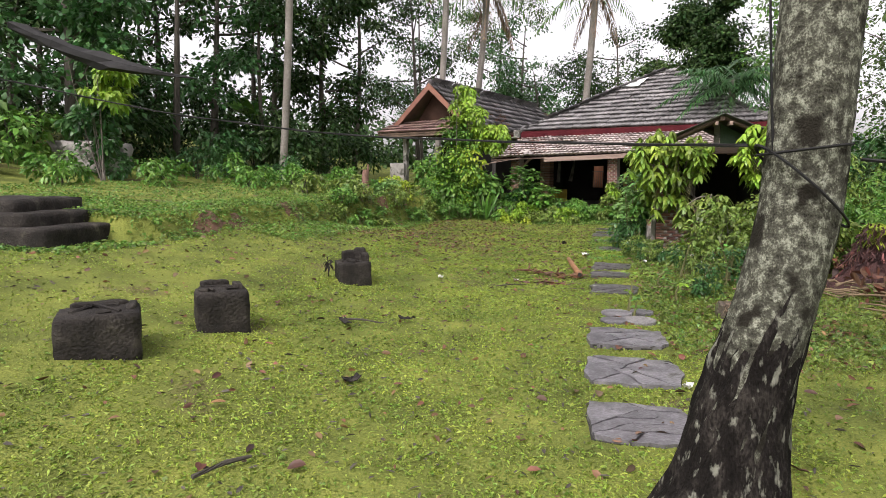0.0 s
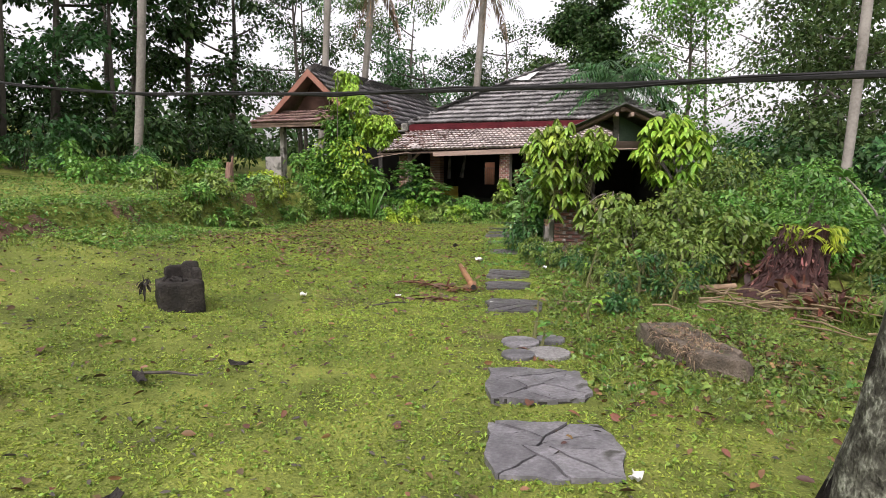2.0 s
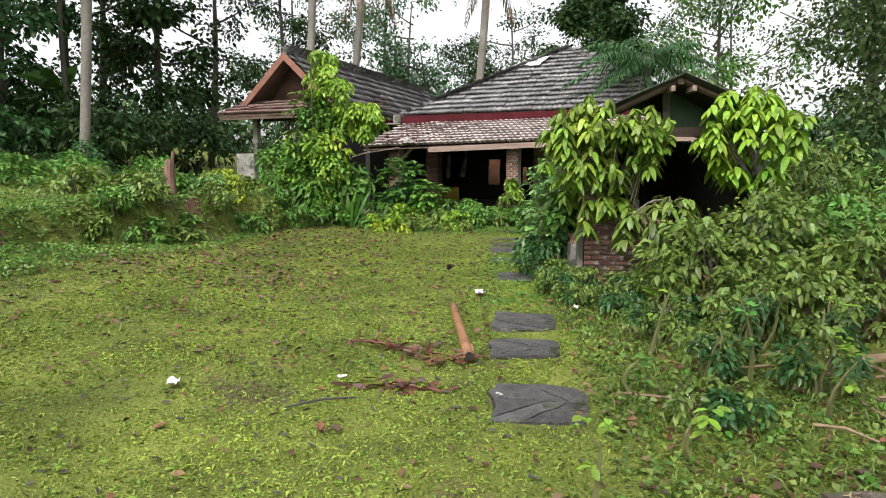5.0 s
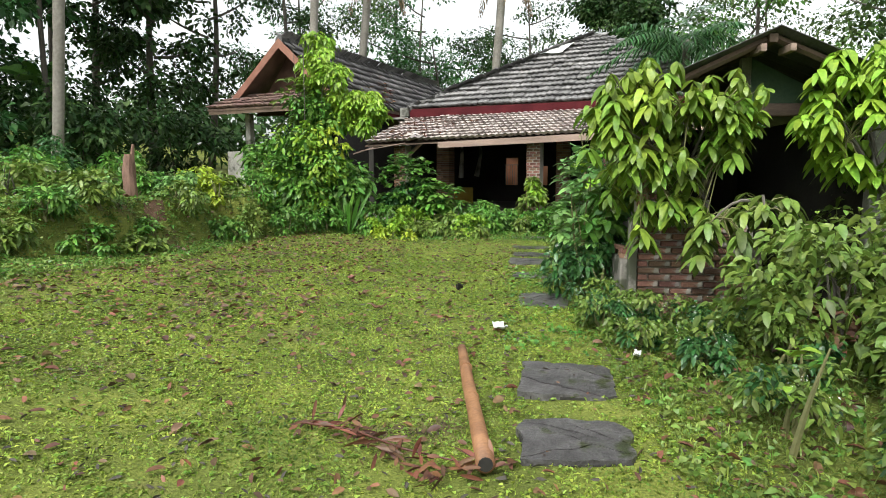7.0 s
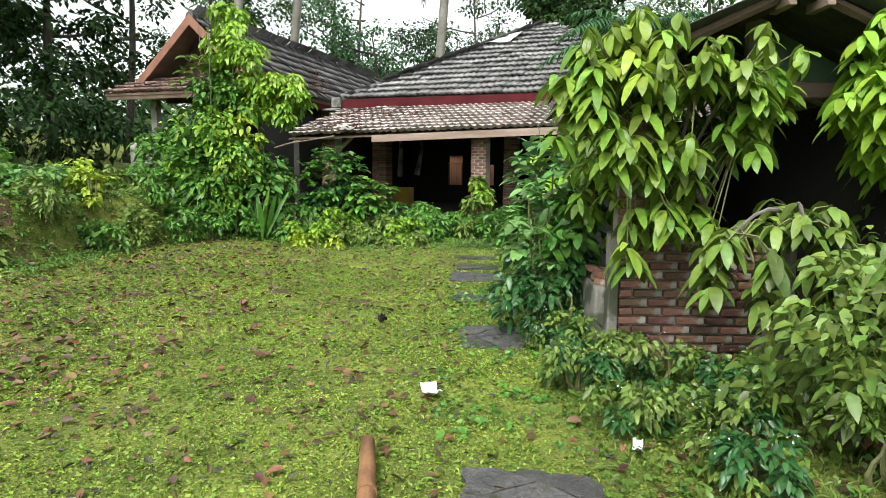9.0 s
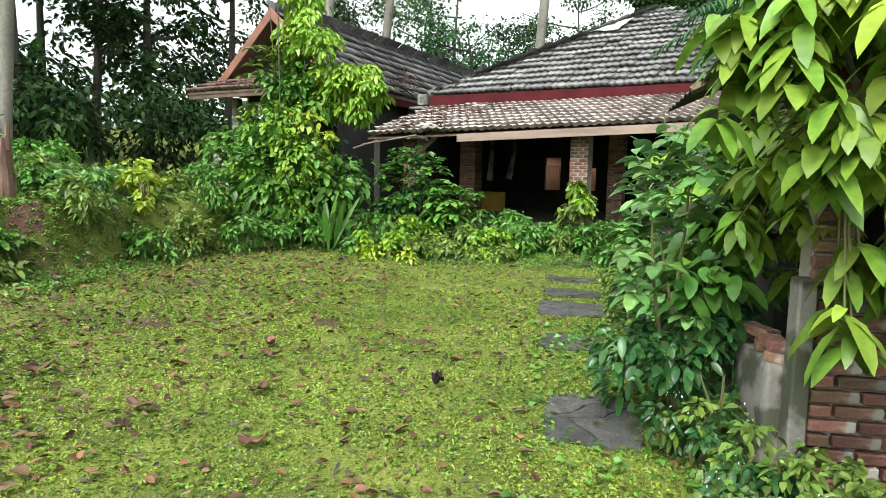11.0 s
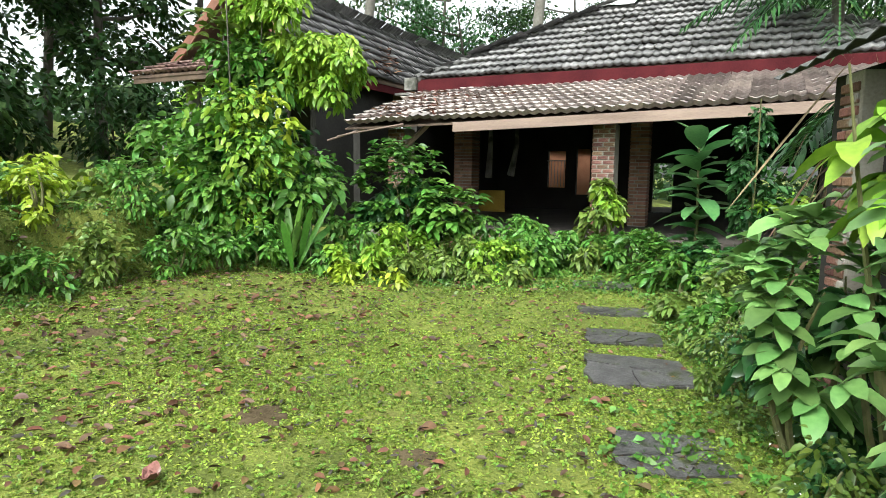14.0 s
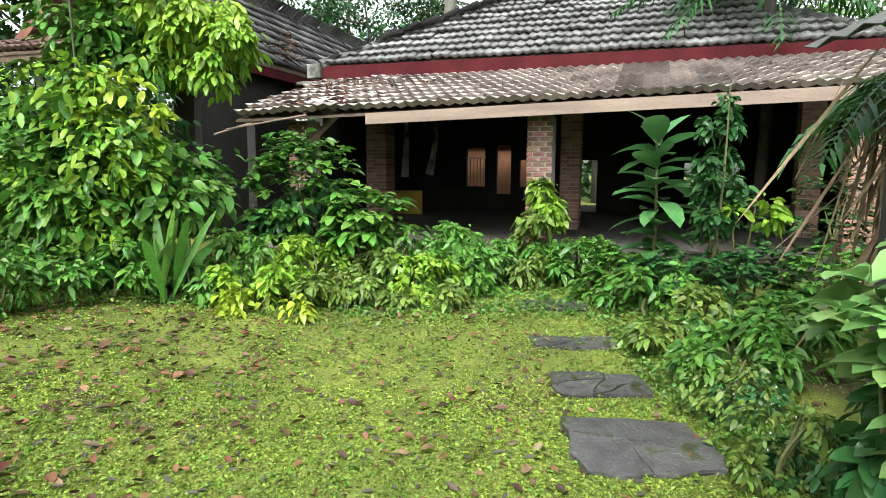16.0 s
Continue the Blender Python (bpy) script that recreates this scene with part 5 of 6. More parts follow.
# far woods closing the view
fw = np.random.default_rng(99)
ang = fw.uniform(0, 6.283, 2600)
ctr = np.stack([np.cos(ang) * fw.uniform(44, 62, 2600), 12 + np.sin(ang) * fw.uniform(44, 62, 2600), fw.uniform(-1, 1, 2600) ** 2 * 4.0], 1)
ctr[:, 2] += np.minimum(gz(ctr[:, 0], ctr[:, 1]), 3.6)
v, f = clumps(ctr, 1.9, 26, 0.62, 0.4, 0.3, True, 5, 0.7)
tagged(new("far_woods", mesh_np("far_woods", v, f, M_LEAF_DARK)), "dark distant woods round the place", "woods", kind="stuff")

# ---------------------------------------------------------------- left of the lawn
# broken upstand left on each block: place as a share of its size, length, width, height, turn
RIMS = [
    [(0.0, 0.42, 0.40, 0.06, 0.03, 2), (0.40, 0.1, 0.06, 0.26, 0.03, -6)],
    [(-0.1, 0.36, 0.26, 0.09, 0.06, 10), (0.34, 0.12, 0.08, 0.22, 0.045, 5), (-0.34, -0.2, 0.09, 0.12, 0.03, 0)],
    [(0.30, 0.34, 0.17, 0.10, 0.16, -25), (-0.05, 0.40, 0.20, 0.08, 0.12, 14), (0.40, 0.0, 0.07, 0.16, 0.10, 8)]]
for k, (x, y, w, dep, h, turn) in enumerate([(-2.52, 3.40, 0.56, 0.46, 0.29, 40), (-2.17, 4.42, 0.44, 0.42, 0.34, 38), (-2.06, 7.22, 0.42, 0.40, 0.27, 34)]):
    z = float(gz(x, y))
    b = thing("concrete_block", "squat black weathered concrete block standing in the grass", "block", pose(x, y, z, 0, 0, turn), "concrete blocks on the lawn")
    part("body", eroded((-w / 2, -dep / 2, -0.12), (w / 2, dep / 2, h), k, 0.016), M_MOSSY, b, flat=False)
    for j, (px, py, lx, ly, lh, tz) in enumerate(RIMS[k]):
        part("rim_fragment", eroded((-lx / 2, -ly / 2, -0.03), (lx / 2, ly / 2, lh), 70 + 5 * k + j, 0.02, 4, 5), M_MOSSY, b, flat=False, m=pose(px * w, py * dep, h, 0, 0, tz))
    part("broken_rim", join([tube([(rr.uniform(-w, w) * 0.4, rr.uniform(-dep, dep) * 0.4, h), (rr.uniform(-w, w) * 0.42, dep * rr.uniform(-0.4, 0.4), h + 0.012)], [0.02, 0.014], 5, 0.3, j) for j in range(5)]), M_MOSSY, b)
steps = thing("garden_steps", "three dark weathered concrete steps climbing the bank", "steps", pose(-5.45, 5.75, 0.0, 0, 0, 4))
for k in range(3):
    part("step", eroded((-3.4, 0.16 * k, 0.3), (-0.36 * k, 1.6, 0.92 + 0.17 * k), 9 + k, 0.03, 15, 30), M_MOSSY, steps, flat=False)
dead_weed = thing("dead_weed", "blackened dead weed stalk beside a concrete block", "plant", pose(-2.36, 7.1, float(gz(-2.36, 7.1))))
part("stem", tube([(0, 0, -0.03), (0.01, 0, 0.12), (-0.01, 0.01, 0.27)], [0.008, 0.007, 0.004], 5, 0.1, 1), M_MOSSY, dead_weed)
foliage("leaves", [cloud((0, 0, 0.16), (0.04, 0.04, 0.1), 26, 0.05, 0.3, droop=0.9, seed=55)], M_MOSSY, dead_weed)
stake = thing("wooden_stake", "split reddish wooden post stump on the bank", "post", pose(-5.33, 16.3, float(gz(-5.33, 16.3))))
part("body", tube([(0, 0, -0.2), (0.01, 0, 0.2), (0.0, 0, 0.45), (0.02, 0.01, 0.74)], [0.12, 0.11, 0.10, 0.085], 11, 0.16, 3), M_STAKE, stake)
part("splinter", tube([(0.06, 0, 0.6), (0.1, 0, 0.9)], [0.05, 0.025], 6, 0.2, 3), M_STAKE, stake)
rock = thing("boulder", "pale flat-topped boulder among the bushes", "boulder", pose(-13.3, 15.0, float(gz(-13.3, 15.0)) + 0.25))
part("body", box((-0.9, -0.5, -0.3), (0.9, 0.5, 0.6), 0, 0.09, 6, cuts=3), M_CONC, rock, flat=False)
for k, (x, y, rad) in enumerate([(-4.9, 9.3, 0.3), (-4.9, 11.0, 0.34), (-5.0, 8.4, 0.24), (-4.7, 15.9, 0.16), (-4.2, 17.5, 0.24)]):
    v, f = [(x, y, float(gz(x, y)) + 0.025)], []
    for ring in range(1, 5):
        for q in range(18):
            an = math.tau * q / 18
            rd = rad * ring / 4 * (1 + 0.9 * noise.noise(Vector((math.cos(an) * 2.2 + k * 3, math.sin(an) * 2.2, k))))
            px, py = x + math.cos(an) * rd * 0.75, y + math.sin(an) * rd * 1.7
            v.append((px, py, float(gz(px, py)) + 0.022 + 0.035 * noise.noise(Vector((px * 8, py * 8, k))) - 0.04 * (ring == 4)))
    for q in range(18):
        f.append((0, 1 + q, 1 + (q + 1) % 18))
        for ring in range(3):
            a0, a1 = 1 + ring * 18 + q, 1 + ring * 18 + (q + 1) % 18
            f.append((a0, a0 + 18, a1 + 18, a1))
    tagged(new("earth_patch", mesh_of("earth_patch", v, f, M_CLAY, flat=False)), "bare reddish earth exposed in the bank", "earth", "bare earth in the bank")
shrub("lime_shrub", "tall lime-green shrub on a brown trunk above the bank", "bush", (-11.6, 13.6, 2.6), [
    (M_LEAF_LIME, [cloud((0.2, 0, 2.5), (0.8, 0.6, 0.7), 900, 0.16, 0.27, droop=0.8, seed=91)], ""), (M_LEAF_DEEP, [cloud((-0.4, 0.3, 1.6), (0.9, 0.6, 0.9), 700, 0.18, 0.27, seed=92)], "")], 5, M_BARK)
for k, (x, y, h, mt) in enumerate([(-5.0, 13.2, 0.3, M_LEAF_OLIVE), (-5.15, 14.1, 0.36, M_LEAF_MID), (-4.9, 14.9, 0.4, M_LEAF_OLIVE), (-4.6, 15.6, 0.3, M_LEAF_MID), (-4.55, 16.4, 0.34, M_LEAF_OLIVE), (-4.9, 16.9, 0.4, M_LEAF_PALE), (-4.15, 17.2, 0.34, M_LEAF_MID), (-3.9, 17.9, 0.45, M_LEAF_OLIVE), (-4.6, 17.8, 0.4, M_LEAF_YEL), (-3.5, 18.5, 0.4, M_LEAF_MID), (-4.1, 18.7, 0.5, M_LEAF_MID), (-5.3, 15.2, 0.3, M_LEAF_PALE), (-5.6, 16.9, 0.45, M_LEAF_MID), (-5.2, 18.1, 0.4, M_LEAF_PALE), (-4.75, 14.4, 0.3, M_LEAF_MID), (-3.2, 19.0, 0.4, M_LEAF_MID), (-4.4, 15.0, 0.22, M_LEAF_OLIVE)]):
    shrub("bank_weed", "wild leafy weeds growing over the cut bank", "weeds", (x, y, h), [(mt, [cloud((0, 0, h * 0.5), (0.42, 0.4, h * 0.8), 420, 0.085, 0.27, plain="mid", seed=800 + k), whorled((0, 0, h * 0.75), (0.3, 0.3, h * 0.5), 14, 6, 0.12, 0.25, 0.5, 830 + k)], "")], 3, group="weeds over the bank")
for k, (x, y, rad) in enumerate([(-0.95, 15.3, 0.17), (0.0, 15.0, 0.13), (-2.3, 14.6, 0.2), (-2.9, 16.4, 0.2)]):
    v, f = [(x, y, float(gz(x, y)) + 0.016)], []
    for ring in (1, 2, 3):
        for q in range(22):
            an = math.tau * q / 22
            rd = rad * ring / 3 * (1 + 0.8 * noise.noise(Vector((math.cos(an) * 1.8 + k * 5, math.sin(an) * 1.8, k))))
            px, py = x + math.cos(an) * rd * 1.2, y + math.sin(an) * rd
            v.append((px, py, float(gz(px, py)) + 0.014 + 0.012 * noise.noise(Vector((px * 14, py * 14, 0))) - 0.04 * (ring == 3)))
    for q in range(22):
        f.append((0, 1 + q, 1 + (q + 1) % 22))
        for ring in range(2):
            a0, a1 = 1 + ring * 22 + q, 1 + ring * 22 + (q + 1) % 22
            f.append((a0, a0 + 22, a1 + 22, a1))
    tagged(new("mud_patch", mesh_of("mud_patch", v, f, M_MUD, flat=False)), "bare patch of damp brown mud in the lawn", "earth", "mud patches in the lawn")
for k, (x, y, h, rad, mt) in enumerate([(-6.2, 17.5, 0.5, 0.8, M_LEAF_OLIVE), (-7.2, 19, 0.6, 0.9, M_LEAF_MID), (-5.6, 18.6, 0.4, 0.7, M_LEAF_YEL), (-8.4, 18, 0.6, 1.0, M_LEAF_MID), (-9.6, 20, 0.8, 1.0, M_LEAF_DEEP), (-5.6, 15.6, 0.35, 0.6, M_LEAF_OLIVE), (-6.8, 15.5, 0.4, 0.8, M_LEAF_OLIVE), (-8.8, 16, 0.5, 0.9, M_LEAF_MID), (-10.2, 17.5, 0.7, 1.0, M_LEAF_MID), (-12.2, 18.5, 0.9, 1.2, M_LEAF_DEEP), (-10, 13.8, 0.5, 0.9, M_LEAF_MID), (-12.3, 14.2, 0.8, 1.1, M_LEAF_DEEP), (-14, 11.5, 1.0, 1.3, M_LEAF_MID), (-11, 11.6, 0.5, 0.9, M_LEAF_MID), (-5.4, 17.4, 0.35, 0.6, M_LEAF_MID), (-15, 14, 1.6, 1.6, M_LEAF_MID), (-13.2, 21, 1.4, 1.6, M_LEAF_DEEP), (-11.6, 24, 1.8, 1.8, M_LEAF_DARK), (-15.5, 19, 1.8, 1.8, M_LEAF_DARK), (-18, 22, 2.6, 2.4, M_LEAF_DARK), (-14.5, 26, 2.4, 2.2, M_LEAF_DARK), (-18, 27, 3, 2.6, M_LEAF_DARK), (-22, 25, 3.4, 3, M_LEAF_DARK), (-11, 28, 2.4, 2.0, M_LEAF_DARK), (-18.5, 14, 2.2, 2, M_LEAF_DEEP), (-21, 18, 3, 2.6, M_LEAF_DARK), (-26, 21, 4, 3.4, M_LEAF_DARK), (-17, 10, 1.8, 1.6, M_LEAF_MID)]):
    sz = 0.12 if y < 20.5 and rad < 1.3 else 0.24
    shrub("bank_bush", "wild green bushes on the bank", "bush", (x, y, h), [(mt, [cloud((0, 0, h * 0.5), (rad, rad * 0.9, h * 0.7), int(900 * rad), sz, 0.27, plain=True if sz > 0.2 else "mid", seed=300 + k)], "")], 3, M_BARK_DARK, "bushes on the bank")
ban = thing("banana_plant", "banana plant with tall upright leaves", "plant", pose(-15.2, 27.5, float(gz(-15.2, 27.5))))
part("stem", tube([(0, 0, -0.1), (0, 0, 1.5), (0.05, 0, 2.6)], [0.16, 0.13, 0.08], 9), M_LEAF_OLIVE, ban)
r = np.random.default_rng(8)
foliage("leaves", [leaf_arrays(np.tile((0, 0, 2.3), (9, 1)) + r.normal(0, 0.1, (9, 3)), r.normal(0, 0.55, (9, 3)) + (0, 0, 1), r.uniform(1.8, 2.8, 9), 0.32, 0.35, twist=0.3)], M_LEAF_MID, ban)

# ---------------------------------------------------------------- cables
CB = [(-9.5, 3.2, 3.4), (-3.93, 4.0, 2.37), (-2.6, 4.3, 2.08), (-0.95, 4.2, 1.86), (0.5, 3.3, 1.74), (1.62, 2.42, 1.66)]
cable = thing("cable", "black twisted cable strung to the palm trunk", "cable")
pts = []
for a, b in zip(CB, CB[1:]):
    pts += [Vector(a).lerp(Vector(b), i / 6) for i in range(6)]
pts.append(Vector(CB[-1]))
for _ in range(3):
    pts = [pts[0]] + [(pts[i - 1] + pts[i] * 2 + pts[i + 1]) / 4 for i in range(1, len(pts) - 1)] + [pts[-1]]
part("strand", tube(pts, [0.0055] * len(pts), 6), M_CABLE, cable)
part("strand", tube([p + Vector((0, 0.005 * math.sin(i * 1.7), 0.008 * math.cos(i * 1.7))) for i, p in enumerate(pts)], [0.0035] * len(pts), 5), M_CABLE, cable)
for z, r_, tl in ((1.64, 0.166, 0.02), (1.50, 0.17, -0.16)):
    part("loop", tube([(1.81 + r_ * math.cos(a), 2.37 + r_ * math.sin(a), z + tl * math.cos(a)) for a in np.linspace(0, 6.28, 30)], [0.006] * 30, 5), M_CABLE, cable)
part("strand", tube(curve_points((1.99, 2.3, 1.60), (8.5, 1.0, 1.9), (0, 0, -0.35), 14), [0.007] * 15, 5), M_CABLE, cable)
part("strand", tube(curve_points((1.70, 2.32, 1.5), (1.72, 2.5, 4.2), (-0.06, 0, 0), 8), [0.005] * 9, 5), M_CABLE, cable)
net = thing("sagging_net", "black sagging roll of net hung between trees", "net")
part("roll", tube(curve_points((-12.5, 12.0, 5.1), (-7.6, 12.0, 3.7), (0, 0, -0.2), 12), [0.13, 0.15, 0.13, 0.17, 0.14, 0.15, 0.2, 0.17, 0.14, 0.10, 0.06, 0.03, 0.015], 7, 0.3, 4), M_CABLE, net)

# ---------------------------------------------------------------- on the lawn
log = thing("cut_log", "orange-brown hollow bamboo pole lying on the grass", "log", pose(0, 0, 0))
part("body", tube([(0.56, 11.24, 0.05), (0.60, 10.9, 0.05), (0.66, 10.4, 0.055), (0.74, 9.8, 0.055), (0.81, 9.25, 0.06)], [0.036, 0.039, 0.041, 0.043, 0.046], 12, 0.05, 2), M_BAMBOO, log, flat=False)
# pole is solid: a dark disc stands for the shade inside its end
part("hollow", tube([(0.8095, 9.26, 0.06), (0.811, 9.243, 0.06)], [0.035, 0.035], 12), M_GAP, log, "dark disc painted as the shaded hollow end")
for k, s in enumerate((0.25, 0.55, 0.8)):
    p = Vector((0.56, 11.24, 0.05)).lerp(Vector((0.81, 9.25, 0.058)), s)
    part("node_ring", tube([p, p + Vector((0.003, -0.025, 0))], [0.045, 0.045], 12), M_BAMBOO, log)
frond = thing("dead_frond", "curled red-brown dead palm frond on the grass", "frond", pose(0.3, 9.4, 0))
r = np.random.default_rng(15)
s = r.random(120)
base = np.stack([-0.55 + 1.1 * s, 0.32 - 0.5 * s + 0.12 * np.sin(s * 7) + r.normal(0, 0.05, 120), 0.02 + 0.04 * r.random(120)], 1)
foliage("dead_foliage", [leaf_arrays(base, r.normal(0, 1, (120, 3)) * (1, 0.6, 0.2), r.uniform(0.05, 0.16, 120), 0.011, 0.1)], M_LEAF_RED, frond)
part("rib", tube([(-0.55, 0.33, 0.03), (-0.2, 0.22, 0.04), (0.1, 0.0, 0.05), (0.45, -0.1, 0.03)], [0.007, 0.007, 0.006, 0.004], 6), M_LEAF_RED, frond)
frond2 = thing("dead_frond", "flattened brown dead leaf sheath on the grass", "frond", pose(0.3, 8.6, 0))
r = np.random.default_rng(16)
base = np.stack([r.normal(0, 0.2, 60), r.normal(0, 0.06, 60), 0.015 + 0.03 * r.random(60)], 1)
foliage("dead_foliage", [leaf_arrays(base, r.normal(0, 1, (60, 3)) * (1, 0.5, 0.15), r.uniform(0.06, 0.16, 60), 0.016, 0.1)], M_LEAF_RED, frond2)
for lab, p, q, rad, mt in (("thin dark stick on the grass", (-0.3, 8.15), (0.1, 8.33), 0.009, M_BARK_DARK), ("long straight dry stick in the grass", (1.82, 8.55), (2.4, 8.38), 0.012, M_STRAW), ("dark curved stick on the grass", (-1.4, 5.3), (-1.05, 5.45), 0.012, M_BARK_DARK), ("dark stick on the grass", (-0.9, 2.2), (-0.75, 2.5), 0.014, M_BARK_DARK), ("dry stick on the bank", (-6.5, 16.3), (-5.7, 16.0), 0.02, M_BAMBOO)):
    z0, z1 = float(gz(*p)) + rad + 0.02, float(gz(*q)) + rad + 0.02
    tagged(part("stick", tube([(*p, z0), ((p[0] + q[0]) / 2, (p[1] + q[1]) / 2 + 0.02, (z0 + z1) / 2 + 0.01), (*q, z1)], [rad, rad, rad * 0.6], 6), mt, None), lab, "stick")


def scrap(name, label, x, y, w, d, mt, seed, h=0.02, curl=0.03):
    bm = bmesh.new()
    bmesh.ops.create_grid(bm, x_segments=4, y_segments=4, size=0.5)
    r = random.Random(seed)
    for q in bm.verts:
        q.co = Vector((q.co.x * w + r.uniform(-0.1, 0.1) * w, q.co.y * d + r.uniform(-0.1, 0.1) * d, curl * (q.co.x * 2) ** 2 + r.uniform(0, h)))
    ob = tagged(part(name, bm, mt, None, m=pose(x, y, float(gz(x, y)) + 0.025, 0, 0, r.uniform(0, 180))), label, name.replace("_", " "))
    ob.modifiers.new("thick", "SOLIDIFY").thickness = 0.006
    return ob


scrap("white_wrapper", "crumpled white wrapper on the grass", 0.85, 12.02, 0.18, 0.10, M_WHITE, 1)
scrap("white_wrapper", "small crumpled white scrap on the grass", -1.15, 8.35, 0.10, 0.07, M_WHITE, 2, 0.03, 0.01)
scrap("white_wrapper", "tiny white scrap on the grass", -0.1, 8.78, 0.06, 0.04, M_WHITE, 3, 0.015, 0.005)
scrap("white_wrapper", "tiny white scrap on a stepping stone", 1.03, 8.52, 0.07, 0.03, M_WHITE, 4, 0.015, 0.005)
scrap("white_wrapper", "small white scrap at a stone's edge", 1.70, 4.25, 0.07, 0.05, M_WHITE, 5, 0.02)
scrap("white_wrapper", "small white scrap among weeds", 1.9, 11.25, 0.12, 0.05, M_WHITE, 6, 0.02)
scrap("dark_husk", "curled black husk on the grass", -0.72, 3.84, 0.14, 0.07, M_MOSSY, 7, 0.02, 0.02)
scrap("dark_husk", "curled black husk on the grass", -0.9, 5.83, 0.17, 0.06, M_MOSSY, 8, 0.03, 0.02)
scrap("dark_husk", "small black husk on the grass", 0.35, 13.8, 0.08, 0.06, M_MOSSY, 9, 0.04, 0.06)
scrap("dark_husk", "long black curled husk on the grass", -1.34, 5.22, 0.26, 0.06, M_MOSSY, 10, 0.02, 0.015)
scrap("brick_fragment", "broken brick lying in the grass", -1.14, 14.48, 0.13, 0.07, M_BRICK, 11, 0.04, 0.02)
scrap("black_plastic", "crumpled black plastic in the grass", 2.15, 17.3, 0.4, 0.15, M_CABLE, 12, 0.08, 0.03)
for k, (x, y) in enumerate([(-0.75, 13.5), (-1.25, 13.0), (-0.4, 12.7), (-1.0, 14.2), (-2.1, 13.2)]):
    scrap("dead_leaf", "large curled reddish dead leaf on the grass", x, y, 0.15, 0.06, M_LEAF_RED, 20 + k, 0.03, 0.03)

# stepping stones: crazed slate slabs and small discs


def split_poly(poly, n, r):
    """Cut a convex outline into shards."""
    polys = [poly]
    for _ in range(n):
        polys.sort(key=lambda p: -abs(sum(p[i][0] * p[i - 1][1] - p[i - 1][0] * p[i][1] for i in range(len(p)))))
        p = polys.pop(0)
        c = [sum(q[i] for q in p) / len(p) for i in (0, 1)]
        xs, ys = [q[0] for q in p], [q[1] for q in p]
        a = (math.pi / 2 if max(xs) - min(xs) > 1.3 * (max(ys) - min(ys)) else 0) + r.uniform(-0.9, 0.9)
        nx, ny = -math.sin(a), math.cos(a)
        one, two = [], []
        for i in range(len(p)):
            u, w = p[i], p[(i + 1) % len(p)]
            du, dw = (u[0] - c[0]) * nx + (u[1] - c[1]) * ny, (w[0] - c[0]) * nx + (w[1] - c[1]) * ny
            (one if du >= 0 else two).append(u)
            if du * dw < 0:
                s = du / (du - dw)
                m = (u[0] + s * (w[0] - u[0]), u[1] + s * (w[1] - u[1]))
                one.append(m)
                two.append(m)
        polys += [one, two]
    return polys


def paver(x0, x1, y0, y1, seed, shards=5, sunk=0.0, label="grey slate stepping stone cracked into shards"):
    r = random.Random(seed)
    cx, cy = (x0 + x1) / 2, (y0 + y1) / 2
    w, d = (x1 - x0) / 2, (y1 - y0) / 2
    base = float(gz(cx, cy)) + 0.012 - sunk
    t = thing("stepping_stone", label, "stepping stone", pose(cx, cy, base), "stepping stones across the lawn")
    out = [(-1, -1), (-0.55, -1.03), (-0.1, -1.05), (0.4, -1.03), (0.85, -0.97), (0.98, -0.5), (1.03, 0), (1.0, 0.5), (0.9, 0.93), (0.45, 1.03), (0, 1.05), (-0.5, 1.03), (-0.97, 0.98), (-1.03, 0.4), (-1.05, -0.3)]
    out = [(x * w + r.uniform(-0.022, 0.022), y * d + r.uniform(-0.02, 0.02)) for x, y in out]

    def slab(poly, lo, hi, shrink):
        c = [sum(q[i] for q in poly) / len(poly) for i in (0, 1)]
        bm = bmesh.new()
        ins = []
        for q in poly:
            dist = max(0.02, math.hypot(q[0] - c[0], q[1] - c[1]))
            s = 1 - shrink / dist
            ins.append((c[0] + (q[0] - c[0]) * s, c[1] + (q[1] - c[1]) * s))
        tilt = (r.uniform(-0.03, 0.03), r.uniform(-0.03, 0.03))
        top = [bm.verts.new((q[0], q[1], hi + tilt[0] * (q[0] - c[0]) + tilt[1] * (q[1] - c[1]))) for q in ins]
        low = [bm.verts.new((q[0], q[1], lo)) for q in ins]
        bm.faces.new(top)
        for i in range(len(ins)):
            k = (i + 1) % len(ins)
            bm.faces.new((top[k], top[i], low[i], low[k]))
        bmesh.ops.recalc_face_normals(bm, faces=bm.faces[:])
        return bm

    def ragged(poly):
        """Broken edges: each side cut in four and shifted by noise that neighbours share."""
        pts = []
        for i in range(len(poly)):
            u, q = poly[i], poly[(i + 1) % len(poly)]
            n = max(1, int(math.hypot(q[0] - u[0], q[1] - u[1]) / 0.05))
            for j in range(n):
                x, y = u[0] + (q[0] - u[0]) * j / n, u[1] + (q[1] - u[1]) * j / n
                at = Vector((x * 7 + seed, y * 7, 0.3))
                pts.append((x + 0.035 * noise.noise(at), y + 0.035 * noise.noise(at + Vector((9, 4, 2)))))
        return pts

    part("bed", slab([(q[0] * 0.97, q[1] * 0.97) for q in out], -0.06, -0.004, 0.0), M_GAP, t, "dark soil bed")
    for p in split_poly(out, shards, r):
        if len(p) > 2:
            part("stone", slab(ragged(p), -0.05, 0.014 + r.uniform(0, 0.008), r.uniform(0.004, 0.015)), M_SLATE if y0 < 7 else M_SLATE_DARK, t)
    return t


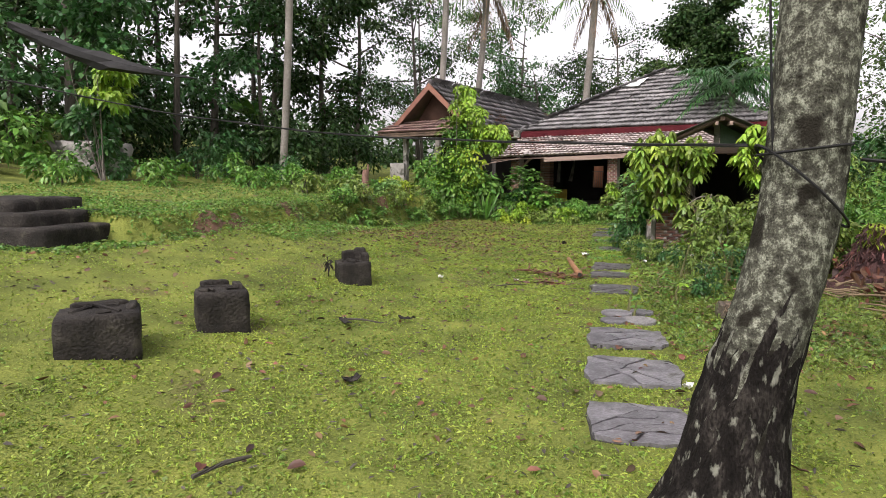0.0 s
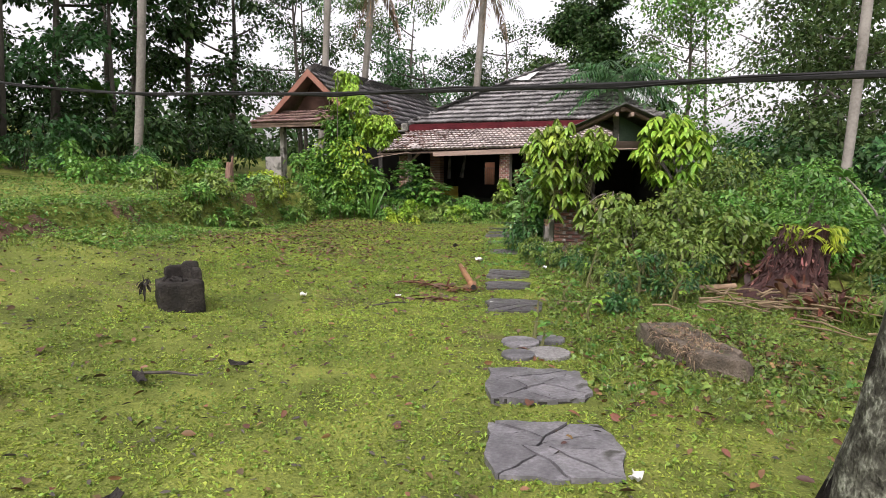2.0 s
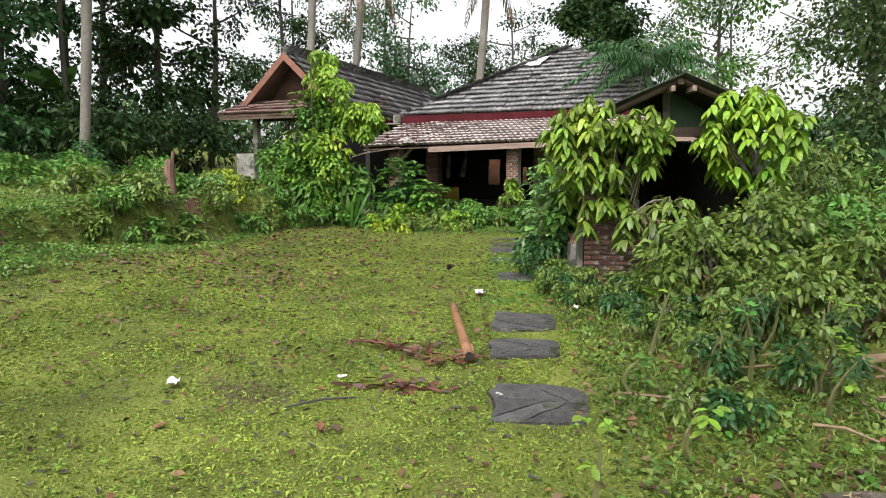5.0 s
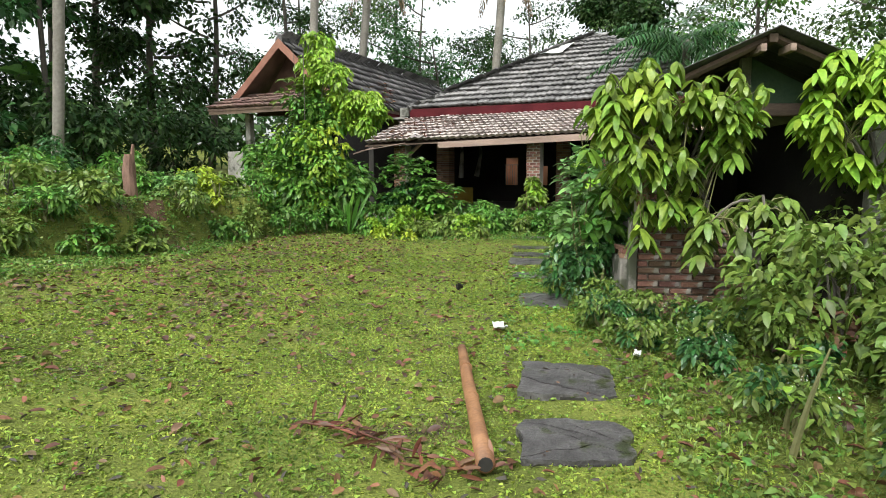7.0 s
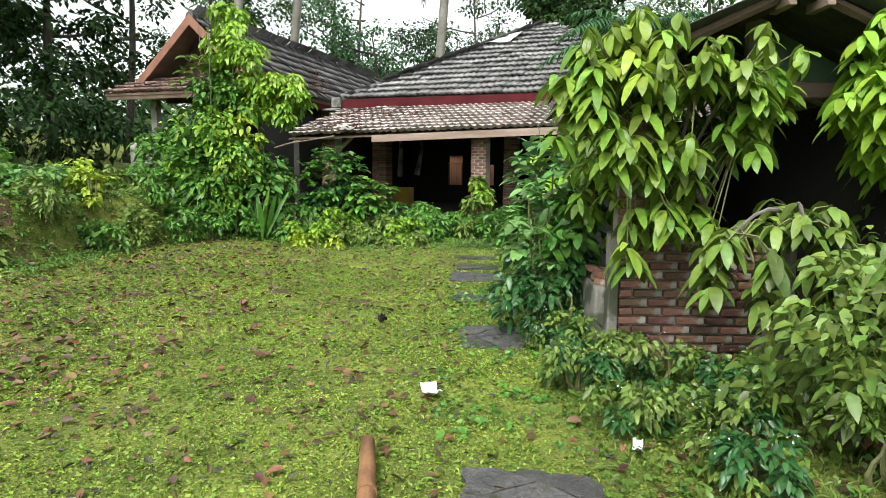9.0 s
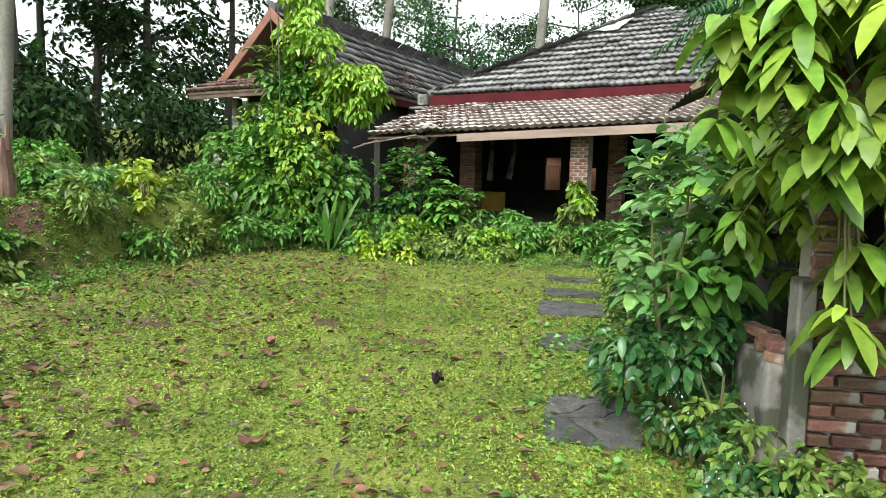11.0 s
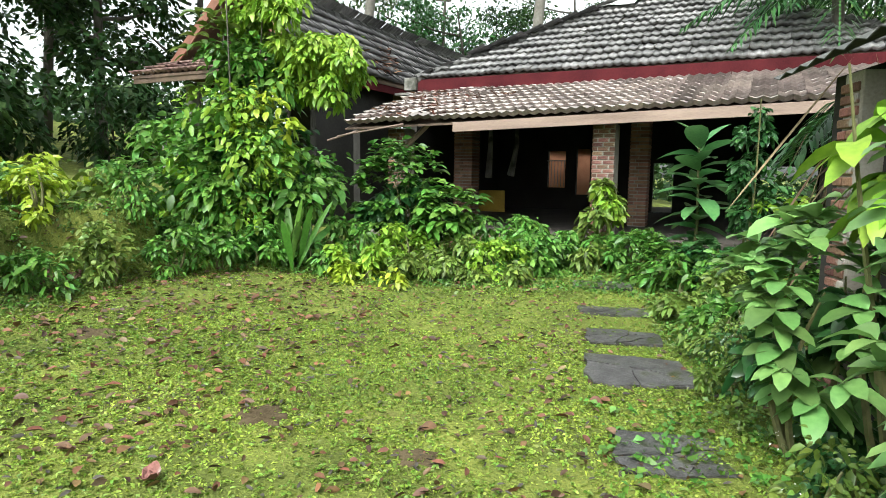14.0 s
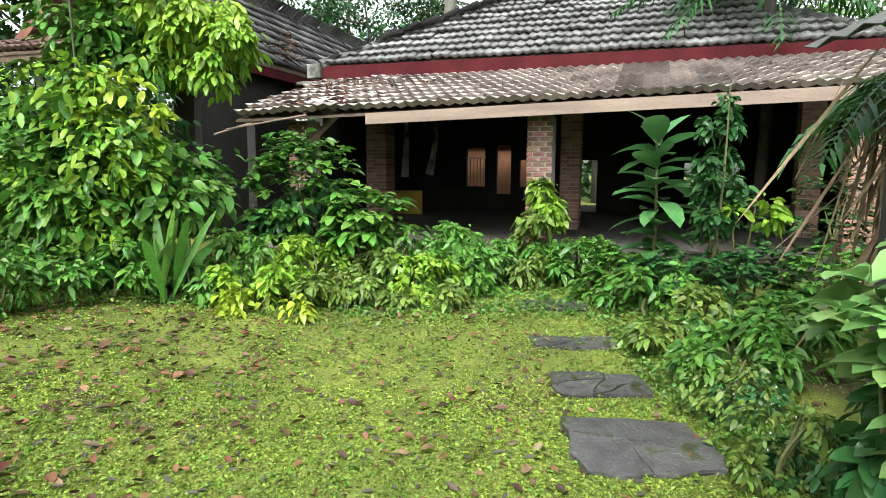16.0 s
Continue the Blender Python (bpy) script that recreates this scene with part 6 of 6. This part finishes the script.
for k, (x0, x1, y0, y1, n, sk) in enumerate([(1.01, 1.64, 3.24, 3.86, 8, 0), (1.0, 1.70, 4.24, 4.93, 8, 0), (1.0, 1.71, 5.32, 5.98, 7, 0), (0.99, 1.62, 8.08, 8.72, 4, 0), (0.98, 1.56, 9.38, 9.9, 4, 0), (1.0, 1.62, 10.32, 11.0, 4, 0.004), (1.05, 1.58, 13.12, 13.88, 5, 0.008), (1.02, 1.6, 15.0, 15.5, 4, 0.012), (0.97, 1.70, 16.28, 16.92, 2, 0), (1.02, 1.68, 17.35, 17.8, 4, 0.008), (1.02, 1.8, 18.4, 18.76, 4, 0.008), (1.05, 1.75, 19.5, 19.9, 4, 0.012)]):
    paver(x0, x1, y0, y1, 500 + k, n, sk)
for k, (x, y, rad, mt, lab) in enumerate([(1.28, 6.82, 0.17, M_SLATE, "round dark stepping disc"), (1.56, 6.92, 0.13, M_SLATE, "round dark stepping disc"), (1.24, 6.38, 0.14, M_SLATE, "round grey stepping disc"), (1.50, 6.47, 0.18, M_GRAVEL, "round pebble-faced stepping disc")]):
    tagged(part("stepping_disc", tube([(0, 0, -0.05), (0, 0, 0.028), (0, 0, 0.034)], [rad, rad, rad * 0.95], 20, 0.03, k), mt, None, m=pose(x, y, float(gz(x, y)))), lab, "stepping stone", "stepping discs")

# ---------------------------------------------------------------- grass, weeds and litter
r = np.random.default_rng(42)


def scatter(n, x0, x1, y0, y1, clear=True):
    x, y = r.uniform(x0, x1, n), r.uniform(y0, y1, n)
    ok = np.ones(n, bool)
    if clear:
        for a0, a1, b0, b1 in ((1.02, 1.62, 3.26, 3.84), (1.02, 1.68, 4.26, 4.9), (1.02, 1.68, 5.34, 5.96), (1.02, 1.6, 8.1, 8.7), (1.02, 1.54, 9.4, 9.88), (1.03, 1.6, 10.35, 10.98), (1.0, 1.68, 16.3, 16.9), (1.1, 1.55, 13.2, 13.8)):
            ok &= ~((x > a0) & (x < a1) & (y > b0) & (y < b1))
    x, y = x[ok], y[ok]
    return np.stack([x, y, gz(x, y) - 0.004], 1)


lawn = [scatter(120000, -2.4, 2.4, 0.6, 8.5), scatter(215000, -3.0, 2.2, 8.5, 17.5), scatter(75000, -6, 5, 0.6, 20), scatter(60000, -3.6, 2.4, 15, 20.5), scatter(45000, -6.5, -2.2, 1.5, 14), scatter(20000, 2.2, 5.5, 2.5, 9), scatter(26000, -9, -4.6, 3.5, 9.5), scatter(70000, -6.2, -3.4, 10, 19.6)]
p = np.concatenate(lawn)
bare = np.sin(p[:, 0] * 2.3 + 1.4 * np.sin(p[:, 1] * 1.7)) * np.sin(p[:, 1] * 2.1 + 1.2 * np.sin(p[:, 0] * 2.6)) + 0.5 * np.sin(p[:, 0] * 6.1 + p[:, 1] * 4.3) * np.sin(p[:, 1] * 7.3 - p[:, 0] * 3.1)
p = p[r.random(len(p)) > 0.75 * smooth(0.15, 0.9, bare)]
n = len(p)
clover = (r.random(n) < 0.3 + 0.4 * smooth(7.5, 10.5, p[:, 1]))
ln = np.where(clover, r.uniform(0.018, 0.042, n), r.uniform(0.025, 0.07, n))
v, f = leaf_arrays(p, r.normal(0, 0.75, (n, 3)) * (1, 1, 0.3) + (0, 0, 0.75), ln, ln * np.where(clover, r.uniform(0.16, 0.34, n), r.uniform(0.05, 0.13, n)), 0.5, plain=True)
tagged(new("lawn_grass", mesh_np("lawn_grass", v, f, M_GRASS)), "short green lawn grass and clover", "grass", kind="stuff")
for lab, mt, k0, groups in (("low green weeds at the lawn's edges", M_LEAF_MID, 0, ((450, 1.8, 3.6, 5.5, 12.5), (900, 1.75, 2.6, 12, 19), (1500, -3.4, 3.0, 19.2, 20.8), (5200, -6.2, -3.8, 9, 19.6), (2600, -8.5, -4.8, 5.5, 9), (1500, -11, -5.5, 5, 16), (250, 0.9, 1.8, 11.2, 16))), ("olive and yellowish weeds at the lawn's edges", M_LEAF_OLIVE, 1, ((1500, 1.65, 3.6, 5.5, 12.5), (1300, 1.7, 2.6, 12, 19), (1300, 2.4, 5.5, 5, 9), (1200, -3.4, 3.0, 19.0, 20.8), (6500, -6.2, -3.7, 9, 19.6), (2600, -8.5, -4.8, 5.5, 9), (1500, -11, -5.5, 5, 16)))):
    w1 = np.concatenate([scatter(*g) for g in groups])
    n = len(w1)
    s = r.uniform(0.025, 0.075, n)
    v, f = leaf_arrays(np.repeat(w1, 4, 0) + r.normal(0, 0.022, (4 * n, 3)) * (1, 1, 0.3) + (0, 0, 0.03), r.normal(0, 0.8, (4 * n, 3)) + (0, 0, 0.6), np.repeat(s, 4) * r.uniform(0.6, 1.4, 4 * n), np.repeat(s, 4) * 0.3, 0.5, plain=True)
    tagged(new("weeds", mesh_np("weeds", v, f, mt)), lab, "weeds", kind="stuff")
tuft = np.concatenate([scatter(9500, -4.2, 2.0, 9.5, 19.5), scatter(2500, -3, 2.2, 2, 9.5)])
n = len(tuft)
s = r.uniform(0.011, 0.026, n)
v, f = leaf_arrays(np.repeat(tuft, 5, 0) + (0, 0, 0.022), r.normal(0, 1, (5 * n, 3)) * (1, 1, 0.15) + (0, 0, 0.35), np.repeat(s, 5) * r.uniform(0.7, 1.3, 5 * n), np.repeat(s, 5) * 0.36, 0.4, plain="mid")
tagged(new("clover", mesh_np("clover", v, f, M_LEAF_CLOVER)), "small bright green clover rosettes in the lawn", "clover", kind="stuff")
long_p = np.concatenate([scatter(9000, 1.75, 3.8, 5, 12), scatter(3000, 2.6, 5.6, 4, 9), scatter(9000, -6.5, -3.6, 8, 19.5), scatter(1500, 1.7, 2.4, 12, 18)])
n = len(long_p)
v, f = leaf_arrays(long_p, r.normal(0, 0.5, (n, 3)) + (0, 0, 1), r.uniform(0.06, 0.2, n), 0.0045, 0.5, plain=True)
tagged(new("long_grass", mesh_np("long_grass", v, f, M_LEAF_OLIVE)), "longer grass at the lawn's edges", "grass", kind="stuff")
lit = np.concatenate([scatter(2600, -6, 4, 1, 20, False), scatter(1500, -4.5, 1.0, 9, 19.5, False), scatter(1300, -5.5, -1.0, 11, 19, False), scatter(1100, 1.7, 4.2, 5, 11.5, False), scatter(500, 2.6, 3.5, 5.8, 7.6, False)])
n = len(lit)
s = r.uniform(0.03, 0.085, n)
v, f = leaf_arrays(lit + (0, 0, 0.03), r.normal(0, 1, (n, 3)) * (1, 1, 0.18), s, s * 0.24, 0.15, fold=0.35, plain="mid")
tagged(new("fallen_leaves", mesh_np("fallen_leaves", v, f, M_LEAF_BROWN)), "scattered brown fallen leaves", "leaves", kind="stuff")
big_lit = np.concatenate([scatter(520, -5.5, 1.2, 9, 19.6, False), scatter(620, -5, -1.2, 11.5, 19, False), scatter(130, -5, 3.4, 2, 9, False), scatter(120, 1.6, 3.4, 6, 12, False)])
for lab, mt, sel in (("faded pinkish-brown fallen leaves on the lawn", M_LEAF_PINK, slice(0, None, 3)), ("curled dark brown fallen leaves on the lawn", M_LEAF_BROWN, slice(1, None, 3)), ("dull red dead leaves on the lawn", M_LEAF_RED, slice(2, None, 3))):
    q = big_lit[sel]
    n = len(q)
    s = r.uniform(0.04, 0.10, n)
    v, f = leaf_arrays(q + (0, 0, 0.035), r.normal(0, 1, (n, 3)) * (1, 1, 0.16), s, s * r.uniform(0.2, 0.36, n), 0.12, fold=0.5, twist=0.35)
    tagged(new("fallen_leaves", mesh_np("fallen_leaves", v, f, mt)), lab, "leaves", kind="stuff")
drk = np.concatenate([scatter(4200, -5, 3, 0.8, 19, False), scatter(1900, -4.5, 1.2, 8, 19, False)])
n = len(drk)
s = r.uniform(0.02, 0.07, n)
v, f = leaf_arrays(drk + (0, 0, 0.02), r.normal(0, 1, (n, 3)) * (1, 1, 0.15), s, s * 0.17, 0.1, fold=0.4, plain="mid")
tagged(new("dark_litter", mesh_np("dark_litter", v, f, M_BARK_DARK)), "small dark rotting leaf bits", "leaves", kind="stuff")

# dead leaves and twigs on the broken porch corner
n = 900
aa, bb = r.uniform(-4.2, -1.6, n), r.uniform(-0.3, 2.3, n)
keep = (aa + 4.3) * 0.55 + (2.4 - bb) * 0.2 < 1.6
aa, bb = aa[keep], bb[keep]
zz = PZ0 + (bb - PF) / (MB + 0.15 - PF) * (PZ1 - PZ0) + 0.05
deb = np.stack([aa, bb, zz], 1)
v, f = leaf_arrays(deb, r.normal(0, 1, (len(deb), 3)) * (1, 1, 0.2), r.uniform(0.08, 0.3, len(deb)), 0.018, 0.1)
tagged(part("roof_litter", mesh_np("roof_litter", v, f, M_LEAF_RED), None, None, m=HOUSE), "dead leaves and twigs piled on the porch roof", "leaves", kind="stuff")
n = 160
bb = r.uniform(2.6, 4.5, n)
aa = WB - 0.1 - (bb - 2.5) * 0.4 + r.normal(0, 0.18, n)
deb = np.stack([np.minimum(aa, WB - 0.05), bb, WZ + 0.1 + np.clip(WB - aa, 0.05, 3) * wl_rise / wl_run], 1)
v, f = leaf_arrays(deb, r.normal(0, 1, (n, 3)) * (1, 1, 0.3), r.uniform(0.08, 0.3, n), 0.02, 0.1)
tagged(part("roof_litter", mesh_np("roof_litter", v, f, M_LEAF_RED), None, None, m=HOUSE), "dead leaves and twigs in the roof valley", "leaves", kind="stuff")

# ---------------------------------------------------------------- tiles and bricks, last
TILE_P = tile_mesh("tile", M_TILE_PORCH, 0.345, 0.40, 0.035)
rr = random.Random(77)
for row in range(9):
    for col in range(28):
        a = PA0 + 0.17 + col * 0.335
        sb = row / 9
        b = PF - 0.03 + (MB + 0.15 - PF) * sb
        ua = (a - PA0) / (PA1 - PA0)
        z0, z1 = PZ0 - 0.03 + 0.195 * ua, PZ1 - 0.02 + 0.08 * ua
        z = z0 + (z1 - z0) * sb + 0.025
        pitch = math.degrees(math.atan2(z1 - z0, MB + 0.15 - PF))
        bad = col < 6 and rr.random() < 0.5
        part("tile", TILE_P, None, porch, m=pose(a + rr.gauss(0, 0.006), b + rr.gauss(0, 0.006) - (0.05 if bad else 0), z + (rr.uniform(0, 0.02) if bad else 0), pitch + (rr.gauss(0, 2.5) if bad else rr.gauss(0, 0.7)), rr.gauss(0, 0.8), rr.gauss(0, 4) if bad else rr.gauss(0, 0.8)))


def brick_mesh(l, d, h, mat):
    bm = box((0, 0, 0), (l, d, h), 0.006, 0.0)
    me = bpy.data.meshes.new("brick")
    bm.to_mesh(me)
    bm.free()
    me.materials.append(mat)
    return me


def brick_face(parent, origin, turn, length, z0, z1, l=0.2, h=0.05, joint=0.014, d=0.05, seed=0, mat=None):
    """Courses of single bricks on a face: along local x from origin, proud of their mortar."""
    r = random.Random(seed)
    full, halfb = brick_mesh(l, d, h, mat or M_BRICK), brick_mesh(l / 2 - joint / 2, d, h, mat or M_BRICK)
    m0 = pose(*origin, 0, 0, turn)
    z, c = z0, 0
    while z + h <= z1:
        x = 0.0
        if c % 2:
            part("brick", halfb, None, parent, m=m0 @ pose(x, r.uniform(-0.004, 0.004), z))
            x += l / 2 + joint / 2
        while x + l <= length + 0.02:
            part("brick", full, None, parent, m=m0 @ pose(x, r.uniform(-0.006, 0.004), z, 0, 0, r.gauss(0, 0.5)))
            x += l + joint
        if length - x > l / 2 - 0.03:
            part("brick", halfb, None, parent, m=m0 @ pose(x, r.uniform(-0.004, 0.004), z))
        z += h + joint
        c += 1


def pillar(a0, b0, w, z0, z1, seed, parts_=True):
    """A square brick pillar: a mortar core, and courses on its two seen faces."""
    core = house_part("pillar", box((a0 + 0.012, b0 + 0.012, z0), (a0 + w - 0.012, b0 + w - 0.012, z1), 0.004), M_MORTAR, "brick pillar with wide mortar joints")
    if parts_:
        brick_face(core, (a0, b0, 0), 0, w - 0.005, z0 + 0.02, z1 - 0.01, 0.162, 0.052, 0.014, 0.05, seed)
        brick_face(core, (a0, b0 + w, 0), -90, w - 0.055, z0 + 0.02, z1 - 0.01, 0.15, 0.052, 0.014, 0.04, seed + 1)
    else:
        bms = []
        z, c = z0 + 0.02, 0
        rr = random.Random(seed)
        while z < z1 - 0.06:
            cut = w * (0.5 if c % 2 else 0.33)
            bms.append(box((a0, b0 - rr.uniform(0, 0.006), z), (a0 + cut - 0.007, b0 + w, z + 0.05), 0.004))
            bms.append(box((a0 + cut + 0.007, b0 - rr.uniform(0, 0.006), z), (a0 + w, b0 + w, z + 0.05), 0.004))
            z += 0.066
            c += 1
        tagged(part("bricks", join(bms), M_BRICK_I, core), kind="stuff")


pillar(-0.04, 0.0, 0.35, 0.0, 2.2, 1)
pillar(-3.66, 0.0, 0.36, 0.0, 2.2, 3)
pillar(-3.6, 2.6, 0.42, 0.48, 2.78, 5, False)
pillar(0.06, 2.6, 0.34, 0.48, 2.78, 6, False)
pillar(3.7, 0.0, 0.35, 0.0, 2.32, 7, False)
pillar(3.7, 2.6, 0.34, 0.48, 2.78, 8, False)
core = house_part("porch_step", box((-4.6, 0.13, -0.1), (-0.05, 0.21, FLOOR - 0.06), 0.005), M_MORTAR, "brick edge of the porch floor")
brick_face(core, (-2.6, 0.10, 0), 0, 2.5, 0.16, 0.44, 0.2, 0.052, 0.014, 0.06, 9)
base_core = [o for o in shelter.children if o.name.startswith("base_core")][0]
brick_face(base_core, (2.21, 12.82, 0), 0, 1.1, 0.02, 0.95, 0.2, 0.052, 0.016, 0.06, 21)
cols = [o for o in shelter.children if o.name.startswith("column_core")]
brick_face(cols[0], (2.19, 12.86, 0), 0, 0.2, 0.96, 1.92, 0.19, 0.052, 0.016, 0.05, 31)
brick_face(cols[1], (2.34, 16.16, 0), -90, 0.24, 0.1, 2.0, 0.2, 0.052, 0.016, 0.05, 41)
